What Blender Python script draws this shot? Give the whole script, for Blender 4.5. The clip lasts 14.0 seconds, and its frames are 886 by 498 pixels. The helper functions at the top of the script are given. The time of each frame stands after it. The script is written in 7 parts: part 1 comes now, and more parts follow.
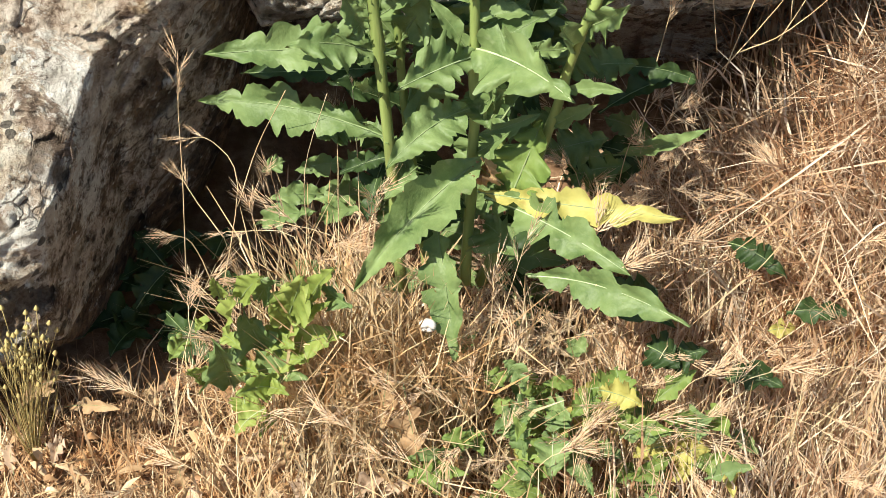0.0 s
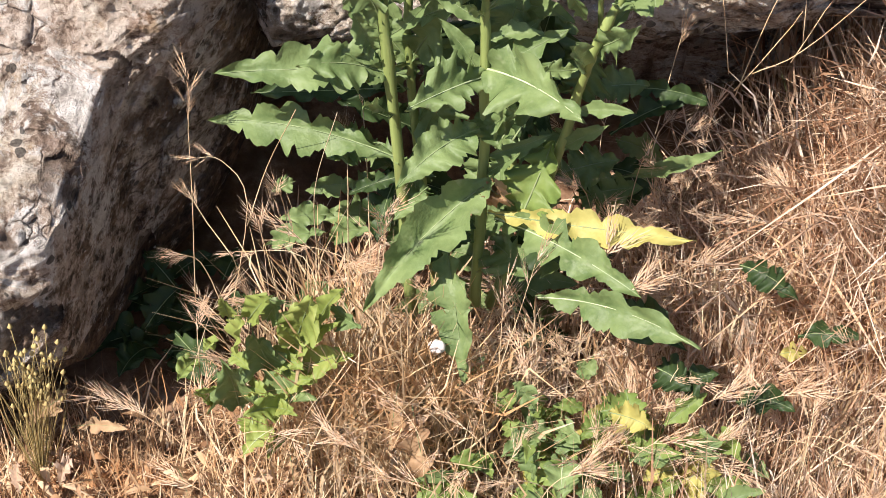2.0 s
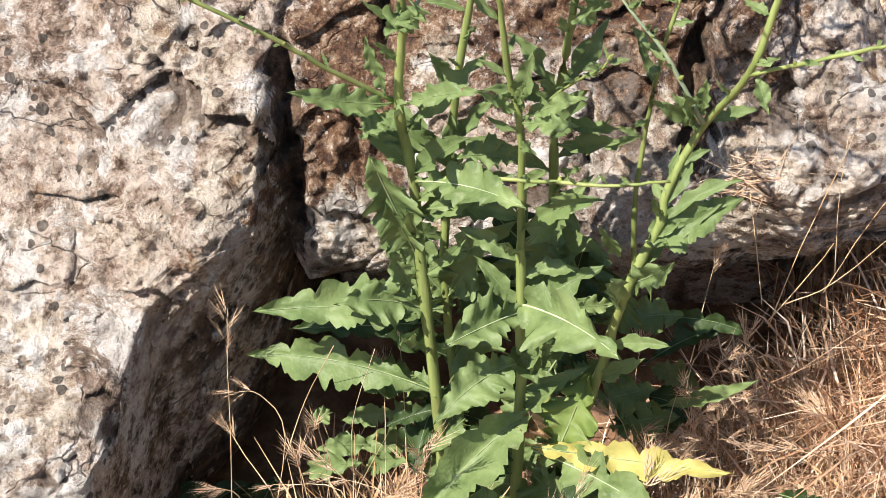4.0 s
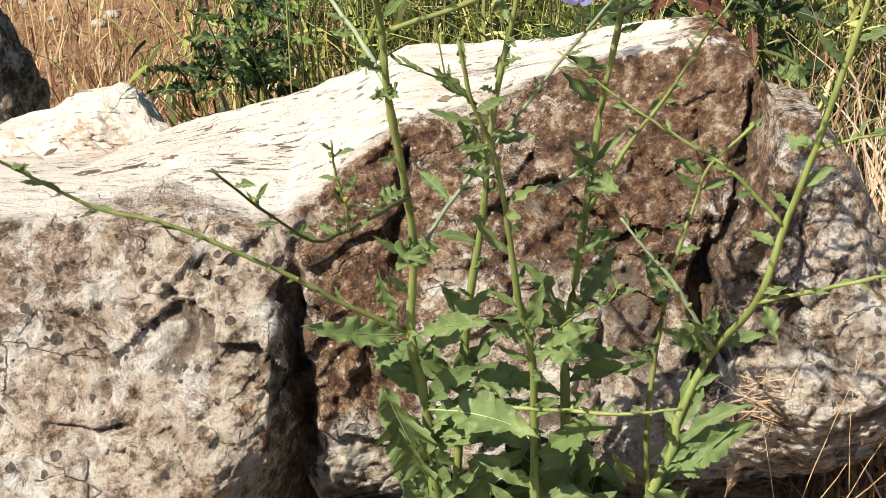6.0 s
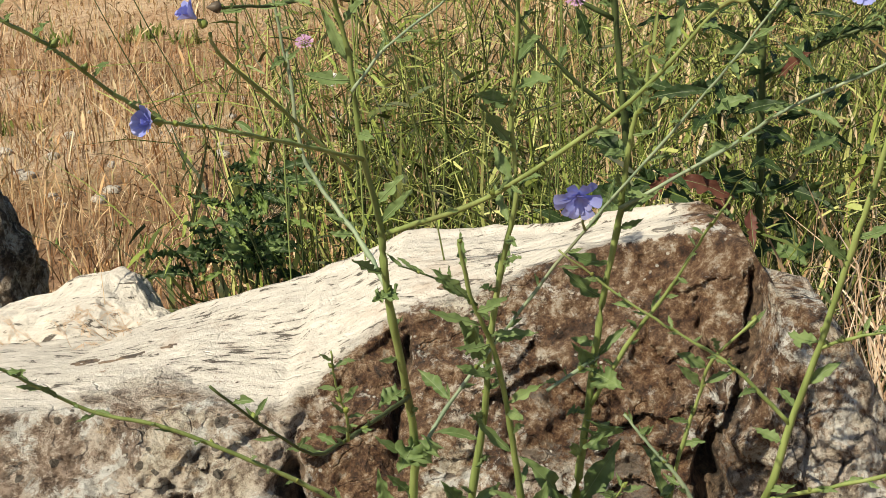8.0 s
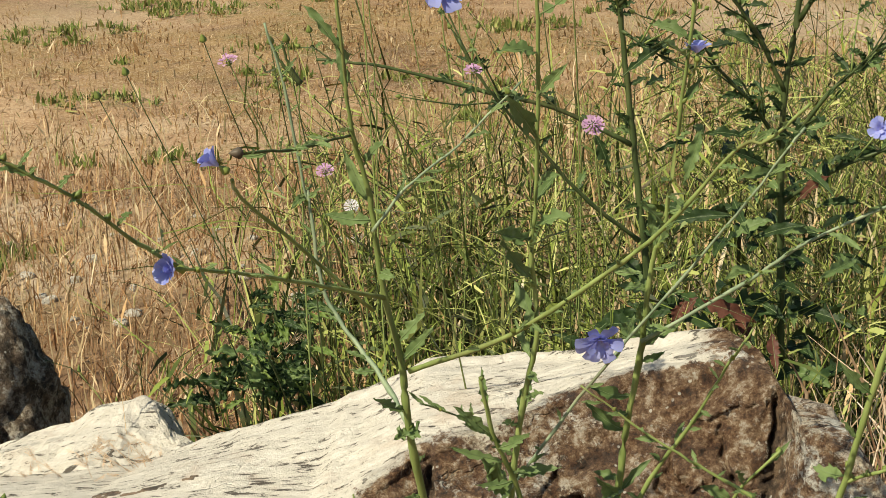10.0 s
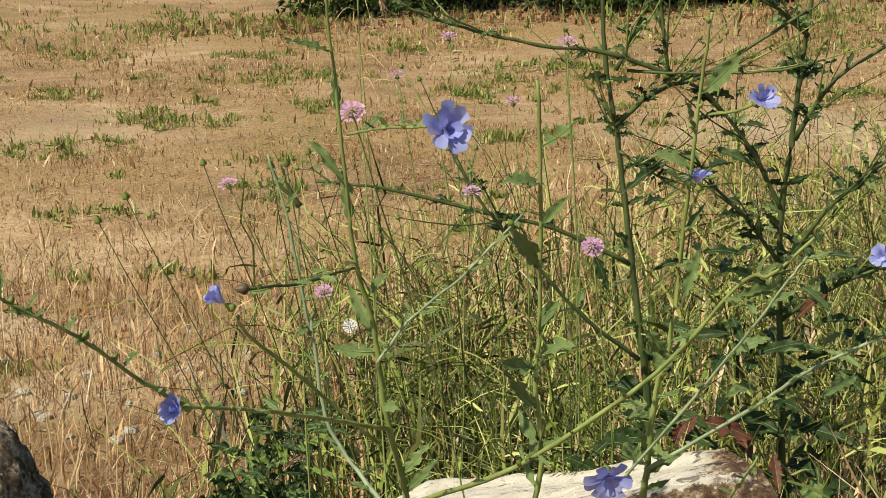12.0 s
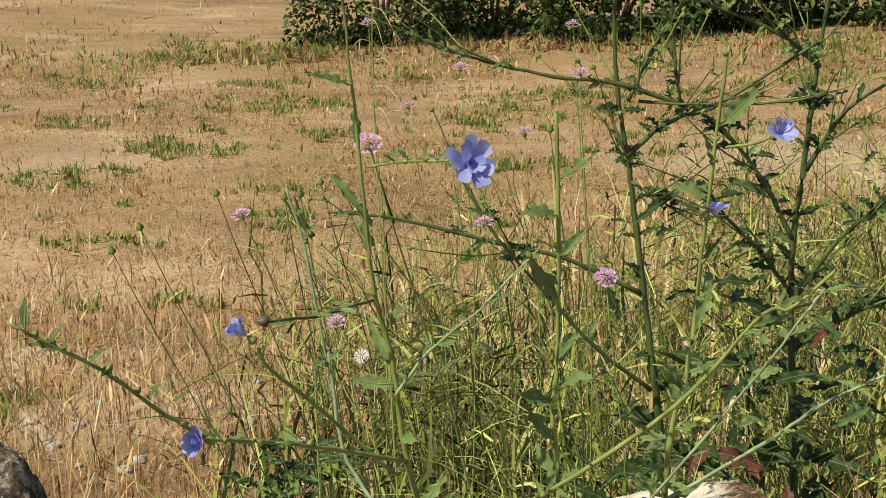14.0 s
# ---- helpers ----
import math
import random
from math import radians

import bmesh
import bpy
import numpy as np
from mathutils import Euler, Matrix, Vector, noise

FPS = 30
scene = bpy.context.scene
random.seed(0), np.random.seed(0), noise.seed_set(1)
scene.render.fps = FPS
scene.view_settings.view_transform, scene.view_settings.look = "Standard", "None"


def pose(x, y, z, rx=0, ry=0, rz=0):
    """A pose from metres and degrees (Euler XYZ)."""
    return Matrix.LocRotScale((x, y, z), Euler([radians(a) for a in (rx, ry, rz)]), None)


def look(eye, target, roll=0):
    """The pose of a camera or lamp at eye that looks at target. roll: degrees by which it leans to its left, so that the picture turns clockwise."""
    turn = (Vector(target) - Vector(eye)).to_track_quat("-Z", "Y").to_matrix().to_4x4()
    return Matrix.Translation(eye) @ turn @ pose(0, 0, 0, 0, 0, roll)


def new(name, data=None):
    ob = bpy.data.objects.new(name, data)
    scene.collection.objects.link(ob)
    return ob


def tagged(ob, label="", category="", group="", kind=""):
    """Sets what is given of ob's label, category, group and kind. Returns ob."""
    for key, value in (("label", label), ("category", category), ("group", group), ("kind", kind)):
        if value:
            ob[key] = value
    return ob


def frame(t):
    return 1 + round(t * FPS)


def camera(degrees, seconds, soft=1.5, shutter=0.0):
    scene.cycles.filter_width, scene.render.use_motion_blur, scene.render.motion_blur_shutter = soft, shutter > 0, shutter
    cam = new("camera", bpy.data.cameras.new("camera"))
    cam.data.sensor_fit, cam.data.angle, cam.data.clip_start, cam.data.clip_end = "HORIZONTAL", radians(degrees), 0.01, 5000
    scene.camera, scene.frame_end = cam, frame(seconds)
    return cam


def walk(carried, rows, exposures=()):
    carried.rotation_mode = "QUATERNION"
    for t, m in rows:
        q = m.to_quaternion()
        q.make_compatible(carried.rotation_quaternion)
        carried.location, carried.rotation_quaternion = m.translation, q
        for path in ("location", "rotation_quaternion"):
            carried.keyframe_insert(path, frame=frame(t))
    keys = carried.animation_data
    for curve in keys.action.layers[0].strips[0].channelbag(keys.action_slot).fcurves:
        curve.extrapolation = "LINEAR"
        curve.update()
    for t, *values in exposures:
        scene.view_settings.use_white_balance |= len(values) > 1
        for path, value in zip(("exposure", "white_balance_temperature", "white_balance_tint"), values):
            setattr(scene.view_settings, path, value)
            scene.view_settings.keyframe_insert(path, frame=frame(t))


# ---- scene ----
cam = camera(30.0, 14.0, soft=0.45)
PATH = [
    (0, (0.062, 0.07, 1.596), (0.04, 1.575, 0.279), 1.5),
    (0.5, (0.063, 0.067, 1.584), (0.03, 1.549, 0.241), 1.3),
    (1, (0.057, 0.066, 1.581), (0.026, 1.531, 0.22), 1.4),
    (1.5, (0.066, 0.063, 1.582), (0.028, 1.556, 0.253), 1.3),
    (2, (0.066, 0.072, 1.587), (0.027, 1.597, 0.293), 1.4),
    (2.5, (0.058, 0.075, 1.597), (0.02, 1.628, 0.336), 1.3),
    (3, (0.062, 0.084, 1.607), (0.007, 1.666, 0.384), 0.9),
    (3.5, (0.063, 0.09, 1.625), (-0.005, 1.71, 0.454), 0.4),
    (4, (0.056, 0.089, 1.635), (-0.026, 1.751, 0.525), -0.0),
    (4.2, (0.057, 0.09, 1.638), (-0.032, 1.766, 0.549), -0.2),
    (6.3, (0.048, 0.101, 1.684), (-0.041, 1.886, 0.788), -1.0),
    (6.5, (0.049, 0.104, 1.687), (-0.036, 1.894, 0.8), -1.0),
    (7, (0.048, 0.113, 1.694), (-0.031, 1.924, 0.85), -1.1),
    (7.5, (0.046, 0.12, 1.701), (-0.035, 1.953, 0.905), -1.1),
    (8, (0.046, 0.127, 1.71), (-0.045, 1.982, 0.969), -1.3),
    (8.2, (0.046, 0.129, 1.713), (-0.052, 1.992, 0.993), -1.4),
    (10.3, (0.046, 0.133, 1.738), (-0.066, 2.042, 1.149), -2.1),
    (10.5, (0.045, 0.134, 1.742), (-0.063, 2.049, 1.174), -2.1),
    (11, (0.042, 0.136, 1.749), (-0.062, 2.064, 1.227), -2.1),
    (11.5, (0.04, 0.137, 1.751), (-0.065, 2.07, 1.246), -2.2),
    (12, (0.037, 0.137, 1.754), (-0.066, 2.073, 1.263), -2.3),
    (12.5, (0.035, 0.137, 1.754), (-0.067, 2.075, 1.272), -2.2),
    (13, (0.03, 0.135, 1.755), (-0.071, 2.076, 1.284), -2.2),
    (13.5, (0.028, 0.132, 1.757), (-0.076, 2.075, 1.292), -2.3),
    (14, (0.025, 0.134, 1.759), (-0.082, 2.077, 1.301), -2.3),
]

walk(cam, [(t, look(eye, target, roll)) for t, eye, target, roll in PATH], [(0, 1.05, 6150, 6), (1, 1.01, 6000, 20), (3.5, 1.10, 6000, 18), (6.5, 0.70, 6500, 11), (8, 0.44, 6600, 6), (11, 0.33, 6800, 1), (14, 0.33, 6800, 1)])

# ---- sky and sun ----
SUN_EL, SUN_AZ = 50.0, 46.0  # height, and degrees to the left of straight behind the path's start
light_way = Vector((math.sin(radians(SUN_AZ)) * math.cos(radians(SUN_EL)), math.cos(radians(SUN_AZ)) * math.cos(radians(SUN_EL)), -math.sin(radians(SUN_EL))))
world = bpy.data.worlds.new("sky")
scene.world = world
world.use_nodes = True
sky = world.node_tree.nodes.new("ShaderNodeTexSky")
sky.sky_type = "NISHITA"
sky.sun_disc = False
sky.sun_elevation = radians(SUN_EL)
sky.sun_rotation = radians(180 + SUN_AZ)
world.node_tree.links.new(sky.outputs[0], world.node_tree.nodes["Background"].inputs[0])
world.node_tree.nodes["Background"].inputs[1].default_value = 0.06
sun = new("sun", bpy.data.lights.new("sun", "SUN"))
sun.data.energy = 4.6
sun.data.angle = radians(0.5)
sun.data.color = (1.0, 0.9, 0.74)
sun.matrix_world = look(-light_way * 5, (0, 0, 0))

# ---- materials ----


class Mat:
    """A small builder for node materials."""

    def __init__(self, name, rough=0.7):
        self.m = bpy.data.materials.new(name)
        self.m.use_nodes = True
        self.t = self.m.node_tree
        self.b = self.t.nodes["Principled BSDF"]
        self.b.inputs["Roughness"].default_value = rough
        self.b.inputs["Specular IOR Level"].default_value = 0.3

    def node(self, kind, **inputs):
        n = self.t.nodes.new(kind)
        for key, value in inputs.items():
            s = n.inputs[key.replace("_", " ")]
            if isinstance(value, bpy.types.NodeSocket):
                self.t.links.new(value, s)
            else:
                s.default_value = value
        return n

    def coords(self, scale=(1, 1, 1), turn=(0, 0, 0)):
        n = self.node("ShaderNodeMapping", Vector=self.node("ShaderNodeTexCoord").outputs["Object"])
        n.inputs["Scale"].default_value = scale
        n.inputs["Rotation"].default_value = [radians(a) for a in turn]
        return n.outputs[0]

    def noise(self, scale, detail=4.0, rough=0.6, at=None, bend=0.0):
        n = self.node("ShaderNodeTexNoise", Scale=scale, Detail=detail, Roughness=rough, Distortion=bend)
        self.t.links.new(at if at is not None else self.coords(), n.inputs["Vector"])
        return n.outputs["Fac"]

    def cells(self, scale, at=None, out="Distance"):
        n = self.node("ShaderNodeTexVoronoi", Scale=scale)
        self.t.links.new(at if at is not None else self.coords(), n.inputs["Vector"])
        return n.outputs[out]

    def ramp(self, fac, stops):
        n = self.node("ShaderNodeValToRGB", Fac=fac)
        e = n.color_ramp.elements
        while len(e) < len(stops):
            e.new(0.5)
        for k, (p, c) in zip(e, stops):
            k.position = p
            k.color = (c, c, c, 1) if isinstance(c, (int, float)) else (*c, 1)
        return n.outputs["Color"]

    def mix(self, fac, a, b, how="MIX"):
        n = self.t.nodes.new("ShaderNodeMix")
        n.data_type, n.blend_type = "RGBA", how
        for s, v in ((n.inputs[0], fac), (n.inputs[6], a), (n.inputs[7], b)):
            if isinstance(v, bpy.types.NodeSocket):
                self.t.links.new(v, s)
            elif s.type == "VALUE":
                s.default_value = v
            else:
                s.default_value = (v, v, v, 1) if isinstance(v, (int, float)) else (*v, 1)
        return n.outputs[2]

    def math(self, how, a, b=0.0):
        n = self.t.nodes.new("ShaderNodeMath")
        n.operation = how
        for s, v in zip(n.inputs, (a, b)):
            if isinstance(v, bpy.types.NodeSocket):
                self.t.links.new(v, s)
            else:
                s.default_value = v
        return n.outputs[0]

    def attr(self, name):
        n = self.t.nodes.new("ShaderNodeAttribute")
        n.attribute_name = name
        return n.outputs["Fac"]

    def island(self):
        return self.t.nodes.new("ShaderNodeNewGeometry").outputs["Random Per Island"]

    def each(self):
        return self.t.nodes.new("ShaderNodeObjectInfo").outputs["Random"]

    def colour(self, c):
        self.t.links.new(c, self.b.inputs["Base Color"])
        return self

    def bump(self, height, strength=0.5, distance=0.01):
        n = self.node("ShaderNodeBump", Height=height, Strength=strength, Distance=distance)
        self.t.links.new(n.outputs[0], self.b.inputs["Normal"])
        return self

    def thin(self, share, tint):
        """Light passes through a leaf or petal: part of the surface scatters to the far side."""
        glow = self.t.nodes.new("ShaderNodeBsdfTranslucent")
        if isinstance(tint, bpy.types.NodeSocket):
            self.t.links.new(tint, glow.inputs[0])
        else:
            glow.inputs[0].default_value = (*tint, 1)
        both = self.t.nodes.new("ShaderNodeMixShader")
        both.inputs[0].default_value = share
        self.t.links.new(self.b.outputs[0], both.inputs[1])
        self.t.links.new(glow.outputs[0], both.inputs[2])
        self.t.links.new(both.outputs[0], self.t.nodes["Material Output"].inputs[0])
        return self


def leaf_material(name, dark, light, spot, rough=0.5, share=0.25):
    m = Mat(name, rough)
    c = m.ramp(m.noise(22, 3), [(0.3, dark), (0.7, light)])
    c = m.mix(m.ramp(m.noise(160, 3), [(0.45, 0.0), (0.75, 0.5)]), c, light)
    c = m.mix(m.ramp(m.noise(55, 2, 0.5), [(0.66, 0.0), (0.76, 0.7)]), c, spot)
    c = m.mix(m.each(), c, m.mix(0.45, c, dark))
    veins = m.cells(95)
    m.colour(c).bump(m.math("ADD", veins, m.noise(300, 2)), 0.35, 0.002)
    return m.thin(share, m.mix(0.4, c, light)).m


def straw_material(name, stops, rough=0.6, share=0.08, foxy=0.75):
    m = Mat(name, rough)
    c = m.ramp(m.island(), stops)
    c = m.mix(m.ramp(m.noise(6, 3), [(0.44, 0.0), (0.60, foxy)]), c, m.mix(1.0, c, (1.0, 0.74, 0.52), "MULTIPLY"))
    c = m.mix(m.ramp(m.noise(90, 3), [(0.35, 0.0), (0.7, 0.55)]), c, m.mix(0.5, c, (0.16, 0.09, 0.04)))
    m.colour(c)
    return m.thin(share, c).m


def rock_material(name):
    """Cream limestone: white weathered beds, iron-brown face, darker brown hollows, cracks, pale patches and round
    lichen spots.
    """
    m = Mat(name, 0.9)
    tint = m.node("ShaderNodeTexNoise", Scale=14.0, Detail=5.0).outputs["Color"]
    warp = m.mix(0.018, m.coords(), tint)
    big, mid, fine = m.noise(7, 7, 0.72), m.noise(34, 6, 0.78, warp), m.noise(170, 5, 0.75)
    flake = m.mix(0.03, m.coords((1.0, 1.0, 1.5), (20, 0, 30)), m.node("ShaderNodeTexNoise", Scale=45.0, Detail=5.0).outputs["Color"])
    chips = m.node("ShaderNodeSeparateColor", Color=m.cells(48, flake, "Color"))
    bits = m.node("ShaderNodeSeparateColor", Color=m.cells(120, flake, "Color"))
    chip = m.math("ADD", m.math("MULTIPLY", chips.outputs[0], 0.6), m.math("MULTIPLY", bits.outputs[0], 0.4))
    shade = m.math("ADD", m.math("MULTIPLY", mid, 0.72), m.math("ADD", m.math("MULTIPLY", fine, 0.20), m.math("MULTIPLY", chip, 0.08)))
    shade = m.math("ADD", m.math("MULTIPLY", m.math("SUBTRACT", shade, 0.5), 1.5), 0.515)
    c = m.ramp(shade, [(0.34, (0.17, 0.125, 0.09)), (0.42, (0.40, 0.32, 0.235)), (0.50, (0.62, 0.54, 0.415)), (0.60, (0.78, 0.715, 0.59))])
    # rosy and grey areas, ochre stains
    c = m.mix(m.ramp(m.math("SUBTRACT", big, m.math("MULTIPLY", m.attr("rosy"), 0.12)), [(0.45, 0.85), (0.56, 0.0)]), c, m.ramp(shade, [(0.36, (0.15, 0.10, 0.07)), (0.46, (0.45, 0.355, 0.275)), (0.58, (0.69, 0.595, 0.495))]))
    c = m.mix(m.ramp(m.noise(5, 5, 0.7, m.coords((1, 1, 0.6))), [(0.56, 0.0), (0.66, 0.5)]), c, m.ramp(shade, [(0.38, (0.26, 0.24, 0.215)), (0.60, (0.60, 0.575, 0.53))]))
    c = m.mix(m.ramp(m.noise(17, 4, 0.7), [(0.60, 0.0), (0.68, 0.7)]), c, m.ramp(shade, [(0.40, (0.20, 0.10, 0.04)), (0.58, (0.52, 0.36, 0.19))]))
    # pale lichen films with crisp edges
    c = m.mix(m.ramp(m.noise(11, 7, 0.78, warp, 0.6), [(0.515, 0.0), (0.545, 0.95)]), c, m.ramp(shade, [(0.36, (0.48, 0.44, 0.38)), (0.50, (0.76, 0.73, 0.66)), (0.6, (0.84, 0.82, 0.76))]))
    # broken brown places
    c = m.mix(m.ramp(m.math("SUBTRACT", m.noise(15, 7, 0.82, warp, 0.4), m.math("MULTIPLY", m.attr("rosy"), 0.06)), [(0.40, 0.9), (0.455, 0.0)]), c, m.ramp(shade, [(0.38, (0.07, 0.045, 0.03)), (0.52, (0.23, 0.155, 0.105)), (0.62, (0.42, 0.31, 0.23))]))
    # darker brown in the hollows
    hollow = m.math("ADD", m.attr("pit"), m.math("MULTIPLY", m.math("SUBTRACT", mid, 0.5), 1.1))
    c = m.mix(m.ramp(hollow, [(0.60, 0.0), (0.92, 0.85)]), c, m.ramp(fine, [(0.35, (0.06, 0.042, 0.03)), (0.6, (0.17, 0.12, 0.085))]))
    # small weathered pocks
    pocks = m.math("MULTIPLY", m.ramp(m.cells(33, m.mix(0.02, m.coords((1.0, 1.0, 1.4)), m.node("ShaderNodeTexNoise", Scale=60.0, Detail=4.0).outputs["Color"])), [(0.16, 1.0), (0.27, 0.0)]), m.ramp(m.noise(7, 4), [(0.46, 0.0), (0.56, 1.0)]))
    pocks = m.math("MULTIPLY", pocks, m.math("SUBTRACT", 1.0, m.attr("top")))
    c = m.mix(m.math("MULTIPLY", pocks, 0.75), c, m.ramp(fine, [(0.36, (0.09, 0.06, 0.042)), (0.6, (0.25, 0.185, 0.13))]))
    # hair cracks
    crack = m.node("ShaderNodeTexVoronoi", Scale=15.0, Vector=m.mix(0.16, m.coords(), m.node("ShaderNodeTexNoise", Scale=9.0, Detail=6.0).outputs["Color"]))
    crack.feature = "DISTANCE_TO_EDGE"
    cracks = m.math("MULTIPLY", m.ramp(crack.outputs["Distance"], [(0.0, 1.0), (0.028, 0.0)]), m.ramp(m.noise(10, 4), [(0.52, 0.0), (0.60, 0.8)]))
    c = m.mix(cracks, c, (0.07, 0.05, 0.04))
    # white weathered bed with thin dark dashes and a few flaked places
    dash = m.noise(30, 6, 0.70, m.coords((0.8, 2.6, 2.6), (0, 0, -16)), 0.5)
    gate = m.math("ADD", dash, m.math("MULTIPLY", m.math("SUBTRACT", m.noise(9, 3), 0.5), 0.26))
    white = m.ramp(gate, [(0.380, (0.10, 0.085, 0.07)), (0.402, (0.33, 0.30, 0.255)), (0.418, (0.58, 0.535, 0.46)), (0.55, (0.655, 0.605, 0.53)), (0.7, (0.72, 0.68, 0.61))])
    white = m.mix(m.ramp(m.noise(6, 6, 0.72), [(0.56, 0.0), (0.66, 0.6)]), white, (0.50, 0.40, 0.32))
    white = m.mix(m.ramp(fine, [(0.34, 0.4), (0.42, 0.0)]), white, (0.40, 0.34, 0.28))
    c = m.mix(m.attr("top"), c, white)
    # iron stain, broken by pale grey patches
    rust = m.ramp(m.noise(46, 6, 0.8, warp), [(0.36, (0.022, 0.013, 0.009)), (0.45, (0.095, 0.043, 0.021)), (0.52, (0.20, 0.112, 0.057)), (0.575, (0.35, 0.24, 0.15)), (0.64, (0.56, 0.48, 0.38))])
    rust = m.mix(m.ramp(m.noise(8, 4), [(0.46, 0.8), (0.58, 0.0)]), rust, m.mix(1.0, rust, (1.12, 1.12, 1.12), "MULTIPLY"))
    edge = m.math("ADD", m.attr("iron"), m.math("MULTIPLY", m.math("SUBTRACT", m.noise(13, 7, 0.8), 0.5), 3.0))
    c = m.mix(m.ramp(m.math("ADD", edge, m.math("MULTIPLY", m.math("SUBTRACT", m.noise(52, 5, 0.8), 0.5), 1.4)), [(0.42, 0.0), (0.72, 0.95)]), c, rust)
    # dark crust, with the shade of flank, underside and clefts put into it
    edge = m.math("ADD", m.attr("crust_shade"), m.math("MULTIPLY", m.math("SUBTRACT", m.noise(30, 6, 0.78), 0.5), 1.7))
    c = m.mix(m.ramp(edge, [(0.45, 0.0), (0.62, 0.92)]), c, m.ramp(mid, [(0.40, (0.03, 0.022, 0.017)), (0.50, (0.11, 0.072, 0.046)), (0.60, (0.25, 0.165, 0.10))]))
    # round lichen spots of several sizes
    spots = None
    for scale, share, lo in ((26.0, 0.78, 0.11), (55.0, 0.66, 0.12)):
        cell = m.node("ShaderNodeTexVoronoi", Scale=scale, Vector=m.mix(0.006, m.coords(), m.node("ShaderNodeTexNoise", Scale=90.0, Detail=3.0).outputs["Color"]))
        pick = m.node("ShaderNodeSeparateColor", Color=cell.outputs["Color"])
        radius = m.math("MULTIPLY", m.math("SUBTRACT", pick.outputs[0], share), 0.9)
        inside = m.math("MULTIPLY", m.math("SUBTRACT", m.math("ADD", radius, lo - 0.02), cell.outputs["Distance"]), 26.0)
        one = m.ramp(m.math("MULTIPLY", inside, m.math("GREATER_THAN", pick.outputs[0], share)), [(0.0, 0.0), (0.5, 0.88)])
        spots = one if spots is None else m.math("MAXIMUM", spots, one)
    spots = m.math("MULTIPLY", m.math("MULTIPLY", spots, m.ramp(m.noise(4, 2), [(0.40, 0.0), (0.50, 1.0)])), m.math("SUBTRACT", 1.0, m.math("MAXIMUM", m.attr("top"), m.attr("iron"))))
    c = m.mix(spots, c, m.ramp(fine, [(0.38, (0.045, 0.038, 0.03)), (0.58, (0.13, 0.115, 0.095))]))
    flecks = m.math("MULTIPLY", m.ramp(m.cells(64), [(0.13, 1.0), (0.17, 0.0)]), m.ramp(m.noise(15, 2), [(0.52, 0.0), (0.58, 0.9)]))
    c = m.mix(flecks, c, (0.70, 0.66, 0.58))
    m.colour(c)
    rough = m.math("ADD", m.math("MULTIPLY", mid, 2.4), m.math("ADD", m.math("ADD", m.math("MULTIPLY", fine, 1.2), m.math("MULTIPLY", chip, 0.75)), m.math("ADD", m.math("MULTIPLY", spots, 0.25), m.math("ADD", m.math("MULTIPLY", cracks, -1.2), m.math("MULTIPLY", pocks, -1.1)))))
    m.bump(m.math("MULTIPLY", rough, m.math("SUBTRACT", 1.0, m.math("MULTIPLY", m.attr("top"), 0.75))), 1.0, 0.009)
    return m.m


ROCK = rock_material("limestone")
LEAF = leaf_material("chicory leaf", (0.10, 0.16, 0.052), (0.245, 0.325, 0.125), (0.30, 0.35, 0.19))
LEAF_PALE = leaf_material("young leaf", (0.14, 0.22, 0.05), (0.27, 0.35, 0.10), (0.36, 0.39, 0.14), share=0.35)
# yellow-green weed leaf, its sunlit brightness put into the colour
LEAF_LIME = leaf_material("weed leaf with sun in colour", (0.19, 0.26, 0.055), (0.36, 0.42, 0.115), (0.42, 0.45, 0.16), share=0.35)
# dark green, lowered further so the shade inside plants sits in the colour
LEAF_DARK = leaf_material("dark leaf with shade in colour", (0.022, 0.042, 0.014), (0.062, 0.105, 0.032), (0.09, 0.11, 0.05))
LEAF_YELLOW = leaf_material("yellowed leaf", (0.38, 0.36, 0.10), (0.64, 0.58, 0.18), (0.36, 0.20, 0.08), share=0.35)
LEAF_BROWN = leaf_material("withered leaf", (0.30, 0.18, 0.09), (0.52, 0.38, 0.22), (0.2, 0.1, 0.05), 0.7)
LEAF_DEAD = leaf_material("bleached dead leaf", (0.42, 0.29, 0.19), (0.70, 0.56, 0.43), (0.3, 0.18, 0.1), 0.7)
LEAF_RED = leaf_material("reddened leaf", (0.10, 0.04, 0.03), (0.20, 0.08, 0.05), (0.2, 0.15, 0.06))


def stem_material(name, dark, light, top=0.0):
    m = Mat(name, 0.5)
    c = m.ramp(m.noise(60, 3, at=m.coords((1, 1, 0.12))), [(0.35, dark), (0.65, light)])
    c = m.mix(m.ramp(m.noise(9, 3), [(0.55, 0.0), (0.75, 0.4)]), c, (0.16, 0.10, 0.05))
    m.colour(c).bump(m.noise(220, 2, at=m.coords((1, 1, 0.06))), 0.3, 0.002)
    return m.m


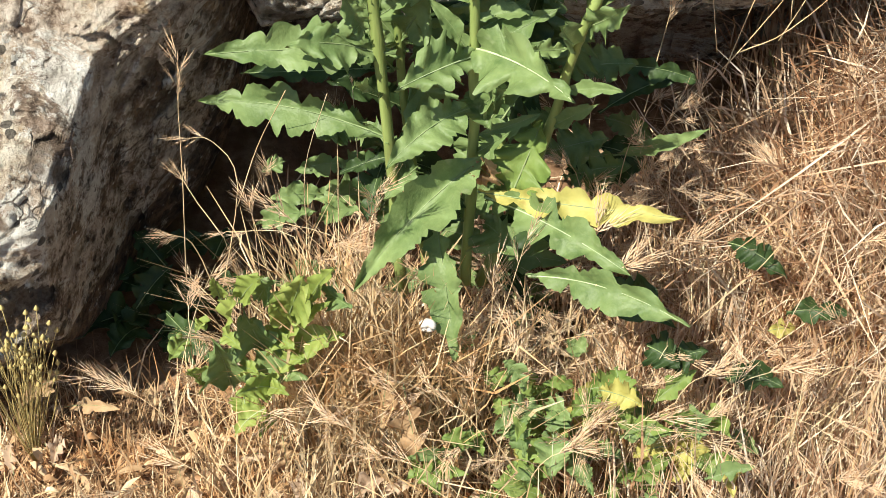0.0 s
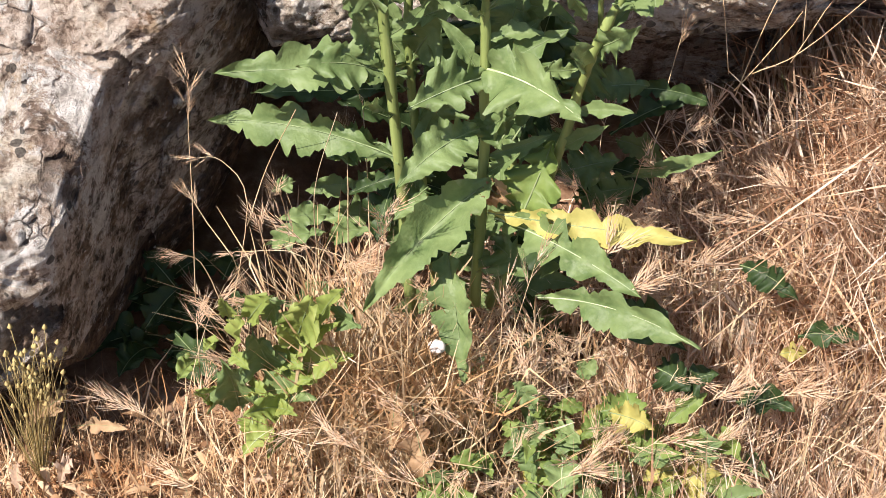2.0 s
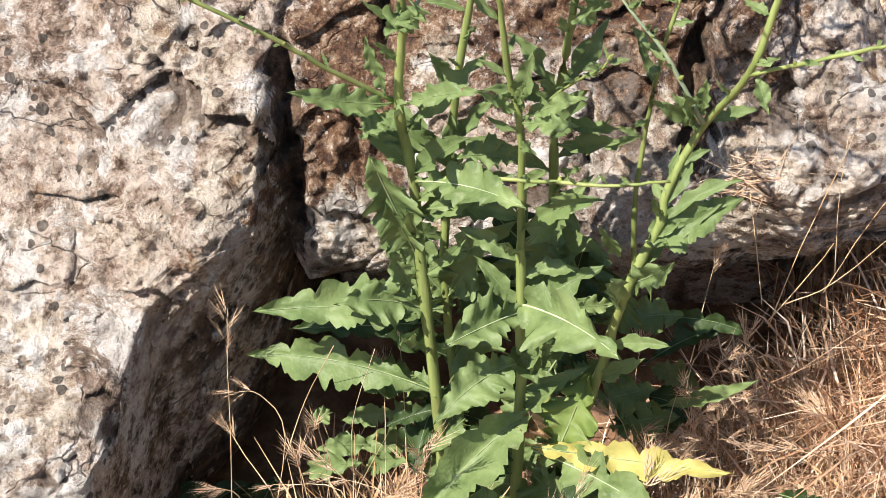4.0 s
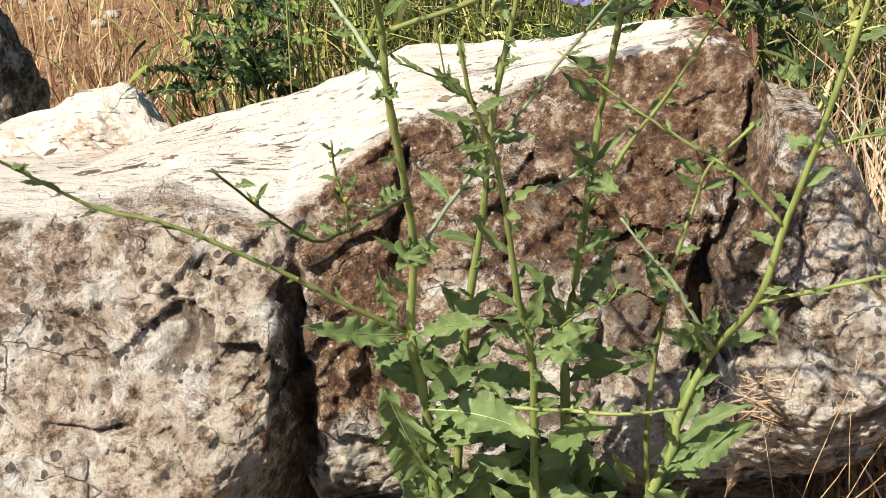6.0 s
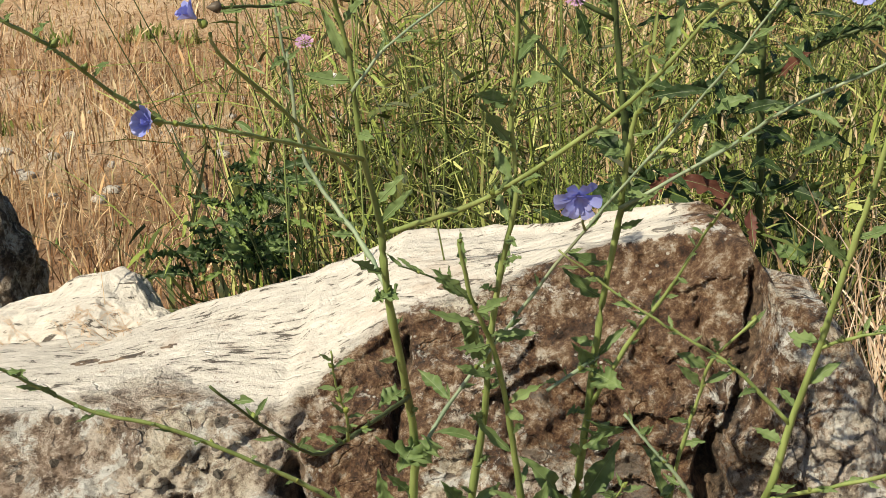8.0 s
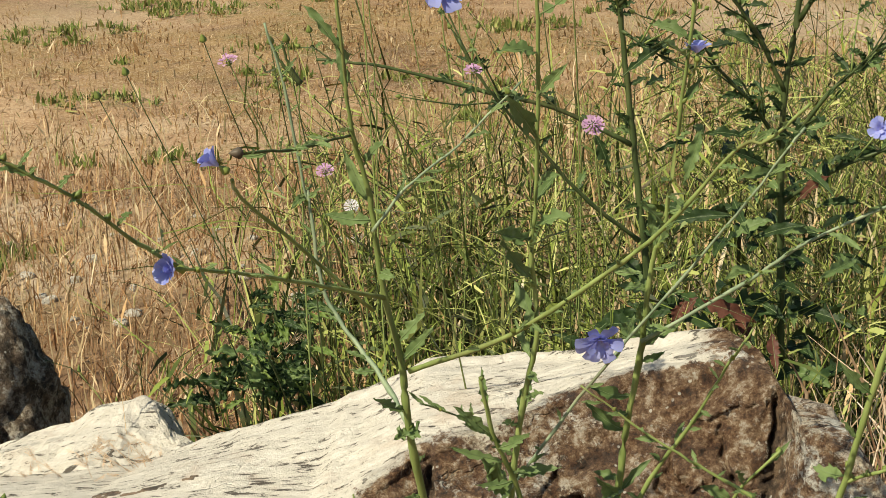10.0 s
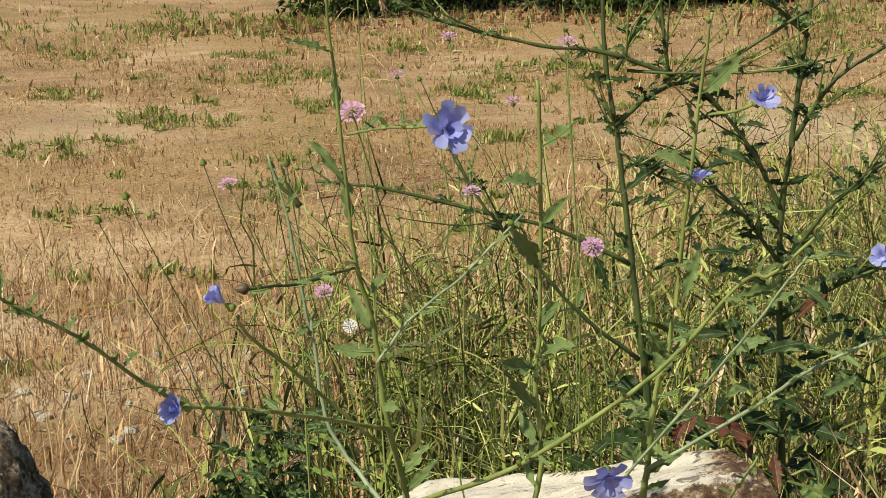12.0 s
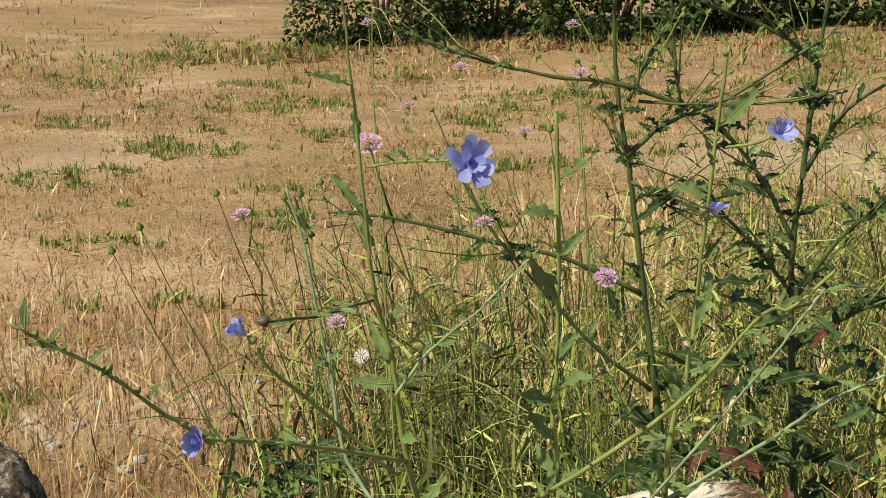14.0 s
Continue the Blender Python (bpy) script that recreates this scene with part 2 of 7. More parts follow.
STEM = stem_material("green stem", (0.15, 0.20, 0.055), (0.28, 0.34, 0.11))
STEM_PALE = stem_material("bluish pale stem", (0.17, 0.23, 0.14), (0.30, 0.36, 0.22))
STEM_DARK = stem_material("dark stem", (0.045, 0.065, 0.022), (0.09, 0.12, 0.04))
RIB_DIM = stem_material("leaf rib", (0.16, 0.22, 0.09), (0.26, 0.32, 0.15))
RIB = stem_material("pale leaf rib", (0.34, 0.42, 0.22), (0.48, 0.54, 0.34))
BUD = stem_material("bud scale", (0.11, 0.155, 0.035), (0.24, 0.28, 0.065))
PETAL = Mat("blue petal", 0.55)
# whiter towards the base: the pale centre, and sun patches put into the colour
PETAL.base = PETAL.ramp(PETAL.node("ShaderNodeSeparateXYZ", Vector=PETAL.coords()).outputs[0], [(0.15, 0.75), (0.5, 0.0)])
PETAL.colour(PETAL.mix(PETAL.base, PETAL.mix(PETAL.each(), (0.30, 0.34, 0.74), (0.52, 0.54, 0.88)), (0.82, 0.80, 0.90))).thin(0.35, (0.30, 0.33, 0.8))
PETAL_PINK = Mat("pink floret", 0.6)
PETAL_PINK.colour(PETAL_PINK.mix(PETAL_PINK.island(), (0.40, 0.20, 0.42), (0.68, 0.44, 0.62))).thin(0.3, (0.6, 0.35, 0.55))
PETAL_WHITE = Mat("white petal", 0.6)
PETAL_WHITE.colour(PETAL_WHITE.mix(PETAL_WHITE.noise(200), (0.78, 0.72, 0.76), (0.88, 0.86, 0.87))).thin(0.3, (0.8, 0.75, 0.78))
STRAW = straw_material("dry straw", [(0.0, (0.20, 0.11, 0.055)), (0.35, (0.44, 0.285, 0.155)), (0.7, (0.64, 0.47, 0.275)), (1.0, (0.84, 0.71, 0.50))])
STRAW_PALE = straw_material("bleached straw", [(0.0, (0.46, 0.33, 0.18)), (0.5, (0.68, 0.54, 0.33)), (1.0, (0.82, 0.71, 0.50))])
STRAW_RUST = straw_material("rusty straw", [(0.0, (0.25, 0.14, 0.08)), (0.35, (0.56, 0.375, 0.235)), (0.7, (0.76, 0.60, 0.43)), (1.0, (0.90, 0.80, 0.65))], foxy=0.4)
RUST = straw_material("rusty trampled grass", [(0.0, (0.15, 0.08, 0.04)), (0.4, (0.34, 0.20, 0.105)), (0.8, (0.52, 0.34, 0.19)), (1.0, (0.70, 0.53, 0.34))], foxy=0.5)
BROME = straw_material("brome spikelet", [(0.0, (0.48, 0.31, 0.23)), (0.5, (0.70, 0.54, 0.38)), (1.0, (0.88, 0.79, 0.61))], share=0.3)
GREENS = straw_material("green stalks", [(0.0, (0.014, 0.026, 0.008)), (0.40, (0.062, 0.098, 0.020)), (0.64, (0.27, 0.35, 0.065)), (1.0, (0.60, 0.61, 0.22))], 0.5, 0.08, foxy=0.0)
# green lowered almost to black: the gaps' shade is in the blade colour
GREENS_DARK = straw_material("green blades darkened for shade", [(0.0, (0.010, 0.020, 0.006)), (0.6, (0.032, 0.058, 0.013)), (1.0, (0.11, 0.15, 0.04))], 0.5, 0.08, foxy=0.0)
TUFT = straw_material("field grass", [(0.0, (0.07, 0.11, 0.02)), (0.55, (0.17, 0.24, 0.05)), (0.8, (0.32, 0.33, 0.10)), (1.0, (0.46, 0.36, 0.17))], 0.5, foxy=0.0)
FIELD = straw_material("field stubble", [(0.0, (0.17, 0.095, 0.04)), (0.4, (0.33, 0.21, 0.10)), (0.75, (0.48, 0.34, 0.18)), (0.93, (0.74, 0.60, 0.40)), (0.95, (0.19, 0.18, 0.055)), (1.0, (0.17, 0.21, 0.055))], foxy=0.3)
HEDGE = straw_material("hedge leaf", [(0.0, (0.008, 0.024, 0.006)), (0.5, (0.022, 0.058, 0.012)), (0.98, (0.08, 0.16, 0.03)), (1.0, (0.16, 0.08, 0.03))], 0.75, foxy=0.0)
DRY_OLIVE = straw_material("dry olive seed heads", [(0.0, (0.30, 0.24, 0.08)), (0.6, (0.50, 0.41, 0.17)), (1.0, (0.66, 0.56, 0.28))], foxy=0.3)
FIELD_STRAW = straw_material("standing straw", [(0.0, (0.13, 0.085, 0.04)), (0.3, (0.30, 0.22, 0.115)), (0.6, (0.56, 0.44, 0.26)), (0.9, (0.76, 0.65, 0.44)), (1.0, (0.30, 0.33, 0.10))], foxy=0.15)
LITTER = straw_material("brown leaf litter", [(0.0, (0.10, 0.055, 0.03)), (0.6, (0.22, 0.125, 0.065)), (1.0, (0.38, 0.24, 0.14))])
BARK = stem_material("bark", (0.06, 0.045, 0.03), (0.14, 0.11, 0.08))
SHELL = Mat("snail shell", 0.4)
SHELL.colour(SHELL.ramp(SHELL.noise(120, 3), [(0.3, (0.62, 0.55, 0.45)), (0.6, (0.85, 0.82, 0.76))]))

soil = Mat("dry soil and litter", 0.9)
col = soil.ramp(soil.noise(7, 6, 0.75), [(0.36, (0.11, 0.062, 0.035)), (0.5, (0.23, 0.14, 0.08)), (0.60, (0.34, 0.23, 0.145)), (0.72, (0.46, 0.345, 0.245))])
col = soil.mix(soil.ramp(soil.noise(45, 4, 0.7), [(0.35, 0.8), (0.55, 0.0)]), col, (0.16, 0.085, 0.045))
# the trodden field: rosy dust, ochre and grey-green growth in patches
dust = soil.ramp(soil.noise(1.1, 7, 0.72, soil.coords((0.6, 1.0, 1.0)), 0.6), [(0.36, (0.13, 0.072, 0.036)), (0.46, (0.26, 0.150, 0.08)), (0.55, (0.38, 0.24, 0.135)), (0.66, (0.52, 0.375, 0.245))])
dust = soil.mix(soil.ramp(soil.noise(0.8, 6, 0.75), [(0.46, 0.0), (0.58, 0.85)]), dust, (0.29, 0.185, 0.068))
dust = soil.mix(soil.ramp(soil.noise(2.2, 6, 0.75), [(0.55, 0.0), (0.64, 0.75)]), dust, (0.15, 0.14, 0.045))
dust = soil.mix(soil.ramp(soil.noise(38, 6, 0.85, soil.coords((1.0, 0.6, 1.0))), [(0.38, 0.65), (0.54, 0.0)]), dust, (0.14, 0.08, 0.04))
dust = soil.mix(soil.ramp(soil.noise(85, 5, 0.8), [(0.50, 0.0), (0.60, 0.6)]), dust, (0.58, 0.45, 0.30))
col = soil.mix(soil.attr("field"), col, dust)
col = soil.mix(soil.attr("bare"), col, soil.ramp(soil.noise(30, 5, 0.7), [(0.35, (0.40, 0.30, 0.205)), (0.65, (0.60, 0.485, 0.355))]))
soil.colour(col).bump(soil.noise(60, 5, 0.75), 0.5, 0.01)
SOIL = soil.m

# ---- building helpers ----
ORIGIN = {}


def thing(name, place, label, category, group="", kind=""):
    """An Empty at the base of a thing, to parent its parts."""
    ob = new(name)
    ob.empty_display_size = 0.05
    ob.location = place
    ORIGIN[ob] = Vector(place)
    return tagged(ob, label, category, group, kind)


def mesh_of(name, verts, faces, material, smooth=True):
    me = bpy.data.meshes.new(name)
    me.from_pydata([tuple(v) for v in verts], [], faces)
    me.materials.append(material)
    if smooth:
        me.polygons.foreach_set("use_smooth", [True] * len(me.polygons))
    me.update()
    return me


def part(name, data, material, parent, label=""):
    """Links world-space (verts, faces) as one mesh under a thing or a part."""
    at = ORIGIN[parent]
    verts, faces = data
    ob = new(name, mesh_of(name, [Vector(v) - at for v in verts], faces, material))
    ob.parent = parent
    ORIGIN[ob] = at
    return tagged(ob, label)


def spline(points, steps=5):
    """Catmull-Rom through the points."""
    p = [Vector(q) for q in points]
    p = [2 * p[0] - p[1]] + p + [2 * p[-1] - p[-2]]
    out = []
    for a, b, c, d in zip(p, p[1:], p[2:], p[3:]):
        for k in range(steps):
            t = k / steps
            out.append(0.5 * (2 * b + (c - a) * t + (2 * a - 5 * b + 4 * c - d) * t * t + (3 * b - a - 3 * c + d) * t**3))
    return out + [p[-2]]


def tube(points, r0, r1, sides=7, steps=5, knobs=0.0, wobble=0.0, seed=0):
    """A tapered stalk along the points, with slight knobs."""
    rnd = random.Random(seed)
    line = spline(points, steps)
    n = len(line)
    verts, faces = [], []
    for i, p in enumerate(line):
        way = (line[min(i + 1, n - 1)] - line[max(i - 1, 0)]).normalized()
        side = way.orthogonal() if abs(way.z) > 0.99 else way.cross(Vector((0, 0, 1)))
        side.normalize()
        up = side.cross(way)
        s = i / (n - 1)
        r = (r1 + (r0 - r1) * (1 - s) ** 1.4) * (1 + (knobs if i % 5 == 0 else 0) + rnd.uniform(-0.10, 0.10))
        p = p + Vector((rnd.uniform(-1, 1), rnd.uniform(-1, 1), rnd.uniform(-1, 1))) * wobble
        for k in range(sides):
            a = 2 * math.pi * k / sides
            verts.append(p + (side * math.cos(a) + up * math.sin(a)) * r)
        if i:
            o = (i - 1) * sides
            faces += [(o + k, o + (k + 1) % sides, o + sides + (k + 1) % sides, o + sides + k) for k in range(sides)]
    faces += [tuple(range(sides))[::-1], tuple(range((n - 1) * sides, n * sides))]
    return verts, faces


def blade_of_leaf(base, tip, width, bow=0.02, teeth=6, bite=0.35, face=(-0.15, -0.75, 0.65), fold=0.25, wave=0.12, broad=0.5, seed=0, rows=50):
    """A leaf with uneven back-pointing lobes and small teeth, folded along its rib and crinkled. Returns the blade and the line of the rib."""
    rnd = random.Random(seed)
    a, b, up = Vector(base), Vector(tip), (Vector(face) + Vector((rnd.uniform(-0.3, 0.3), rnd.uniform(-0.2, 0.2), rnd.uniform(-0.2, 0.2)))).normalized()
    long = (b - a).length
    mid = (a + b) / 2 + Vector((0, 0, 1)) * bow + (b - a).cross(up).normalized() * rnd.uniform(-0.05, 0.05) * long
    phase, ripple, skew = rnd.random(), rnd.uniform(3, 6), rnd.uniform(-0.15, 0.15)
    edges = []
    for half in (0, 1):
        cuts, s = [], rnd.uniform(0, 0.06)
        while s < 1:
            cuts.append((s, rnd.uniform(0.35, 1.25)))
            s += rnd.uniform(0.55, 1.5) / teeth
        small, s = [], 0.0
        while s < 1:
            small.append((s, rnd.uniform(0.2, 1.0)))
            s += rnd.uniform(0.5, 1.5) / (teeth * 3.2)
        edges.append((cuts, small))

    def saw(cuts, s, wide=1.0):
        for (p, k), (q, _) in zip(cuts, cuts[1:] + [(1.02, 0)]):
            if p <= s < q:
                return k * max(0.0, 1 - (s - p) / ((q - p) * wide)) ** 1.2
        return 0.0

    across = 4
    verts, faces, rib = [], [], []
    for i in range(rows + 1):
        s = i / rows
        p = a * (1 - s) ** 2 + mid * 2 * s * (1 - s) + b * s * s
        way = ((mid - a) * (1 - s) + (b - mid) * s).normalized()
        side = way.cross(up).normalized()
        n = side.cross(way).normalized()
        rib.append(p + n * 0.0006)
        body = (s / broad) ** 0.75 if s < broad else max(0.0, 1 - ((s - broad) / (1 - broad)) ** 1.4)
        body = max(body, 0.16 * (1 - s))
        for j in range(-across, across + 1):
            e = j / across
            cuts, small = edges[j > 0]
            notch = 1.12 - min(0.90, bite * 2.7) * (1 - 0.4 * s) * saw(cuts, s, 0.6) - 0.30 * saw(small, s)
            half = width * 0.5 * body * max(0.12, notch) * (1 + (skew if j > 0 else -skew))
            q = Vector((s * long, e * width, seed * 3.1)) * (1.0 / max(width, 0.01))
            lift = abs(e) * half * fold * 2 + e * e * width * wave * math.sin(ripple * 2 * math.pi * s + (1.7 if j > 0 else 0) + phase * 9)
            lift += width * 0.05 * noise.noise(q * 3.0) + width * 0.025 * noise.noise(q * 8.0)
            verts.append(p + side * e * half + n * lift - way * abs(e) ** 1.5 * half * 0.35)
    w = 2 * across + 1
    for i in range(rows):
        for j in range(w - 1):
            o = i * w + j
            faces.append((o, o + 1, o + w + 1, o + w))
    return (verts, faces), rib


LEAVES = [0]


def leaf(parent, base, tip, width, bow=0.02, material=None, label="", rib_material=None, **more):
    LEAVES[0] += 1
    blade, rib = blade_of_leaf(base, tip, width, bow, seed=LEAVES[0], **more)
    ob = part("leaf", blade, material or LEAF, parent, label)
    r = max(0.0005, width * 0.020)
    part("midrib", tube(rib[::6], r, r * 0.25, 5, 2), rib_material or RIB_DIM, ob)
    return ob


def along(points, s):
    """The place and the way at the share s of a polyline."""
    line = spline(points, 6)
    i = min(int(s * (len(line) - 1)), len(line) - 2)
    return line[i].lerp(line[i + 1], s * (len(line) - 1) - i), (line[i + 1] - line[i]).normalized()


def bud_data(place, way, r):
    """A scaly bud: an egg of pointed scales."""
    way = Vector(way).normalized()
    side = way.orthogonal().normalized()
    up = way.cross(side)
    verts, faces = [], []
    rings = ((0.0, 0.35), (0.35, 0.9), (0.9, 1.0), (1.6, 0.75), (2.3, 0.35), (2.7, 0.08))
    for i, (h, w) in enumerate(rings):
        for k in range(8):
            a = 2 * math.pi * k / 8 + 0.2 * i
            q = w * r * (1.12 if k % 2 else 0.88)
            verts.append(Vector(place) + way * h * r + (side * math.cos(a) + up * math.sin(a)) * q)
        if i:
            o = (i - 1) * 8
            faces += [(o + k, o + (k + 1) % 8, o + 8 + (k + 1) % 8, o + 8 + k) for k in range(8)]
    faces += [tuple(range(40, 48))]
    return verts, faces


def petal_mesh():
    """A strap-shaped ray with a five-toothed end, along +x, 1 long."""
    verts, faces = [], []
    rows = ((0.05, 0.06, 0.0), (0.3, 0.14, 0.10), (0.6, 0.20, 0.16), (0.88, 0.215, 0.15))
    for x, w, z in rows:
        verts += [(x, -w, z + 0.03), (x, -w * 0.33, z), (x, w * 0.33, z), (x, w, z + 0.03)]
    verts += [(0.97, -0.18, 0.13), (1.0, -0.06, 0.14), (1.0, 0.06, 0.14), (0.97, 0.18, 0.13)]
    for i in range(4):
        o = i * 4
        faces += [(o + k, o + k + 1, o + 5 + k, o + 4 + k) for k in range(3)]
    return mesh_of("petal", verts, faces, PETAL.m)


PETALS = petal_mesh()


def flower(parent, place, way, r, openness=0.3, count=18, seed=0):
    """A chicory head: a green cup with a ring of separate blue rays."""
    rnd = random.Random(seed)
    way = Vector(way).normalized()
    cup = part("flower", bud_data(Vector(place) - way * r * 0.55, way, r * 0.21), BUD, parent, "blue chicory flower")
    base = (Vector((0, 0, 1)).rotation_difference(way)).to_matrix().to_4x4()
    for k in range(count):
        ob = new("petal", PETALS)
        ob.parent = cup
        inner = k % 3 == 2
        size = r * rnd.uniform(0.9, 1.08) * (0.75 if inner else 1)
        order = pose(0, 0, 0, 0, 0, 360 * k / count + rnd.uniform(-6, 6)) @ pose(0, 0, 0, rnd.uniform(-18, 18), -math.degrees(openness) - (24 if inner else 0) + rnd.uniform(-12, 12), 0)
        ob.matrix_basis = Matrix.Translation(Vector(place) - ORIGIN[parent]) @ base @ order @ Matrix.Diagonal((size, size, size, 1))
    return cup


def strips(name, lines, widths, sides, material):
    """Many thin blades in one mesh. lines: (n, k, 3); widths: (n, k); sides: (n, 3)."""
    n, k = lines.shape[:2]
    off = sides[:, None, :] * widths[..., None] * 0.5
    verts = np.stack([lines - off, lines + off], 2).reshape(-1, 3)
    i = (np.arange(n)[:, None] * k + np.arange(k - 1)[None]) * 2
    quads = np.stack([i, i + 1, i + 3, i + 2], -1).reshape(-1, 4)
    me = bpy.data.meshes.new(name)
    me.vertices.add(len(verts))
    me.vertices.foreach_set("co", verts.astype(np.float32).ravel())
    me.loops.add(quads.size)
    me.loops.foreach_set("vertex_index", quads.astype(np.int32).ravel())
    me.polygons.add(len(quads))
    me.polygons.foreach_set("loop_start", np.arange(0, quads.size, 4, dtype=np.int32))
    me.materials.append(material)
    me.update(calc_edges=True)
    me.validate()
    return me


def grass(roots, height, width, lean, material, name, seed, comb=(0, 0), curl=0.4, joints=4, lift=0.0):
    """Blades that rise from roots (n, 3), lean at random plus along comb, and curl over."""
    rng = np.random.default_rng(seed)
    n = len(roots)
    h = rng.uniform(height[0], height[1], n)
    a = rng.uniform(0, 2 * np.pi, n)
    out = np.stack([np.cos(a), np.sin(a)], 1) * np.abs(rng.normal(0, lean, n))[:, None] + np.array(comb)
    s = np.linspace(0, 1, joints)[None, :, None]
    flat = out[:, None, :] * (s * (1 - curl) + s**2 * curl)
    rise = np.sqrt(np.maximum(0.02, 1 - np.clip((out**2).sum(1), 0, 0.98)))[:, None, None] * (s - 0.25 * curl * s**2 * np.minimum(1, (out**2).sum(1))[:, None, None])
    line = np.concatenate([flat, rise], 2) * h[:, None, None]
    bendy = rng.normal(0, 0.06, (n, joints, 3)) * h[:, None, None] * s
    line = line + bendy + roots[:, None, :]
    line[:, :, 2] += lift
    w = (width[0] + (width[1] * 1.7 - width[0]) * rng.random(n) ** 2.2)[:, None] * np.array([0.8] + [1.0] * (joints - 2) + [0.15])[None]
    b = rng.uniform(0, 2 * np.pi, n)
    sides = np.stack([np.cos(b), np.sin(b) * 0.5, rng.normal(0, 0.25, n)], 1)
    sides /= np.linalg.norm(sides, axis=1)[:, None]
    return strips(name, line, w, sides, material)


def stuff(name, me, label, category="grass"):
    return tagged(new(name, me), label, category, kind="stuff")

# ---- ground ----


def step(a, b, v):
    t = np.clip((v - a) / (b - a), 0, 1)
    return t * t * (3 - 2 * t)


def ground_z(x, y):
    """Level in front of the rock, banked behind it, with a heap on the right under the rock's end."""
    x, y = np.asarray(x, float), np.asarray(y, float)
    z = 0.30 * step(1.85, 2.6, y) + 0.40 * np.exp(-(((x - 0.77) / 0.34) ** 2) - ((y - 1.80) / 0.23) ** 2)
    z = z + 0.014 * np.sin(5.1 * x + 1.3 * y) * np.sin(4.3 * y + 0.7) + 0.006 * np.sin(17 * x + 3) * np.sin(15 * y)
    far = step(3, 9, y)
    return z + far * (0.05 * np.sin(0.7 * x + 1.1) * np.sin(0.5 * y) + 0.02 * np.sin(2.3 * x) * np.sin(1.9 * y + 1)) + 0.25 * step(9, 16, y) * step(-2.0, -6.5, x)


def spread(edge, fine, far, n):
    """Grid lines, close together near the rock and wide apart far off."""
    near = np.linspace(-edge, edge, fine)
    away = edge + (far - edge) * np.linspace(0, 1, n)[1:] ** 3
    return np.concatenate([-away[::-1], near, away])


gx, gy = spread(4.0, 190, 500, 40), 2.5 + spread(4.0, 190, 500, 40)
mx, my = np.meshgrid(gx, gy)
mz = ground_z(mx, my)
cols = len(gx)
quads = [(j * cols + i, j * cols + i + 1, (j + 1) * cols + i + 1, (j + 1) * cols + i) for j in range(len(gy) - 1) for i in range(cols - 1)]
ground_mesh = mesh_of("ground", np.stack([mx, my, mz], -1).reshape(-1, 3).tolist(), quads, SOIL)
bare = np.zeros_like(mx)
for bx, by, wx, wy in ((-1.35, 4.4, 0.35, 0.22), (-0.95, 4.5, 0.30, 0.16), (-1.6, 5.0, 0.4, 0.14), (1.2, 8.2, 0.75, 0.42), (0.75, 8.8, 0.35, 0.18), (1.75, 7.5, 0.5, 0.25), (-0.4, 9.0, 0.45, 0.10), (-1.25, 8.9, 0.35, 0.09), (-2.3, 8.4, 0.5, 0.12)):
    bare = np.maximum(bare, np.exp(-(((mx - bx) / wx) ** 2) - ((my - by) / wy) ** 2))
ground_mesh.attributes.new("bare", "FLOAT", "POINT").data.foreach_set("value", (0.8 * bare).ravel().astype(np.float32))
ground_mesh.attributes.new("field", "FLOAT", "POINT").data.foreach_set("value", step(3.4, 4.6, my + 0.3 * np.sin(3 * mx)).ravel().astype(np.float32))
ground = tagged(new("ground", ground_mesh), "dry brown earth strewn with litter", "ground", kind="structure")


# ---- rocks ----
def fbm(p, octaves=5, gain=0.55):
    v, a = 0.0, 1.0
    for k in range(octaves):
        v += a * noise.noise(p)
        p, a = p * 2.1, a * gain
    return v


# Cross sections of the boulder, from left to right: x, then (y, z) of the lip below, the bulge, the middle of the face, the upper edge and the ridge
LEFT_END = [
    (-1.45, (1.62, 0.02), (1.56, 0.20), (1.75, 0.42), (1.90, 0.60), (2.02, 0.56)),
    (-0.95, (1.50, 0.08), (1.41, 0.26), (1.64, 0.50), (1.88, 0.79), (2.24, 0.70)),
    (-0.56, (1.50, 0.09), (1.40, 0.29), (1.67, 0.53), (1.90, 0.792), (2.30, 0.71)),
    (-0.425, (1.59, 0.09), (1.50, 0.33), (1.66, 0.51), (1.91, 0.787), (2.30, 0.755)),
    (-0.375, (1.78, 0.08), (1.64, 0.43), (1.68, 0.54), (1.91, 0.785), (2.28, 0.775)),
    (-0.315, (1.88, 0.10), (1.70, 0.48), (1.72, 0.59), (1.91, 0.782), (2.27, 0.790)),
    (-0.25, (1.94, 0.24), (1.77, 0.50), (1.77, 0.63), (1.91, 0.776), (2.28, 0.805)),
    (-0.228, (1.94, 0.36), (1.83, 0.50), (1.81, 0.64), (1.92, 0.785), (2.28, 0.818)),
]
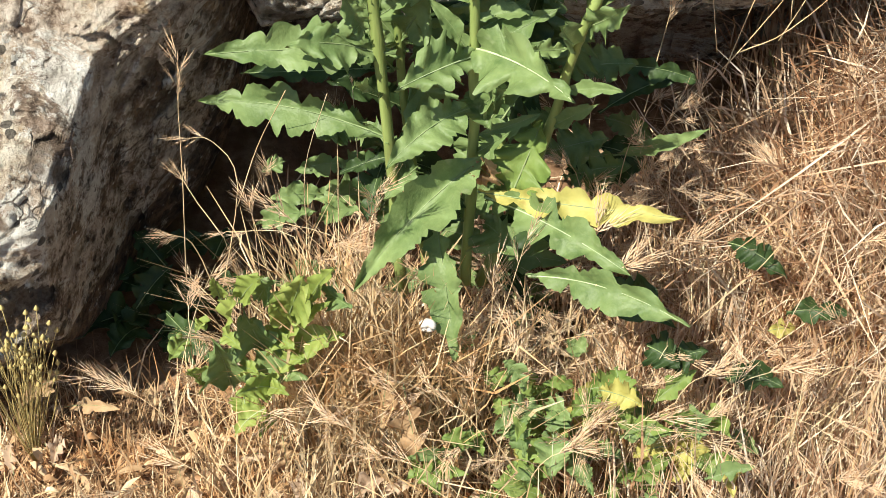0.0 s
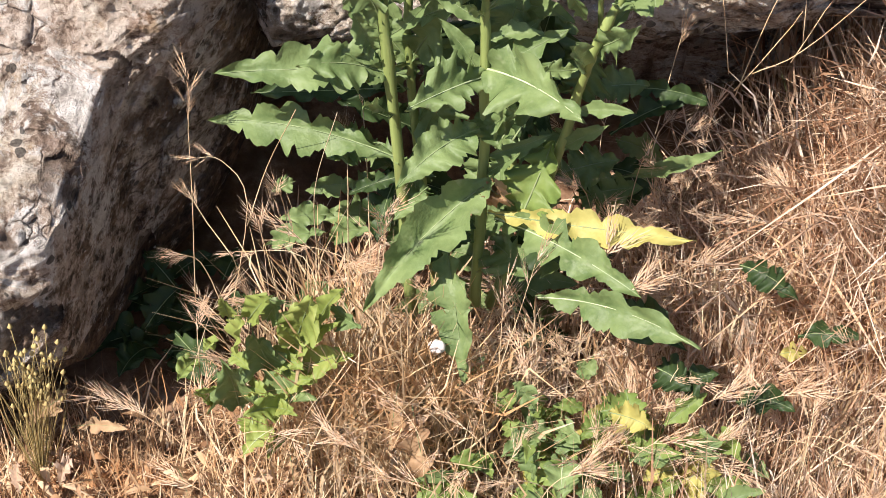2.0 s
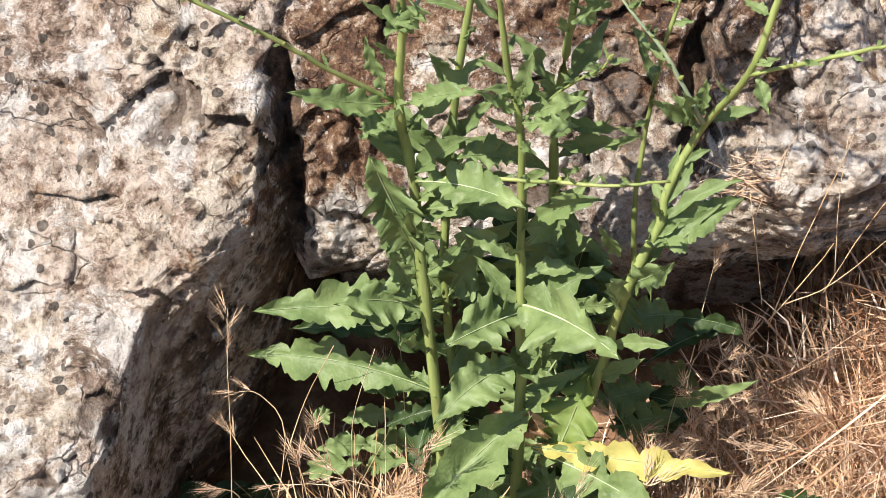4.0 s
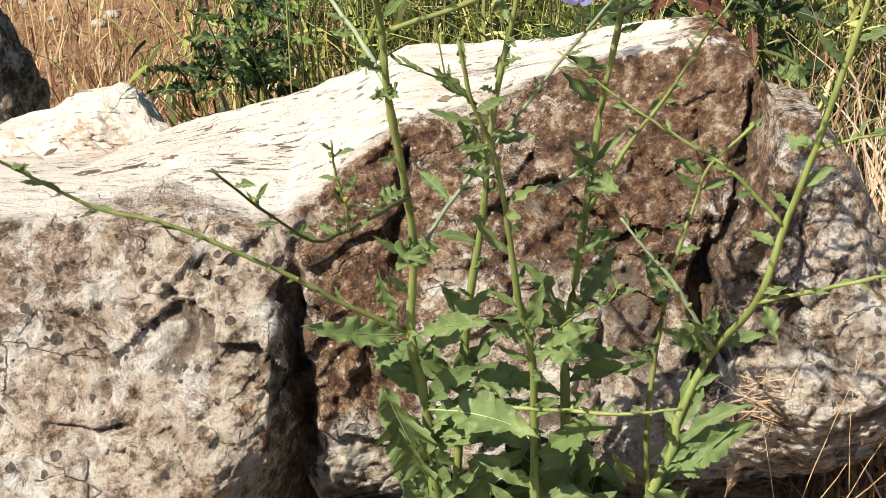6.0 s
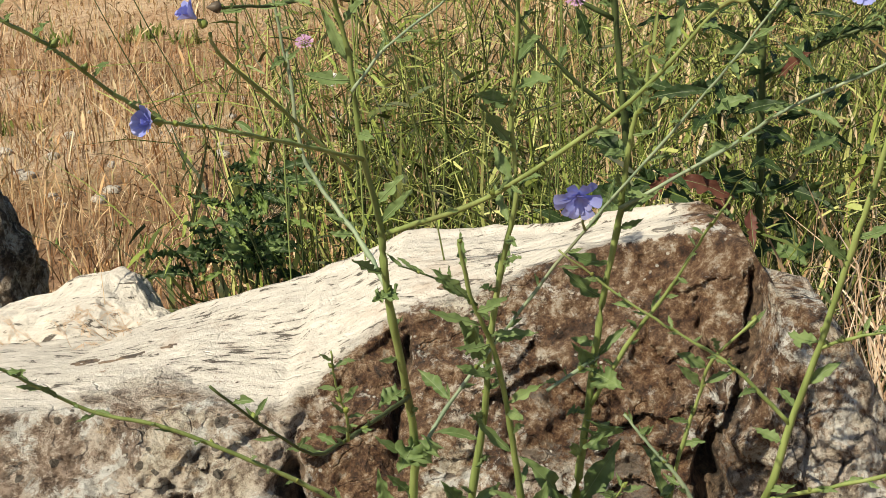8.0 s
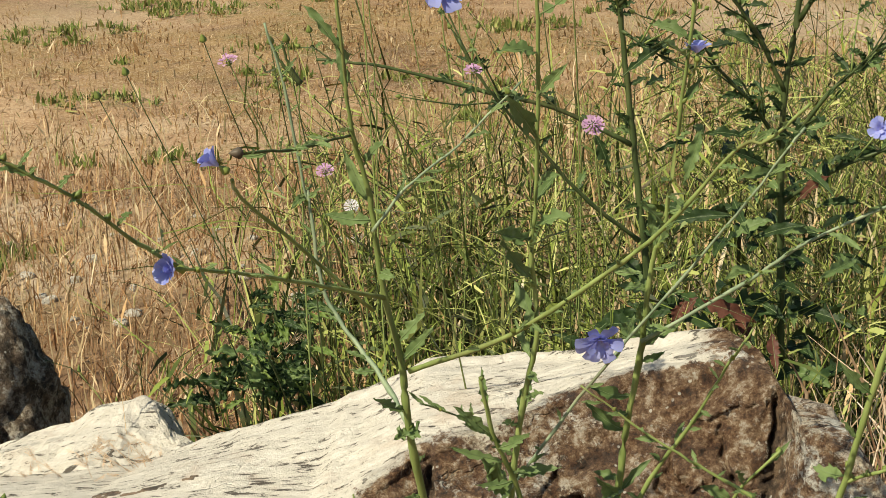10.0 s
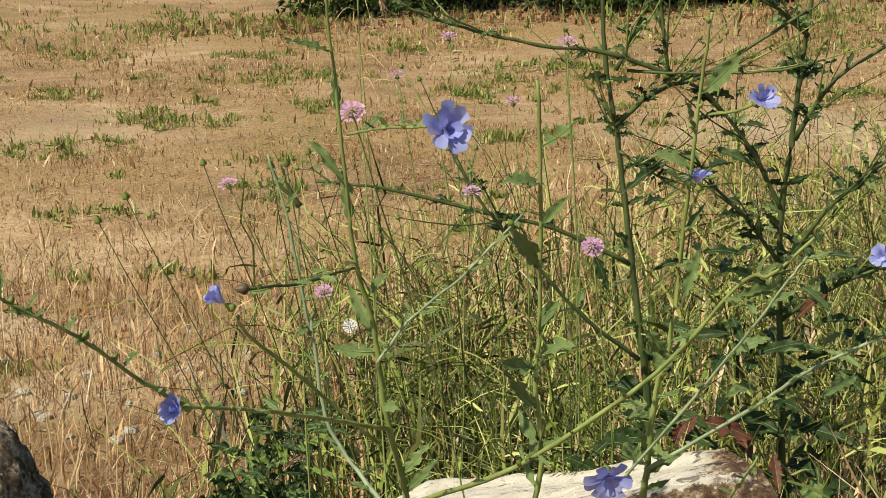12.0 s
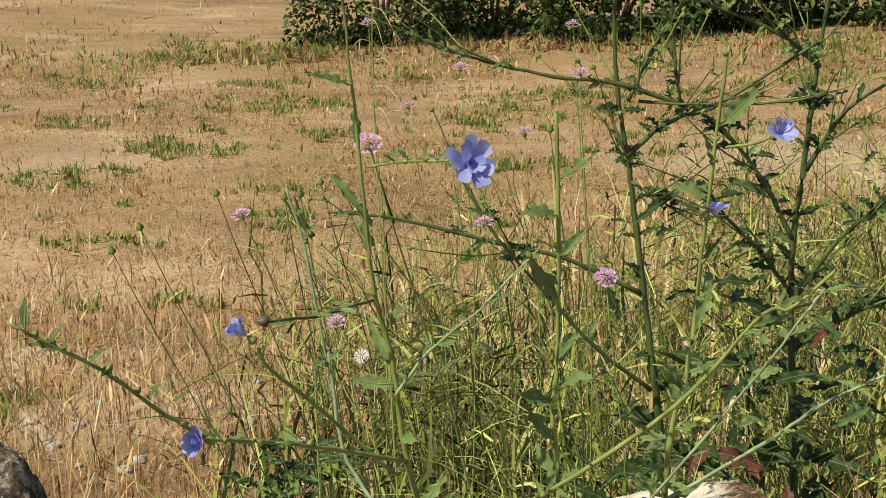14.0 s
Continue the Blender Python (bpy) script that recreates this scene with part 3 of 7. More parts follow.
RIGHT_END = [
    (-0.20, (1.87, 0.395), (1.80, 0.465), (1.83, 0.64), (1.94, 0.792), (2.28, 0.825)),
    (-0.115, (1.87, 0.41), (1.80, 0.475), (1.87, 0.67), (2.02, 0.850), (2.29, 0.865)),
    (0.02, (1.88, 0.42), (1.81, 0.49), (1.88, 0.69), (2.07, 0.880), (2.28, 0.878)),
    (0.11, (1.88, 0.43), (1.81, 0.51), (1.87, 0.70), (2.08, 0.912), (2.22, 0.908)),
    (0.286, (1.87, 0.42), (1.78, 0.55), (1.83, 0.71), (2.08, 0.962), (2.15, 0.960)),
    (0.33, (1.87, 0.43), (1.76, 0.57), (1.80, 0.70), (2.02, 0.950), (2.10, 0.945)),
    (0.352, (1.87, 0.44), (1.76, 0.575), (1.79, 0.71), (1.92, 0.925), (2.02, 0.92)),
    (0.40, (1.87, 0.44), (1.75, 0.585), (1.78, 0.71), (1.89, 0.925), (1.98, 0.92)),
    (0.445, (1.87, 0.45), (1.76, 0.59), (1.79, 0.71), (1.88, 0.865), (1.96, 0.85)),
    (0.50, (1.89, 0.46), (1.77, 0.59), (1.81, 0.69), (1.88, 0.760), (1.95, 0.74)),
]
SECTIONS = LEFT_END + RIGHT_END + [
    (0.65, (1.94, 0.43), (1.84, 0.55), (1.88, 0.62), (1.96, 0.66), (2.04, 0.62)),
    (0.90, (1.97, 0.30), (1.90, 0.40), (1.94, 0.45), (2.00, 0.48), (2.06, 0.44)),
]
# Clefts in the face: (x, z) from the top down, half width, depth
CLEFTS = (
    (((-0.222, 0.775), (-0.226, 0.70), (-0.222, 0.62), (-0.212, 0.54), (-0.20, 0.49)), 0.015, 0.07),
    (((-0.094, 0.86), (-0.098, 0.80), (-0.105, 0.74), (-0.10, 0.69)), 0.011, 0.055),
    (((0.338, 0.955), (0.330, 0.90), (0.315, 0.83), (0.288, 0.76), (0.276, 0.70), (0.272, 0.63)), 0.011, 0.06),
    (((0.290, 0.78), (0.272, 0.73), (0.272, 0.66), (0.280, 0.60)), 0.024, 0.08),
    (((0.262, 0.90), (0.270, 0.86), (0.286, 0.81), (0.288, 0.76)), 0.006, 0.03),
    (((0.145, 0.70), (0.150, 0.62), (0.142, 0.55)), 0.009, 0.035),
    (((0.02, 0.80), (0.045, 0.74), (0.04, 0.66)), 0.005, 0.018),
    (((0.385, 0.86), (0.372, 0.80), (0.378, 0.73)), 0.005, 0.02),
    (((-0.53, 0.60), (-0.46, 0.585), (-0.40, 0.592)), 0.006, 0.022),
    (((-0.62, 0.66), (-0.585, 0.60), (-0.60, 0.52)), 0.012, 0.03),
)


def section_at(x):
    xs = [s[0] for s in SECTIONS]
    rows = np.array([[v for q in s[1:] for v in q] for s in SECTIONS])
    k = np.array([np.interp(x, xs, rows[:, c]) for c in range(rows.shape[1])]).reshape(-1, 2)
    k[3, 1] += 0.006
    k[4, 1] -= 0.012
    lip, ridge = k[0], k[-1]
    foot = np.array([[0, 0], [lip[0] + 0.42, -0.06], [lip[0] + 0.22, lip[1] * 0.72]])
    fall = max(0.0, (-1.0 - x) / 0.47, (x - 0.66) / 0.26)
    if fall > 0:
        k = np.array([1.85, 0.25]) + (k - np.array([1.85, 0.25])) * math.sqrt(max(0.02, 1 - fall * fall))
        lip, ridge = k[0], k[-1]
        foot[1:] = np.array([1.9, 0.05]) + (foot[1:] - np.array([1.9, 0.05])) * math.sqrt(max(0.02, 1 - fall * fall))
    back = np.array([[ridge[0] + 0.08, ridge[1] - 0.06], [ridge[0] + 0.26, 0.25], [ridge[0] + 0.30, 0.0]])
    shoulder = k[3] + (k[2] - k[3]) * 0.16
    ledge = k[3] + (k[4] - k[3]) * 0.16
    k = np.concatenate([k[:3], [shoulder, ledge], k[4:]])
    return [Vector((x, *q)) for q in np.concatenate([foot[1:], k, back])]


def cleft_at(x, z):
    """How deep the clefts cut at that place of the face, in metres."""
    deepest = 0.0
    for k, (line, half, deep) in enumerate(CLEFTS):
        for i, ((x0, z0), (x1, z1)) in enumerate(zip(line, line[1:])):
            dx, dz = x1 - x0, z1 - z0
            t = max(0.0, min(1.0, ((x - x0) * dx + (z - z0) * dz) / (dx * dx + dz * dz)))
            d = math.hypot(x - x0 - t * dx, z - z0 - t * dz) / (half * (0.55 + 0.9 * abs(noise.noise(Vector((k * 7.1, x * 30, z * 22))))))
            if d < 2.2:
                u = (i + t) / (len(line) - 1)
                deepest = max(deepest, deep * 0.75 * math.exp(-(d * d)) * min(1.0, 0.15 + 4 * u, 0.15 + 4 * (1 - u)))
    return deepest


def facets(p, f, tilt):
    """Broken planes: each cell of the rock has its own level and its own slope."""
    q = p * f
    near = noise.voronoi(q)[1][0]
    h = Vector((noise.cell(near * 7.3), noise.cell(near * 5.1 + Vector((9, 0, 0))), noise.cell(near * 6.7 + Vector((0, 9, 0)))))
    return ((h.x - 0.5) + tilt * (h * 2 - Vector((1, 1, 1))).dot(q - near)) / f


def boulder():
    steps = (5, 14, 56, 84, 84, 16, 64, 6, 5, 5)  # finer where the rock is seen
    xs = np.concatenate([np.linspace(-1.45, -0.66, 60)[:-1], np.linspace(-0.66, 0.56, 500), np.linspace(0.56, 0.90, 40)[1:]])
    nx = len(xs)
    verts, top, iron, crust_shade, pit, rosy = [], [], [], [], [], []
    width = 0
    for x in xs:
        line, at = [], []
        coarse = spline(section_at(x), 90)
        for k, m in enumerate(steps):
            for i in range(m):
                line.append(coarse[min(round(90 * (k + i / m)), len(coarse) - 1)])
                at.append(k + i / m)
        width = len(line)
        for j, p in enumerate(line):
            v = at[j]  # 2 lip, 3 bulge, 4 middle, 5 and 6 upper edge, 7 ridge
            q = Vector((p.x, p.y, p.z))
            on_top = max(0.0, min(1.0, (v - 5.2) / 0.6))
            bent = q + Vector((0.03, 0.02, 0.03)) * noise.noise(q * 11) + Vector((0.01, 0.01, 0.01)) * noise.noise(q * 37)
            crumbly = 0.55 + 0.9 * max(0.0, noise.noise(q * 4.5 + Vector((5, 2, 1))) + 0.35)
            broken = crumbly * (0.07 * facets(bent, 9, 0.7) + 0.05 * facets(bent + Vector((3, 0, 0)), 27, 0.5)) + 0.06 * facets(bent, 70, 0.5)
            small = crumbly * (0.010 * noise.noise(bent * 22) + 0.009 * noise.noise(bent * 47)) + 0.0042 * noise.noise(q * 95) - 0.004 * max(0.0, noise.noise(q * 60 + Vector((7, 7, 7))) - 0.25) * 3
            shape = 0.020 * fbm(q * 5.0 + Vector((3, 1, 7)), 3)
            cleft = cleft_at(p.x + 0.014 * noise.noise(Vector((1, 2, p.z * 13))) + 0.010 * noise.noise(q * 38), p.z + 0.01 * noise.noise(q * 30)) if v < 6.0 else 0.0
            face = shape + broken + small
            white = 0.006 * fbm(q * 9, 3) + 0.0022 * noise.noise(Vector((q.x * 30, q.y * 90, 4)))
            push = (face * (1 - on_top) + white * on_top) * (1 if v > 1.6 else 0.4)
            out = Vector((0.0, -1.0, 0.35)).lerp(Vector((0, -0.1, 0.8)), on_top)
            verts.append(q + out * push + Vector((0, 1, -0.1)) * cleft)
            t = max(0.0, min(1.0, (v - 5.60 - 0.42 * fbm(q * 7, 5) + 0.25 * max(0.0, p.x)) / 0.45))
            t *= max(0.0, min(1.0, (0.305 - p.x + 0.06 * noise.noise(q * 14)) / 0.06))
            top.append(t)
            stain = 0.74 * math.exp(-(((p.x - 0.13) / 0.25) ** 4)) * max(0.0, min(1.0, (p.z - 0.58) / 0.16)) + 1.0 * math.exp(-(((p.x + 0.150) / 0.075) ** 4)) * max(0.0, min(1.0, (p.z - 0.53) / 0.05)) + 0.75 * math.exp(-(((p.x + 0.245) / 0.028) ** 2) - ((p.z - 0.57) / 0.055) ** 2)
            stain += 0.35 * max(0.0, min(1.0, (p.z - 0.76) / 0.10)) * max(0.0, min(1.0, (p.x - 0.05) / 0.12))
            iron.append(min(1.0, stain) * (1 - t) * (1 if v > 2 else 0))
            # where the face turns out of the sun; the flank darkens past it
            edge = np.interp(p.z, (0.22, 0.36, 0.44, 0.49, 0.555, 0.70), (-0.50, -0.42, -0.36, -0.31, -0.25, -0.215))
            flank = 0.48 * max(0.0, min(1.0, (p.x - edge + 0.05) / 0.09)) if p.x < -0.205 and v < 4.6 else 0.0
            # crust on the flank, with shade painted there, in clefts and below the lip
            crust_shade.append(min(1.0, flank + cleft * 22 + (0.25 if v < 2.3 else 0.0)))
            rosy.append(max(0.0, min(1.0, (p.z - 0.58) / 0.10)) * max(0.0, min(1.0, (-0.33 - p.x) / 0.12)) * (1 - t))
            if on_top > 0.5:
                for cx, cy, wx, wy in ((-0.535, 2.11, 0.020, 0.012), (-0.505, 2.10, 0.012, 0.009), (-0.475, 2.105, 0.022, 0.010), (-0.425, 2.12, 0.016, 0.004), (-0.05, 2.10, 0.010, 0.008)):
                    if ((p.x - cx + 0.4 * (p.y - cy)) / wx) ** 2 + ((p.y - cy - 0.35 * (p.x - cx)) / wy) ** 2 < 1 + 0.5 * noise.noise(q * 90):
                        crust_shade[-1] = 1.6
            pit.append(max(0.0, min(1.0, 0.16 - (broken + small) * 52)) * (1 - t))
    faces = [(i * width + j, i * width + j + 1, (i + 1) * width + j + 1, (i + 1) * width + j) for i in range(nx - 1) for j in range(width - 1)]
    faces += [tuple(range(width)), tuple(range((nx - 1) * width, nx * width))[::-1]]
    me = mesh_of("boulder", verts, [f[::-1] for f in faces], ROCK)
    for name, values in (("top", top), ("iron", iron), ("crust_shade", crust_shade), ("pit", pit), ("rosy", rosy)):
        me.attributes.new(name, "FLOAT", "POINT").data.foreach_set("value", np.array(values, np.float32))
    return tagged(new("boulder", me), "large cream limestone boulder with iron-brown face and white top", "rock")


boulder()


def stone(name, place, size, turn, seed, label, top=0.0, crust_shade=0.0, rough=0.22, cut=2.6, fine=5):
    """A block of rock: a sphere squared off and broken up."""
    bm = bmesh.new()
    bmesh.ops.create_icosphere(bm, subdivisions=fine, radius=1)
    for v in bm.verts:
        d = v.co.normalized()
        k = (abs(d.x) ** cut + abs(d.y) ** cut + abs(d.z) ** cut) ** (-1 / cut)
        v.co = d * k * (1 + rough * fbm(d * 1.6 + Vector((seed, 0, 0)), 5) + 0.05 * (0.5 - abs(noise.noise(d * 6 + Vector((0, seed, 0))))))
        v.co = Vector((v.co.x * size[0], v.co.y * size[1], v.co.z * size[2]))
    me = bpy.data.meshes.new(name)
    bm.to_mesh(me)
    me.materials.append(ROCK)
    me.polygons.foreach_set("use_smooth", [True] * len(me.polygons))
    n = len(me.vertices)
    for key, value in (("top", top), ("iron", 0.0), ("crust_shade", crust_shade), ("pit", 0.3), ("rosy", 0.0)):
        me.attributes.new(key, "FLOAT", "POINT").data.foreach_set("value", np.full(n, value, np.float32))
    ob = tagged(new(name, me), label, "rock", "pale field stones" if name == "field_stone" else "")
    ob.matrix_world = Matrix.Translation(place) @ pose(0, 0, 0, *turn)
    return ob


def block(name, corners, label, seed, top):
    """An angular block: the hull of a few corners, its faces broken up."""
    bm = bmesh.new()
    for q in corners:
        bm.verts.new(q)
    hull = bmesh.ops.convex_hull(bm, input=bm.verts)
    bmesh.ops.delete(bm, geom=[g for g in {*hull["geom_interior"], *hull["geom_unused"]} if isinstance(g, bmesh.types.BMVert)], context="VERTS")
    bmesh.ops.bevel(bm, geom=bm.edges[:], offset=0.005, segments=1, affect="EDGES")
    bmesh.ops.triangulate(bm, faces=bm.faces[:])
    for _ in range(4):
        bmesh.ops.subdivide_edges(bm, edges=[e for e in bm.edges if e.calc_length() > 0.012], cuts=1, use_grid_fill=True)
    bm.normal_update()
    moves = [v.normal * (0.016 * fbm(v.co * 9 + Vector((seed, 0, 0)), 4) + 0.010 * (0.4 - abs(noise.noise(v.co * 30)))) for v in bm.verts]
    for v, d in zip(bm.verts, moves):
        v.co += d
    me = bpy.data.meshes.new(name)
    bm.to_mesh(me)
    me.materials.append(ROCK)
    n = len(me.vertices)
    for key, value in (("top", top), ("iron", 0.0), ("crust_shade", 0.0), ("pit", 0.3), ("rosy", 0.0)):
        me.attributes.new(key, "FLOAT", "POINT").data.foreach_set("value", np.full(n, value, np.float32))
    return tagged(new(name, me), label, "rock")


rnd = random.Random(8)
for k in range(60):
    x, y = rnd.uniform(-1.7, -0.35), rnd.uniform(3.9, 4.9)
    size = rnd.choice((0.006, 0.008, 0.011, 0.016))
    stone("field_stone", (x, y, float(ground_z(x, y)) + size * 0.2), (size * 1.4, size, size * 0.7), (0, rnd.uniform(-10, 10), rnd.uniform(0, 180)), 30 + k, "small pale limestone lying in dry grass", 1.0, fine=3)
block("white_rock", [(-0.86, 2.40, 0.633), (-0.763, 2.50, 0.630), (-0.703, 2.50, 0.666), (-0.655, 2.50, 0.690), (-0.592, 2.51, 0.720), (-0.570, 2.51, 0.716), (-0.548, 2.48, 0.678), (-0.478, 2.44, 0.670), (-0.45, 2.34, 0.678), (-0.62, 2.30, 0.650), (-0.90, 2.30, 0.618),
    (-0.56, 2.60, 0.678), (-0.93, 2.60, 0.58), (-0.95, 2.32, 0.20), (-0.42, 2.36, 0.20), (-0.46, 2.66, 0.20), (-0.95, 2.66, 0.20)], "bleached white block of limestone behind the boulder", 4.2, 1.0)
stone("dark_rock", (-1.03, 2.95, 0.42), (0.165, 0.15, 0.30), (4, 5, 10), 11.0, "dark lichen-covered rock standing in dry grass", crust_shade=0.55)

# ---- the tall chicory in front of the boulder ----
chicory = thing("chicory_plant", (0.054, 1.580, 0.163), "tall branching chicory with toothed green leaves and blue flowers", "plant")


def stalk(points, r0, r1, material=None, name="stem", knobs=0.10, seed=1, parent=None):
    return part(name, tube(points, r0, r1, 8, 6, knobs, 0.0006, seed), material or STEM, parent or chicory)


def trim_stalk(points, count, size, seed, parent=None, buds=0, start=0.08, material=None, stop=0.95):
    """Small clasping leaves, and buds, at intervals along a stalk."""
    rnd = random.Random(seed)
    for k in range(count):
        p, way = along(points, start + (stop - start) * (k + rnd.uniform(0.1, 0.9)) / count)
        a = rnd.uniform(0, 2 * math.pi)
        out = Vector((math.cos(a), math.sin(a) * 0.6 - 0.3, rnd.uniform(-0.2, 0.9))).normalized()
        s = size * rnd.uniform(0.6, 1.3)
        leaf(parent or chicory, p, p + (out + way * 0.3) * s, s * rnd.uniform(0.22, 0.40), s * rnd.uniform(-0.2, 0.25), material or LEAF, teeth=3, bite=0.45, wave=0.22, rows=12)
    for k in range(buds):
        p, way = along(points, start + (1.0 - start) * (k + rnd.uniform(0.2, 1.0)) / buds)
        a = rnd.uniform(0, 2 * math.pi)
        out = (Vector((math.cos(a), math.sin(a), 0.4)) + way * 0.6).normalized()
        part("bud", bud_data(p, out, rnd.uniform(0.0016, 0.0030)), BUD, parent or chicory)


S1 = [(-0.010, 1.600, 0.180), (-0.027, 1.600, 0.426), (-0.045, 1.600, 0.620), (-0.050, 1.600, 0.713), (-0.064, 1.585, 0.813), (-0.056, 1.560, 0.927), (-0.063, 1.530, 1.021), (-0.073, 1.500, 1.120), (-0.076, 1.490, 1.186), (-0.090, 1.490, 1.262), (-0.096, 1.480, 1.345), (-0.107, 1.470, 1.404), (-0.110, 1.460, 1.458), (-0.114, 1.450, 1.563), (-0.118, 1.440, 1.655), (-0.117, 1.430, 1.708)]
S2 = [(0.023, 1.660, 0.126), (-0.019, 1.660, 0.525), (-0.013, 1.660, 0.686), (-0.006, 1.640, 0.804), (0.011, 1.620, 0.935), (0.018, 1.600, 1.026), (0.031, 1.590, 1.113), (0.044, 1.580, 1.185), (0.040, 1.570, 1.261), (0.045, 1.560, 1.318), (0.049, 1.550, 1.443), (0.049, 1.540, 1.544)]
S3 = [(0.068, 1.580, 0.221), (0.072, 1.580, 0.441), (0.068, 1.580, 0.579), (0.066, 1.580, 0.673), (0.063, 1.575, 0.788), (0.047, 1.560, 0.876), (0.036, 1.540, 0.975), (0.022, 1.520, 1.056), (0.005, 1.500, 1.107), (-0.007, 1.480, 1.176)]
S4 = [(0.110, 1.680, 0.162), (0.104, 1.700, 0.565), (0.101, 1.690, 0.737), (0.107, 1.680, 0.810), (0.119, 1.670, 0.924), (0.130, 1.660, 1.038), (0.145, 1.650, 1.132), (0.148, 1.640, 1.170), (0.156, 1.630, 1.239), (0.164, 1.620, 1.267), (0.178, 1.610, 1.384), (0.189, 1.590, 1.497), (0.201, 1.580, 1.593)]
S5 = [(0.087, 1.600, 0.204), (0.152, 1.600, 0.421), (0.176, 1.590, 0.548), (0.189, 1.580, 0.610), (0.215, 1.590, 0.673), (0.221, 1.600, 0.711), (0.253, 1.610, 0.782), (0.285, 1.550, 0.876), (0.304, 1.540, 0.964), (0.325, 1.530, 1.052), (0.346, 1.520, 1.152), (0.359, 1.510, 1.215), (0.371, 1.500, 1.295)]
S6 = [(0.205, 1.720, 0.490), (0.198, 1.720, 0.617), (0.205, 1.720, 0.723), (0.216, 1.710, 0.823), (0.235, 1.700, 0.911), (0.248, 1.690, 0.961), (0.289, 1.680, 1.012)]
stalk(S1, 0.0076, 0.0009, seed=1)
stalk(S2, 0.0058, 0.0016, seed=2)
stalk(S3, 0.0070, 0.0018, seed=3)
stalk(S4, 0.0060, 0.0015, seed=4)
stalk(S5, 0.0070, 0.0026, seed=5)
stalk(S6, 0.0036, 0.0016, seed=6)
for points, count, buds, seed in ((S1, 18, 9, 11), (S2, 26, 12, 12), (S3, 22, 10, 13), (S4, 28, 12, 14), (S5, 18, 10, 15), (S6, 14, 8, 16)):
    trim_stalk(points, count, 0.040, seed, buds=buds, start=0.28)

# broader leaves low on the stems
for points, count, seed, stop in ((S1, 12, 21, 0.27), (S2, 12, 22, 0.22), (S3, 12, 23, 0.36), (S4, 12, 24, 0.22), (S5, 7, 25, 0.4)):
    trim_stalk(points, count, 0.088, seed, start=0.08, stop=stop)

COUNT = [0]


def branch(points, r0, r1, material):
    """One branch with its small leaves and buds."""
    k = COUNT[0]
    COUNT[0] += 1
    stalk(points, r0, r1, material, "branch", 0.14, 30 + k)
    trim_stalk(points, 2 * len(points) + 2, 0.018, 60 + k, buds=len(points) // 2 + 1, start=0.12)


# fork right
branch([(-0.069, 1.490, 1.181), (0.009, 1.450, 1.223), (0.079, 1.400, 1.284), (0.143, 1.360, 1.349), (0.195, 1.330, 1.420), (0.213, 1.310, 1.430), (0.243, 1.300, 1.460)], 0.0025, 0.0012, STEM)
# flower arm
branch([(-0.088, 1.490, 1.250), (-0.150, 1.400, 1.297), (-0.185, 1.300, 1.340), (-0.208, 1.225, 1.368)], 0.0022, 0.0012, STEM)
# pale fork left
branch([(-0.071, 1.500, 1.118), (-0.096, 1.540, 1.149), (-0.128, 1.580, 1.176), (-0.157, 1.600, 1.220), (-0.169, 1.620, 1.308), (-0.171, 1.620, 1.305), (-0.185, 1.620, 1.414), (-0.200, 1.620, 1.472)], 0.0028, 0.0012, STEM_PALE)
# pale cross arm
branch([(-0.051, 1.560, 0.922), (-0.022, 1.580, 0.967), (0.028, 1.600, 1.029), (0.094, 1.600, 1.121), (0.162, 1.580, 1.213), (0.224, 1.560, 1.299), (0.277, 1.540, 1.380), (0.261, 1.520, 1.369)], 0.0022, 0.0010, STEM_PALE)
# pale far arm
branch([(0.145, 1.640, 1.147), (0.245, 1.620, 1.216), (0.292, 1.600, 1.258), (0.371, 1.580, 1.303), (0.412, 1.570, 1.333)], 0.0020, 0.0014, STEM_PALE)
# low left arm
branch([(-0.067, 1.585, 0.816), (-0.130, 1.550, 0.871), (-0.192, 1.520, 0.925), (-0.281, 1.490, 0.986), (-0.344, 1.470, 1.013), (-0.387, 1.450, 1.049), (-0.417, 1.440, 1.073), (-0.456, 1.430, 1.105)], 0.0028, 0.0014, STEM)
# bud arm
branch([(-0.059, 1.535, 0.996), (-0.081, 1.400, 1.040), (-0.094, 1.280, 1.085), (-0.109, 1.220, 1.108), (-0.136, 1.180, 1.151), (-0.169, 1.150, 1.199)], 0.0023, 0.0010, STEM_DARK)
# bud arm spur
branch([(-0.090, 1.290, 1.081), (-0.088, 1.270, 1.112), (-0.094, 1.260, 1.146), (-0.095, 1.250, 1.179)], 0.0014, 0.0008, STEM)
# level arm
branch([(-0.050, 1.600, 0.713), (0.011, 1.560, 0.743), (0.098, 1.520, 0.764), (0.154, 1.500, 0.774), (0.212, 1.500, 0.781)], 0.0027, 0.0017, STEM)
# right arm
branch([(0.285, 1.550, 0.875), (0.341, 1.520, 0.907), (0.396, 1.490, 0.939), (0.430, 1.480, 0.957)], 0.0025, 0.0017, STEM)
# leaning arm
branch([(0.251, 1.600, 0.792), (0.208, 1.600, 0.869), (0.178, 1.610, 0.902), (0.152, 1.620, 0.933)], 0.0027, 0.0014, STEM_PALE)
# upper arm
branch([(0.304, 1.540, 0.964), (0.249, 1.540, 1.023), (0.201, 1.550, 1.052), (0.146, 1.550, 1.089), (0.084, 1.560, 1.136)], 0.0023, 0.0010, STEM)
# upper right arm
branch([(0.325, 1.530, 1.049), (0.352, 1.510, 1.069), (0.397, 1.490, 1.087)], 0.0019, 0.0014, STEM)
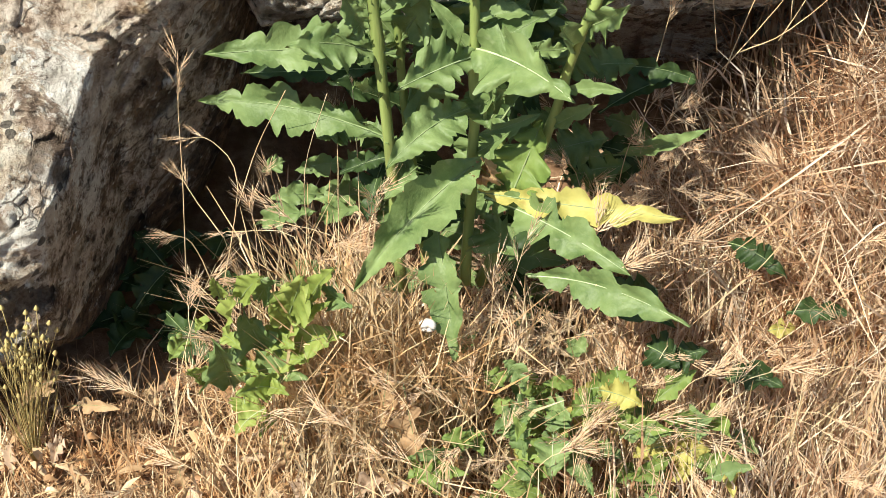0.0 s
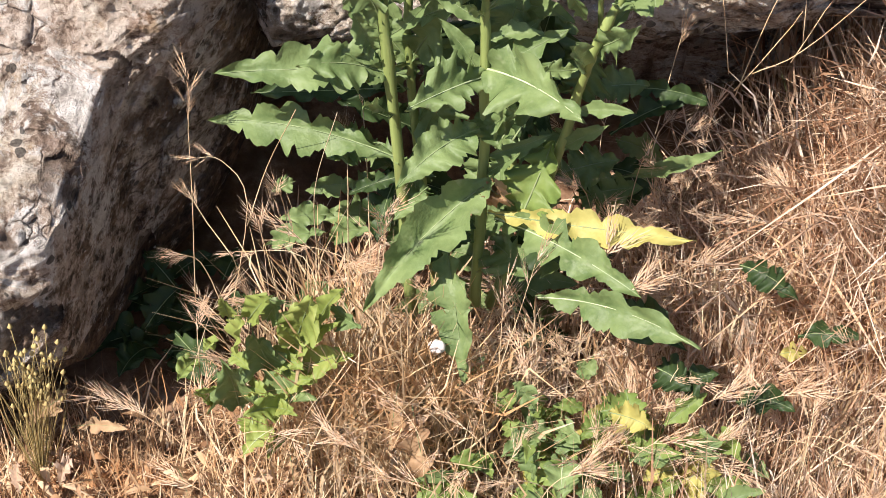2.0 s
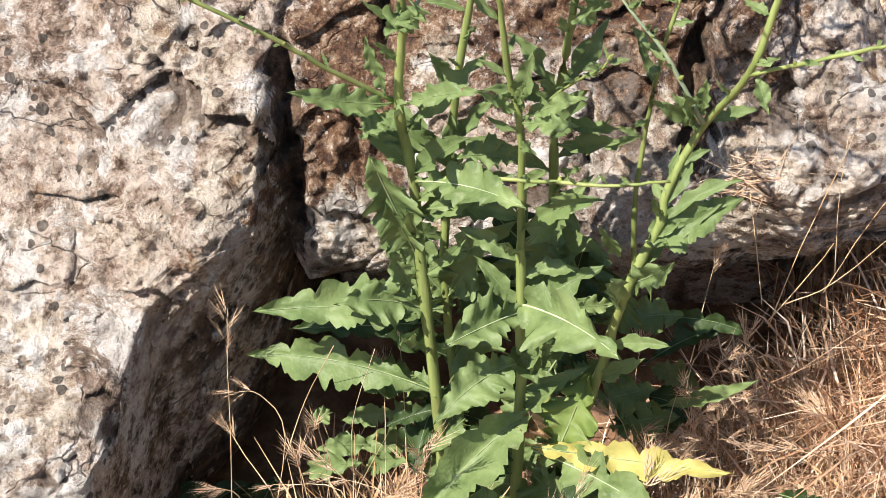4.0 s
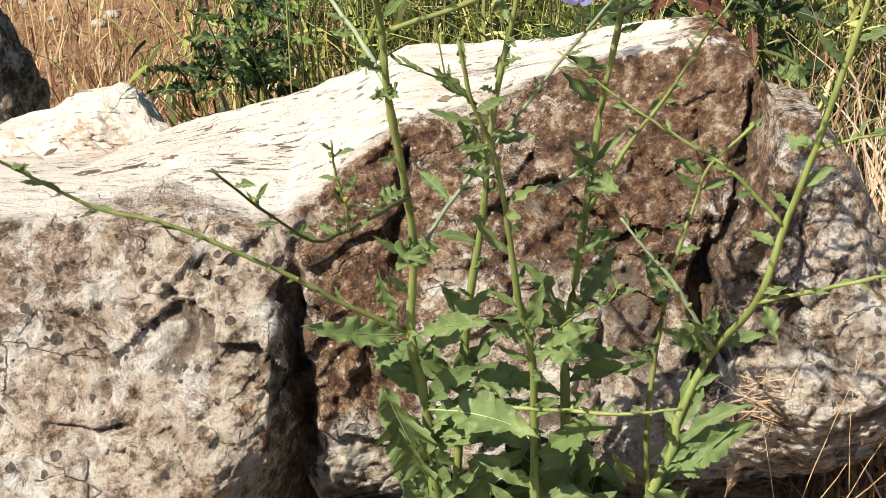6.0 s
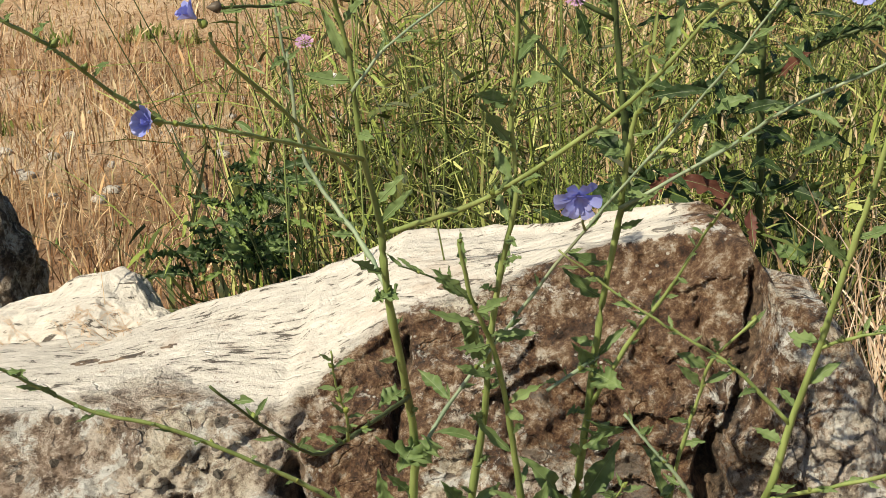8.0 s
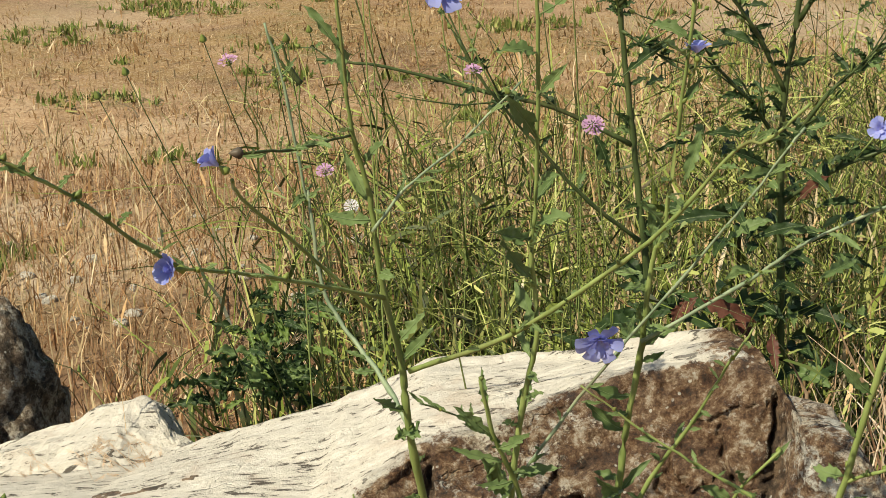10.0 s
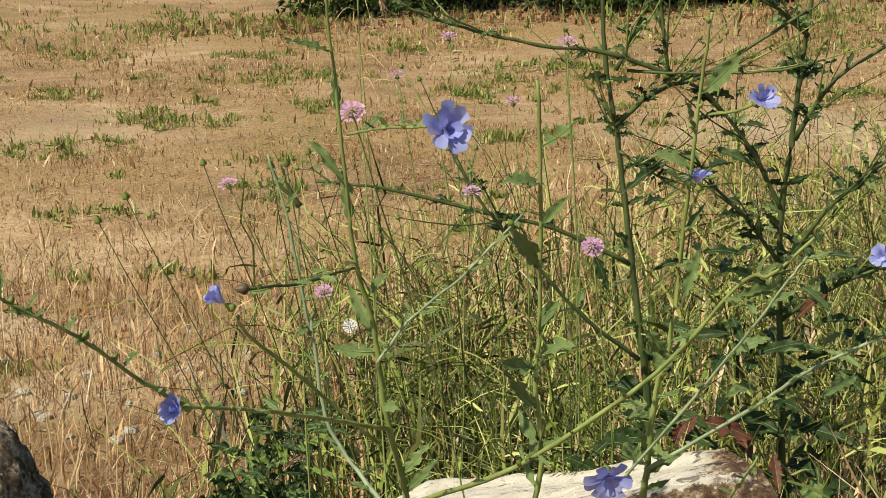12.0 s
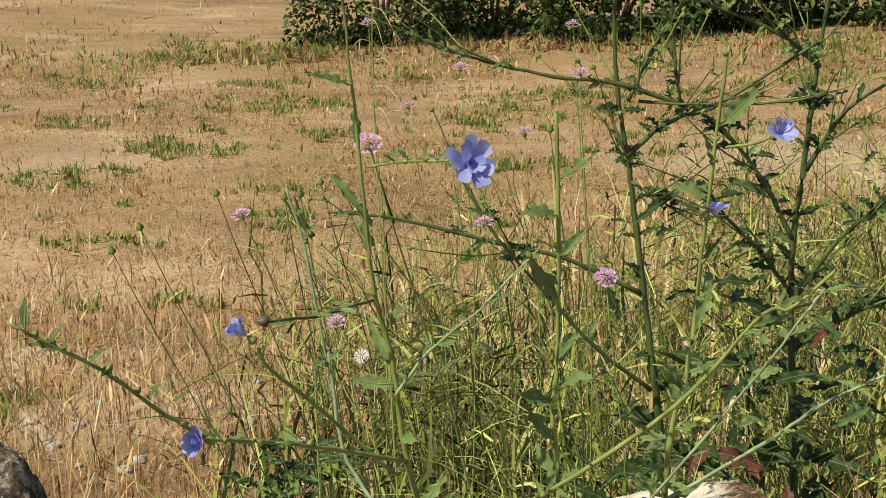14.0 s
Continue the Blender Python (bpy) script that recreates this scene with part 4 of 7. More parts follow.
# crossing arm
branch([(0.120, 1.670, 0.918), (0.161, 1.660, 1.000), (0.198, 1.650, 1.060), (0.227, 1.640, 1.118), (0.251, 1.630, 1.162)], 0.0027, 0.0012, STEM)
# node arm
branch([(0.090, 1.600, 0.814), (0.118, 1.580, 0.849), (0.140, 1.570, 0.865), (0.149, 1.560, 0.887)], 0.0017, 0.0010, STEM)
# small pale arm
branch([(0.074, 1.620, 0.960), (0.109, 1.640, 0.976), (0.127, 1.665, 0.976)], 0.0020, 0.0019, STEM_PALE)
# arm beyond flower
branch([(-0.207, 1.230, 1.367), (-0.233, 1.200, 1.400), (-0.260, 1.170, 1.438), (-0.288, 1.150, 1.463), (-0.312, 1.140, 1.481)], 0.0016, 0.0011, STEM)
# bud twig
branch([(-0.108, 1.470, 1.402), (-0.143, 1.400, 1.409), (-0.176, 1.340, 1.422)], 0.0012, 0.0012, STEM_DARK)
# flower twig
branch([(-0.106, 1.450, 1.519), (-0.064, 1.320, 1.546), (-0.028, 1.210, 1.565)], 0.0011, 0.0010, STEM)
# thin arm
branch([(-0.094, 1.470, 1.317), (-0.064, 1.480, 1.353), (-0.020, 1.500, 1.384), (0.034, 1.520, 1.433)], 0.0016, 0.0010, STEM_PALE)
# twig with bud
branch([(0.009, 1.500, 1.107), (-0.024, 1.490, 1.135), (-0.061, 1.480, 1.154)], 0.0011, 0.0008, STEM_DARK)

# flower heads, and the buds at the ends of twigs
for place, way, r, openness, seed in (
    ((-0.207, 1.216, 1.371), (-0.55, -0.7, 0.25), 0.0155, 0.75, 1),
    ((0.087, 1.200, 1.321), (0.1, -0.8, -0.25), 0.0175, 0.35, 2),
    ((-0.186, 1.294, 1.424), (-0.7, -0.1, 0.6), 0.0155, 0.95, 3),
    ((-0.015, 1.190, 1.566), (0.35, -0.75, 0.2), 0.0200, 0.45, 4),
    ((0.191, 1.600, 1.438), (-0.1, 0.0, 0.9), 0.0150, 0.55, 5),
    ((0.237, 1.537, 1.521), (0.3, -0.5, 0.35), 0.0165, 0.45, 6),
    ((0.357, 1.600, 1.365), (-0.3, -0.7, 0.3), 0.013, 0.4, 7),
):
    flower(chicory, place, way, r, openness, seed=seed)
stalk([(0.109, 1.600, 1.141), (0.098, 1.400, 1.232), (0.088, 1.220, 1.309)], 0.0014, 0.0012, STEM, "flower_stalk")
stalk([(0.199, 1.590, 1.501), (0.218, 1.560, 1.509), (0.230, 1.540, 1.517)], 0.0014, 0.0012, STEM, "flower_stalk")
stalk([(-0.179, 1.300, 1.412), (-0.183, 1.360, 1.380), (-0.158, 1.440, 1.319), (-0.099, 1.490, 1.238)], 0.0014, 0.0018, STEM, "flower_stalk")
stalk([(0.184, 1.610, 1.405), (0.190, 1.605, 1.424), (0.191, 1.600, 1.433)], 0.0014, 0.0012, STEM, "flower_stalk")
part("bud", bud_data((-0.176, 1.340, 1.422), (-1, -0.3, 0.05), 0.0042), BARK, chicory)

# large leaves: base, tip, width, bow
leaf(chicory, (-0.019, 1.600, 0.544), (-0.233, 1.585, 0.544), 0.062, 0.020, teeth=7, bite=0.22, broad=0.45)
leaf(chicory, (-0.027, 1.620, 0.511), (-0.198, 1.620, 0.496), 0.040, 0.008, teeth=6, material=LEAF_DARK)
leaf(chicory, (-0.026, 1.600, 0.425), (-0.257, 1.660, 0.426), 0.060, 0.022, teeth=8, bite=0.30, broad=0.6)
leaf(chicory, (0.068, 1.580, 0.569), (0.176, 1.465, 0.582), 0.078, 0.012, rib_material=RIB, teeth=4, bite=0.3, broad=0.35)
leaf(chicory, (0.070, 1.580, 0.559), (-0.014, 1.500, 0.566), 0.062, 0.010, rib_material=RIB, teeth=5, bite=0.4)
leaf(chicory, (0.085, 1.560, 0.432), (-0.062, 1.485, 0.287), 0.066, 0.030, teeth=5, bite=0.14, broad=0.38, material=LEAF, fold=0.55)
leaf(chicory, (0.065, 1.560, 0.502), (-0.025, 1.500, 0.458), 0.060, 0.020, teeth=4, bite=0.2, broad=0.4)
leaf(chicory, (0.030, 1.550, 0.358), (0.061, 1.440, 0.223), 0.052, 0.020, teeth=5, bite=0.35, broad=0.6)
leaf(chicory, (0.118, 1.560, 0.380), (0.150, 1.600, 0.460), 0.075, 0.005, teeth=3, bite=0.4, broad=0.4, material=LEAF_PALE)
leaf(chicory, (0.079, 1.560, 0.382), (0.313, 1.500, 0.402), 0.046, 0.008, teeth=6, bite=0.40, broad=0.5, material=LEAF_YELLOW, wave=0.15, fold=0.15, label="yellowed withering leaf")
leaf(chicory, (0.089, 1.570, 0.366), (0.255, 1.450, 0.357), 0.060, 0.030, rib_material=RIB, teeth=5, bite=0.4)
leaf(chicory, (0.141, 1.500, 0.308), (0.318, 1.400, 0.330), 0.052, 0.025, rib_material=RIB, teeth=4, bite=0.3)
leaf(chicory, (0.244, 1.680, 0.350), (0.350, 1.620, 0.442), 0.022, -0.010, teeth=3, bite=0.2)
leaf(chicory, (0.070, 1.590, 0.513), (0.091, 1.550, 0.480), 0.045, 0.0, teeth=3)
leaf(chicory, (0.075, 1.590, 0.482), (0.101, 1.530, 0.542), 0.035, 0.0, teeth=3)
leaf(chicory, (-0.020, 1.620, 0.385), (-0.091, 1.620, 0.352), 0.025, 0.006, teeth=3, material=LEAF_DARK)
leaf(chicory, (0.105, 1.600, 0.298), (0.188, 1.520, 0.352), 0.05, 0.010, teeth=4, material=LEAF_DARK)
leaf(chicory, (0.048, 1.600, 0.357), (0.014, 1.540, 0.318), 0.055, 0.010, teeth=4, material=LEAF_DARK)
leaf(chicory, (-0.061, 1.640, 0.414), (-0.115, 1.630, 0.398), 0.04, 0.0, teeth=3)
leaf(chicory, (-0.163, 1.700, 0.307), (-0.191, 1.680, 0.304), 0.025, 0.0, teeth=2)
leaf(chicory, (0.210, 1.585, 0.651), (0.304, 1.600, 0.703), 0.055, 0.006, teeth=4, bite=0.15, broad=0.3)
leaf(chicory, (0.200, 1.580, 0.656), (0.261, 1.620, 0.661), 0.05, 0.0, teeth=4)
leaf(chicory, (-0.048, 1.600, 0.627), (-0.094, 1.570, 0.762), 0.066, 0.010, rib_material=RIB, teeth=5, bite=0.2)
leaf(chicory, (-0.045, 1.600, 0.612), (-0.078, 1.570, 0.704), 0.05, 0.0, teeth=4)
leaf(chicory, (-0.044, 1.590, 0.718), (0.071, 1.500, 0.744), 0.052, 0.012, rib_material=RIB, teeth=5, bite=0.3)
leaf(chicory, (-0.071, 1.580, 0.816), (-0.170, 1.525, 0.857), 0.032, 0.0, teeth=4, bite=0.35)
leaf(chicory, (-0.068, 1.580, 0.808), (-0.101, 1.550, 0.791), 0.028, 0.0, teeth=3)
leaf(chicory, (-0.075, 1.570, 0.832), (-0.094, 1.560, 0.903), 0.020, 0.0, teeth=2)
leaf(chicory, (-0.058, 1.585, 0.815), (0.024, 1.540, 0.855), 0.026, 0.004, teeth=4)
leaf(chicory, (-0.014, 1.650, 0.696), (-0.013, 1.640, 0.776), 0.030, 0.0, teeth=3)
leaf(chicory, (0.059, 1.620, 0.727), (-0.007, 1.600, 0.742), 0.040, 0.010, teeth=4)
leaf(chicory, (-0.051, 1.600, 0.566), (-0.080, 1.580, 0.643), 0.030, 0.0, teeth=3)
leaf(chicory, (-0.036, 1.600, 0.543), (-0.136, 1.560, 0.576), 0.055, 0.012, teeth=6)
leaf(chicory, (-0.016, 1.660, 0.525), (0.023, 1.640, 0.603), 0.065, 0.0, teeth=4)
leaf(chicory, (0.089, 1.690, 0.507), (0.125, 1.720, 0.627), 0.085, 0.010, teeth=4, bite=0.2)
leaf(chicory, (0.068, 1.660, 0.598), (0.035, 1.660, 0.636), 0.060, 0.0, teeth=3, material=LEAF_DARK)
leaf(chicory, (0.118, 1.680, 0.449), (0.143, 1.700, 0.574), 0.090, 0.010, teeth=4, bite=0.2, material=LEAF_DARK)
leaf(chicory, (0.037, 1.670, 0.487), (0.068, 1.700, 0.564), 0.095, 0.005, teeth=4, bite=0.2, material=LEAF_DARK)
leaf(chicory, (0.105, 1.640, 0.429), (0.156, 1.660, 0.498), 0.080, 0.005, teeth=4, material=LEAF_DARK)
leaf(chicory, (0.071, 1.580, 0.482), (0.106, 1.520, 0.557), 0.030, 0.0, teeth=3)
leaf(chicory, (0.186, 1.585, 0.596), (0.229, 1.550, 0.649), 0.042, 0.0, teeth=4)
leaf(chicory, (0.176, 1.580, 0.633), (0.147, 1.550, 0.694), 0.018, 0.0, teeth=2)
leaf(chicory, (0.172, 1.585, 0.569), (0.118, 1.560, 0.581), 0.022, 0.0, teeth=3)
leaf(chicory, (0.252, 1.610, 0.781), (0.191, 1.570, 0.835), 0.018, 0.0, teeth=2)
leaf(chicory, (0.249, 1.610, 0.793), (0.249, 1.580, 0.856), 0.020, 0.0, teeth=2)
leaf(chicory, (0.244, 1.610, 0.786), (0.224, 1.570, 0.844), 0.026, 0.0, teeth=3)
leaf(chicory, (0.292, 1.550, 0.877), (0.305, 1.530, 0.842), 0.018, 0.0, teeth=2)
leaf(chicory, (0.061, 1.570, 0.811), (0.074, 1.550, 0.898), 0.022, 0.0, teeth=3)
leaf(chicory, (0.064, 1.570, 0.808), (0.129, 1.530, 0.856), 0.024, 0.004, teeth=4)
leaf(chicory, (0.064, 1.570, 0.804), (0.119, 1.520, 0.830), 0.026, 0.0, teeth=4)
leaf(chicory, (0.061, 1.570, 0.818), (0.018, 1.540, 0.855), 0.022, -0.006, teeth=3)
leaf(chicory, (-0.003, 1.640, 0.804), (-0.034, 1.610, 0.861), 0.022, 0.0, teeth=3)
leaf(chicory, (-0.056, 1.555, 0.936), (-0.071, 1.530, 0.917), 0.030, 0.004, teeth=3, wave=0.3)
leaf(chicory, (-0.053, 1.560, 0.914), (-0.029, 1.530, 0.943), 0.030, 0.004, teeth=3, wave=0.3)
leaf(chicory, (-0.062, 1.530, 1.006), (-0.085, 1.500, 1.003), 0.022, 0.0, teeth=3)
leaf(chicory, (-0.049, 1.530, 1.027), (-0.018, 1.500, 1.009), 0.014, 0.0, teeth=2)
leaf(chicory, (0.014, 1.600, 1.005), (-0.015, 1.570, 1.066), 0.016, 0.0, teeth=2)
leaf(chicory, (0.009, 1.600, 1.002), (0.004, 1.570, 1.057), 0.026, 0.0, teeth=3)
leaf(chicory, (0.118, 1.670, 0.878), (0.147, 1.630, 0.912), 0.036, 0.0, teeth=3, wave=0.3)
leaf(chicory, (0.121, 1.660, 0.962), (0.151, 1.620, 0.962), 0.030, 0.0, teeth=3)
leaf(chicory, (0.124, 1.660, 0.968), (0.099, 1.630, 1.007), 0.016, 0.0, teeth=2)
leaf(chicory, (-0.073, 1.500, 1.120), (-0.085, 1.480, 1.120), 0.016, -0.004, teeth=2)
leaf(chicory, (-0.071, 1.500, 1.123), (-0.061, 1.480, 1.122), 0.018, -0.004, teeth=2)

# shaded leaves deep in the plant
leaf(chicory, (0.124, 1.700, 0.458), (0.098, 1.740, 0.575), 0.11, 0.01, LEAF, teeth=5)
leaf(chicory, (0.144, 1.700, 0.451), (0.154, 1.740, 0.554), 0.09, 0.01, LEAF, teeth=5)
leaf(chicory, (0.082, 1.660, 0.509), (0.105, 1.700, 0.593), 0.085, 0.01, LEAF, teeth=5)
leaf(chicory, (0.036, 1.680, 0.468), (0.007, 1.700, 0.542), 0.08, 0.01, LEAF, teeth=5)
leaf(chicory, (0.017, 1.660, 0.474), (0.055, 1.680, 0.565), 0.07, 0.01, LEAF, teeth=5)
leaf(chicory, (0.177, 1.680, 0.458), (0.199, 1.700, 0.534), 0.07, 0.01, LEAF, teeth=5)
leaf(chicory, (-0.010, 1.660, 0.505), (-0.084, 1.660, 0.591), 0.05, 0.01, LEAF, teeth=5)
leaf(chicory, (-0.022, 1.640, 0.494), (-0.085, 1.620, 0.561), 0.05, 0.01, LEAF, teeth=5)
leaf(chicory, (0.038, 1.660, 0.400), (-0.003, 1.660, 0.481), 0.075, 0.01, LEAF, teeth=5)
leaf(chicory, (0.086, 1.680, 0.386), (0.124, 1.680, 0.448), 0.075, 0.01, LEAF, teeth=5)
leaf(chicory, (0.128, 1.660, 0.369), (0.179, 1.660, 0.431), 0.07, 0.01, LEAF, teeth=5)
leaf(chicory, (0.061, 1.640, 0.338), (0.106, 1.640, 0.410), 0.07, 0.01, LEAF, teeth=5)
leaf(chicory, (0.110, 1.620, 0.322), (0.161, 1.600, 0.376), 0.07, 0.01, LEAF, teeth=5)
leaf(chicory, (0.090, 1.600, 0.302), (0.131, 1.540, 0.303), 0.07, 0.01, LEAF, teeth=5)
leaf(chicory, (0.076, 1.620, 0.320), (0.022, 1.580, 0.316), 0.06, 0.01, LEAF, teeth=5)
leaf(chicory, (0.111, 1.600, 0.294), (0.191, 1.560, 0.306), 0.07, 0.01, LEAF, teeth=5)
leaf(chicory, (0.157, 1.680, 0.346), (0.240, 1.700, 0.361), 0.06, 0.01, LEAF, teeth=5)
leaf(chicory, (0.187, 1.680, 0.312), (0.269, 1.680, 0.334), 0.06, 0.01, LEAF, teeth=5)
leaf(chicory, (0.191, 1.700, 0.461), (0.267, 1.720, 0.458), 0.05, 0.01, LEAF, teeth=5)
leaf(chicory, (0.007, 1.620, 0.369), (-0.032, 1.580, 0.348), 0.05, 0.01, LEAF, teeth=5)
leaf(chicory, (-0.055, 1.640, 0.419), (-0.116, 1.640, 0.399), 0.05, 0.01, LEAF, teeth=5)

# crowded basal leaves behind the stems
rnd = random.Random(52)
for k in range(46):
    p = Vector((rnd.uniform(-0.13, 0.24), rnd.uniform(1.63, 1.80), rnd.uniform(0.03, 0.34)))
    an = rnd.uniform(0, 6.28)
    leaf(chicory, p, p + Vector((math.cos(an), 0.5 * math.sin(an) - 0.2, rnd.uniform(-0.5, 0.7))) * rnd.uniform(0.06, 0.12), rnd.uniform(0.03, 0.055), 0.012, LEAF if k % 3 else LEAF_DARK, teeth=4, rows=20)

# ---- low leafy rosettes at the foot ----


def rosette(place, label, category):
    return thing("weed_rosette", place, label, category, "leafy weeds at the foot")


weed = rosette((-0.105, 1.470, 0.259), "sunlit rosette of broad toothed green leaves in dry grass", "weed")
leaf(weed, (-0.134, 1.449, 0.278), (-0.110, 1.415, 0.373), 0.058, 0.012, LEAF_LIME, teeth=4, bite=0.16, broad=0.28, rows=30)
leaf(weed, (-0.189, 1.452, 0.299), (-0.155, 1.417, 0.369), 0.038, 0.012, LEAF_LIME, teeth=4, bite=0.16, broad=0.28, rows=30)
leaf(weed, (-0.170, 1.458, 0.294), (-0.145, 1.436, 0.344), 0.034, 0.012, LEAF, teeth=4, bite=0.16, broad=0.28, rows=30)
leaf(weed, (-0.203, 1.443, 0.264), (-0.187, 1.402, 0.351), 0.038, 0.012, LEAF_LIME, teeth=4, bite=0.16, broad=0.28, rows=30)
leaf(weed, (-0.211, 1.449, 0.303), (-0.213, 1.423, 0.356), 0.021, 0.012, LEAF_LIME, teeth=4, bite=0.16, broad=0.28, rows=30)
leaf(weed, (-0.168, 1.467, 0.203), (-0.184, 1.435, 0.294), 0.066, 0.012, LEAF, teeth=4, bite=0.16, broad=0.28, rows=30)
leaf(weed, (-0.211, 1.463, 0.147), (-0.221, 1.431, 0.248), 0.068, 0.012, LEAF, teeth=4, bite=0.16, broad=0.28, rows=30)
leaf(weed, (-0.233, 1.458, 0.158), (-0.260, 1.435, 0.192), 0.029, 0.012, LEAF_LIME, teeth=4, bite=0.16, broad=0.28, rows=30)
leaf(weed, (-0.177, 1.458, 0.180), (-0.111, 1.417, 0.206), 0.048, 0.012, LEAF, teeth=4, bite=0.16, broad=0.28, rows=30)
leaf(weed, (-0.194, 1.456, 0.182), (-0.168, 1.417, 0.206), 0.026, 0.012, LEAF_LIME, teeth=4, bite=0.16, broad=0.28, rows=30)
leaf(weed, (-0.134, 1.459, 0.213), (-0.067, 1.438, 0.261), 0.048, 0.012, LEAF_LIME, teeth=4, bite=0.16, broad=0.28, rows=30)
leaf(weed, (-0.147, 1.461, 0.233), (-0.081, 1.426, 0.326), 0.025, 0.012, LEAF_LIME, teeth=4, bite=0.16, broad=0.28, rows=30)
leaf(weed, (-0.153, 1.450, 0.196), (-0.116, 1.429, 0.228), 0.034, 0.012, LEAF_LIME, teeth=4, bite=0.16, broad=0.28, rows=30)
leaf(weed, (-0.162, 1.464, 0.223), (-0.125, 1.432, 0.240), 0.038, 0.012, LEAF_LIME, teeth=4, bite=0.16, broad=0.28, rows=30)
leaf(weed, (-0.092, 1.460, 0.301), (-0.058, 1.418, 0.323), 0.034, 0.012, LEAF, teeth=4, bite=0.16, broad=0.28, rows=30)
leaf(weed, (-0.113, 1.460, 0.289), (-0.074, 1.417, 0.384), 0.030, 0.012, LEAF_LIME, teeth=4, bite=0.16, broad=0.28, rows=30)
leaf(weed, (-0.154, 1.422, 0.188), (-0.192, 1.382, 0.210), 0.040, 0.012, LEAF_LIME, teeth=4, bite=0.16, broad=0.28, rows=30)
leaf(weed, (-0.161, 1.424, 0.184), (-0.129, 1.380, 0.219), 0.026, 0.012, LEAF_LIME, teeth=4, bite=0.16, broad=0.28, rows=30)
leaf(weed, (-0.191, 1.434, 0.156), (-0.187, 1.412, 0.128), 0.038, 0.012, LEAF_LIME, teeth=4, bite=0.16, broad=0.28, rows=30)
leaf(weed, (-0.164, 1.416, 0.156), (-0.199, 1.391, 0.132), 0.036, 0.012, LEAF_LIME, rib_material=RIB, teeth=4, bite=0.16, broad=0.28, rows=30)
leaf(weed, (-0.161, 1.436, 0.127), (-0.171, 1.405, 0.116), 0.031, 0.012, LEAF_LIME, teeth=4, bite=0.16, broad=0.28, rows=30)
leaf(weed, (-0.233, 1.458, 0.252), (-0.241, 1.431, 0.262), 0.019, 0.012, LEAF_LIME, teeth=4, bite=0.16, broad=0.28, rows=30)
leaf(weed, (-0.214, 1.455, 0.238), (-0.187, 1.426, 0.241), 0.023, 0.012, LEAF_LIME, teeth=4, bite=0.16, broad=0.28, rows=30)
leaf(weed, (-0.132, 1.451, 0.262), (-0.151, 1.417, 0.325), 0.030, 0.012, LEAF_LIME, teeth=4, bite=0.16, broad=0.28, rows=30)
leaf(weed, (-0.208, 1.700, 0.198), (-0.122, 1.660, 0.259), 0.035, 0.02, material=LEAF, teeth=4)
leaf(weed, (-0.124, 1.680, 0.224), (-0.063, 1.640, 0.281), 0.03, 0.02, material=LEAF, teeth=4)
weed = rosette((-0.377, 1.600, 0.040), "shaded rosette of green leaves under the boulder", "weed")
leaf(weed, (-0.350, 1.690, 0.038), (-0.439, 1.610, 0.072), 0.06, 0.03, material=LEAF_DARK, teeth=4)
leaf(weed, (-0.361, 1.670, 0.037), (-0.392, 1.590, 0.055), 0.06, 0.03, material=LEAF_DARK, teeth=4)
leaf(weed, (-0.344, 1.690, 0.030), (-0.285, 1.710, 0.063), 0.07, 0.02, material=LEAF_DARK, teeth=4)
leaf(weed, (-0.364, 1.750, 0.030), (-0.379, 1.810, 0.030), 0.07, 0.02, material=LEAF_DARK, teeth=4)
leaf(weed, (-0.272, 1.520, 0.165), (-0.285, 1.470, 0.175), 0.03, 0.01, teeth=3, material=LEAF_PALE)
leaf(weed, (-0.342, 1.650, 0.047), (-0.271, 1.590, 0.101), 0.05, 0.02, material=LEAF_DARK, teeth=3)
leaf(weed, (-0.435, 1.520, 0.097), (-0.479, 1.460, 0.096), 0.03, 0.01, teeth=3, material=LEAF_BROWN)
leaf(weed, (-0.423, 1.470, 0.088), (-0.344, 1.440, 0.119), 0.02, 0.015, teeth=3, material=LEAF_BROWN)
# LEAF_DARK carries the boulder's shade in the colour of these leaves
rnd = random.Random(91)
shade = thing("weed_rosette", (-0.310, 1.560, 0.124), "crowded leaves darkened in colour for the shade under the boulder", "weed", "leafy weeds at the foot")
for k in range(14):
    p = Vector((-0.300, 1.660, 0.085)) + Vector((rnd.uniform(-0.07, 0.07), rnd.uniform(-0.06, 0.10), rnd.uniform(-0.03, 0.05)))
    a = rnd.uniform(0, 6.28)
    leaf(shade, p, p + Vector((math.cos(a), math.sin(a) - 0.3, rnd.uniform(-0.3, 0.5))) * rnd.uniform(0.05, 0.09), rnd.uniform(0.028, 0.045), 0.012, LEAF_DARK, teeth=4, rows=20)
weed = rosette((0.165, 1.380, 0.148), "low green and yellowing weed in dry grass", "weed")
leaf(weed, (0.165, 1.420, 0.173), (0.105, 1.380, 0.164), 0.035, 0.02, material=LEAF, teeth=5, bite=0.5)
leaf(weed, (0.144, 1.430, 0.190), (0.115, 1.440, 0.226), 0.03, 0.02, material=LEAF, teeth=5, bite=0.5)
leaf(weed, (0.178, 1.390, 0.157), (0.176, 1.340, 0.135), 0.05, 0.015, material=LEAF, rib_material=RIB, teeth=3, bite=0.15)
leaf(weed, (0.193, 1.390, 0.139), (0.226, 1.330, 0.119), 0.03, 0.01, material=LEAF, teeth=4)
leaf(weed, (0.125, 1.400, 0.173), (0.146, 1.370, 0.139), 0.04, 0.02, material=LEAF, teeth=5)
